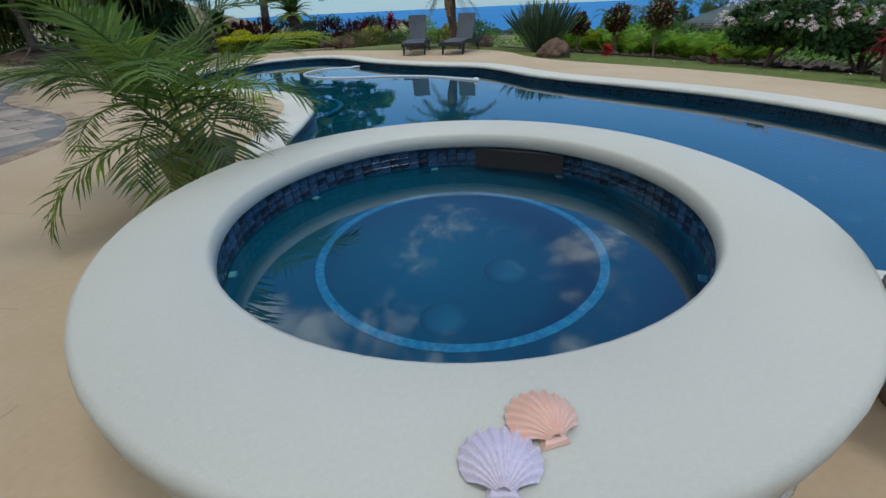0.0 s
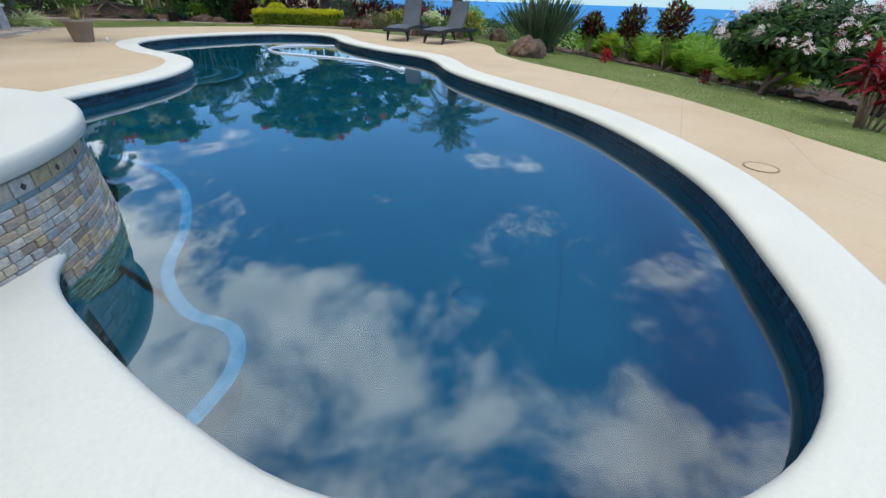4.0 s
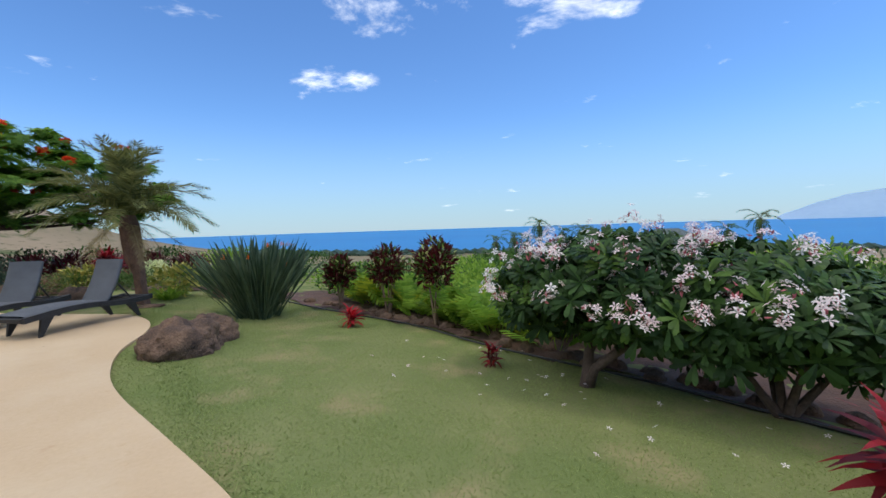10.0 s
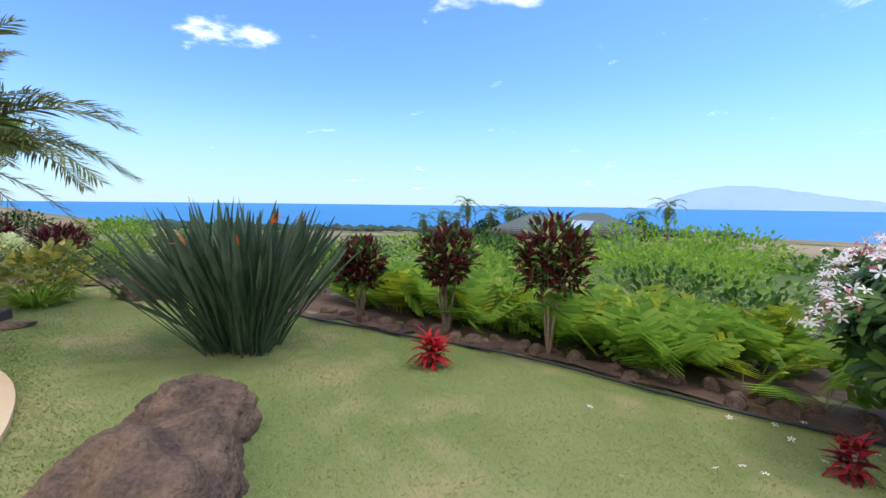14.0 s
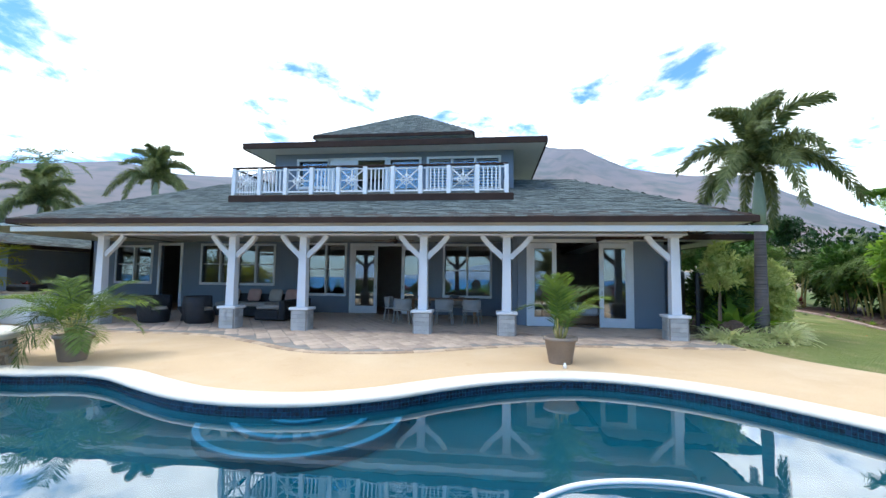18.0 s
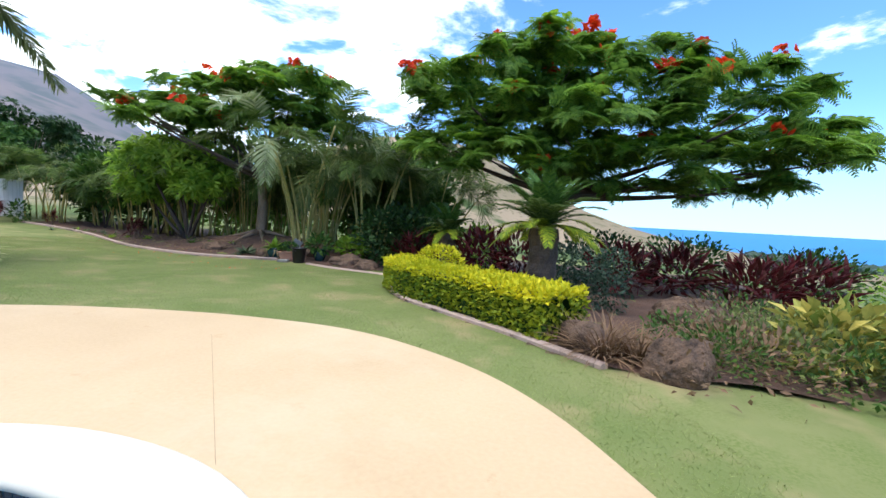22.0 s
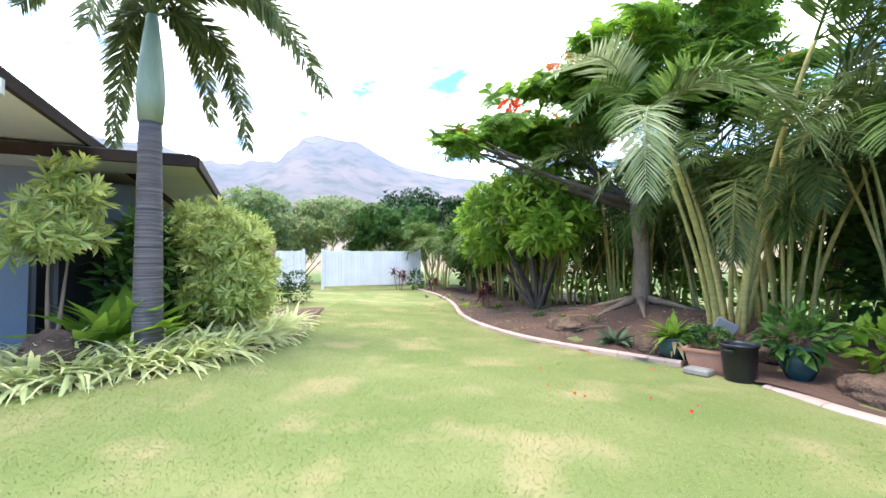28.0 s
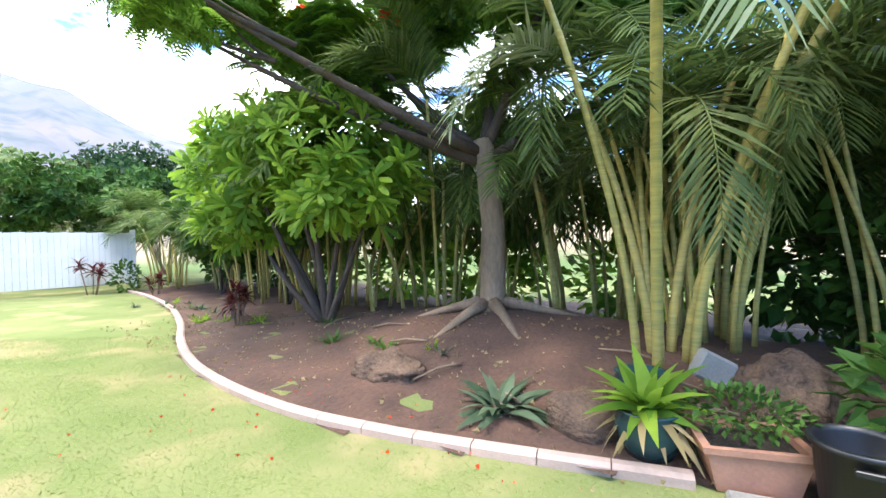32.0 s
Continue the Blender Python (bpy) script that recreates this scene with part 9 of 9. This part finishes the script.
# ---- waterline mosaic of the pool, joined; grass ----
per_l = np.r_[0, np.cumsum(np.linalg.norm(np.diff(np.vstack([pool, pool[:1]]), axis=0), axis=1))]
loop = np.vstack([pool, pool[:1]])
ss = np.arange(0, per_l[-1], 0.052)
tx, ty = np.interp(ss, per_l, loop[:, 0]), np.interp(ss, per_l, loop[:, 1])
tdx, tdy = np.gradient(tx), np.gradient(ty)
mm = []
for r in range(4):
    m = np.zeros((len(ss), 4, 4))
    ln = np.hypot(tdx, tdy)
    m[:, 0, 0], m[:, 1, 0] = tdx / ln, tdy / ln
    m[:, 0, 1], m[:, 1, 1] = -tdy / ln, tdx / ln
    m[:, 2, 2] = 1
    m[:, 0, 3], m[:, 1, 3], m[:, 2, 3] = tx + tdy / ln * 0.022, ty - tdx / ln * 0.022, -0.088 - r * 0.05
    m[:, 3, 3] = 1
    mm.append(m)
v, f = scatter([(-0.0235, 0, -0.0225), (0.0235, 0, -0.0225), (0.0235, 0, 0.0225), (-0.0235, 0, 0.0225)], [(3, 2, 1, 0)], np.concatenate(mm))
M_TILEI = mat("blue_mosaic_band", (0.014, 0.035, 0.07), 0.25, (0.003, 0.006, 0.012), 30, 60, island=0.5)
tagged(ob_of("mosaic_band", mesh_of("mosaic_band", v, f, M_TILEI), pool_ob, "waterline band of small blue and black tiles"), kind="stuff")


def grass(name, poly, n, h, seed):
    r = np.random.default_rng(seed)
    poly = np.array(poly)
    x = poly[:, 0].min() + np.ptp(poly[:, 0]) * r.random(n)
    y = poly[:, 1].min() + np.ptp(poly[:, 1]) * r.random(n)
    ok = inside(x, y, poly) & ~inside(x, y, deck_edge)
    x, y = x[ok], y[ok]
    n = len(x)
    z = ground_z(x, y)
    a = r.random(n) * 6.28
    hh = h * (0.5 + 0.8 * r.random(n))
    w = 0.0025 + 0.0025 * r.random(n)
    lx, ly = r.normal(size=n) * 1.5 * hh, r.normal(size=n) * 1.5 * hh
    v = np.empty((n, 3, 3))
    v[:, 0] = np.stack([x - np.cos(a) * w, y - np.sin(a) * w, z - 0.005], 1)
    v[:, 1] = np.stack([x + np.cos(a) * w, y + np.sin(a) * w, z - 0.005], 1)
    v[:, 2] = np.stack([x + lx, y + ly, z + hh], 1)
    f = np.arange(n * 3).reshape(-1, 3)
    ob = ob_of(name, mesh_of(name, v.reshape(-1, 3), f, L_GRASS))
    return tagged(ob, "short mown grass blades of the lawn", "grass", kind="stuff")


grass("grass", [(12.6, -9), (17.4, -9), (17.3, -2), (17.0, 1), (16.3, 4), (15.6, 8), (12.6, 6.5)], 330000, 0.014, 1)
grass("grass", np.vstack([[(0.5, 7.4), (4, 8.4), (8, 9.0), (10.6, 6.5), (11.8, 6.0), (10.2, 9.2)], edge_h[::-1][6:], [(5.6, 14.2), (2.7, 14.6)], edge_a[:40], [(-8, 12), (-6.4, 11.5)], edge_l[::-1]]), 420000, 0.014, 2)
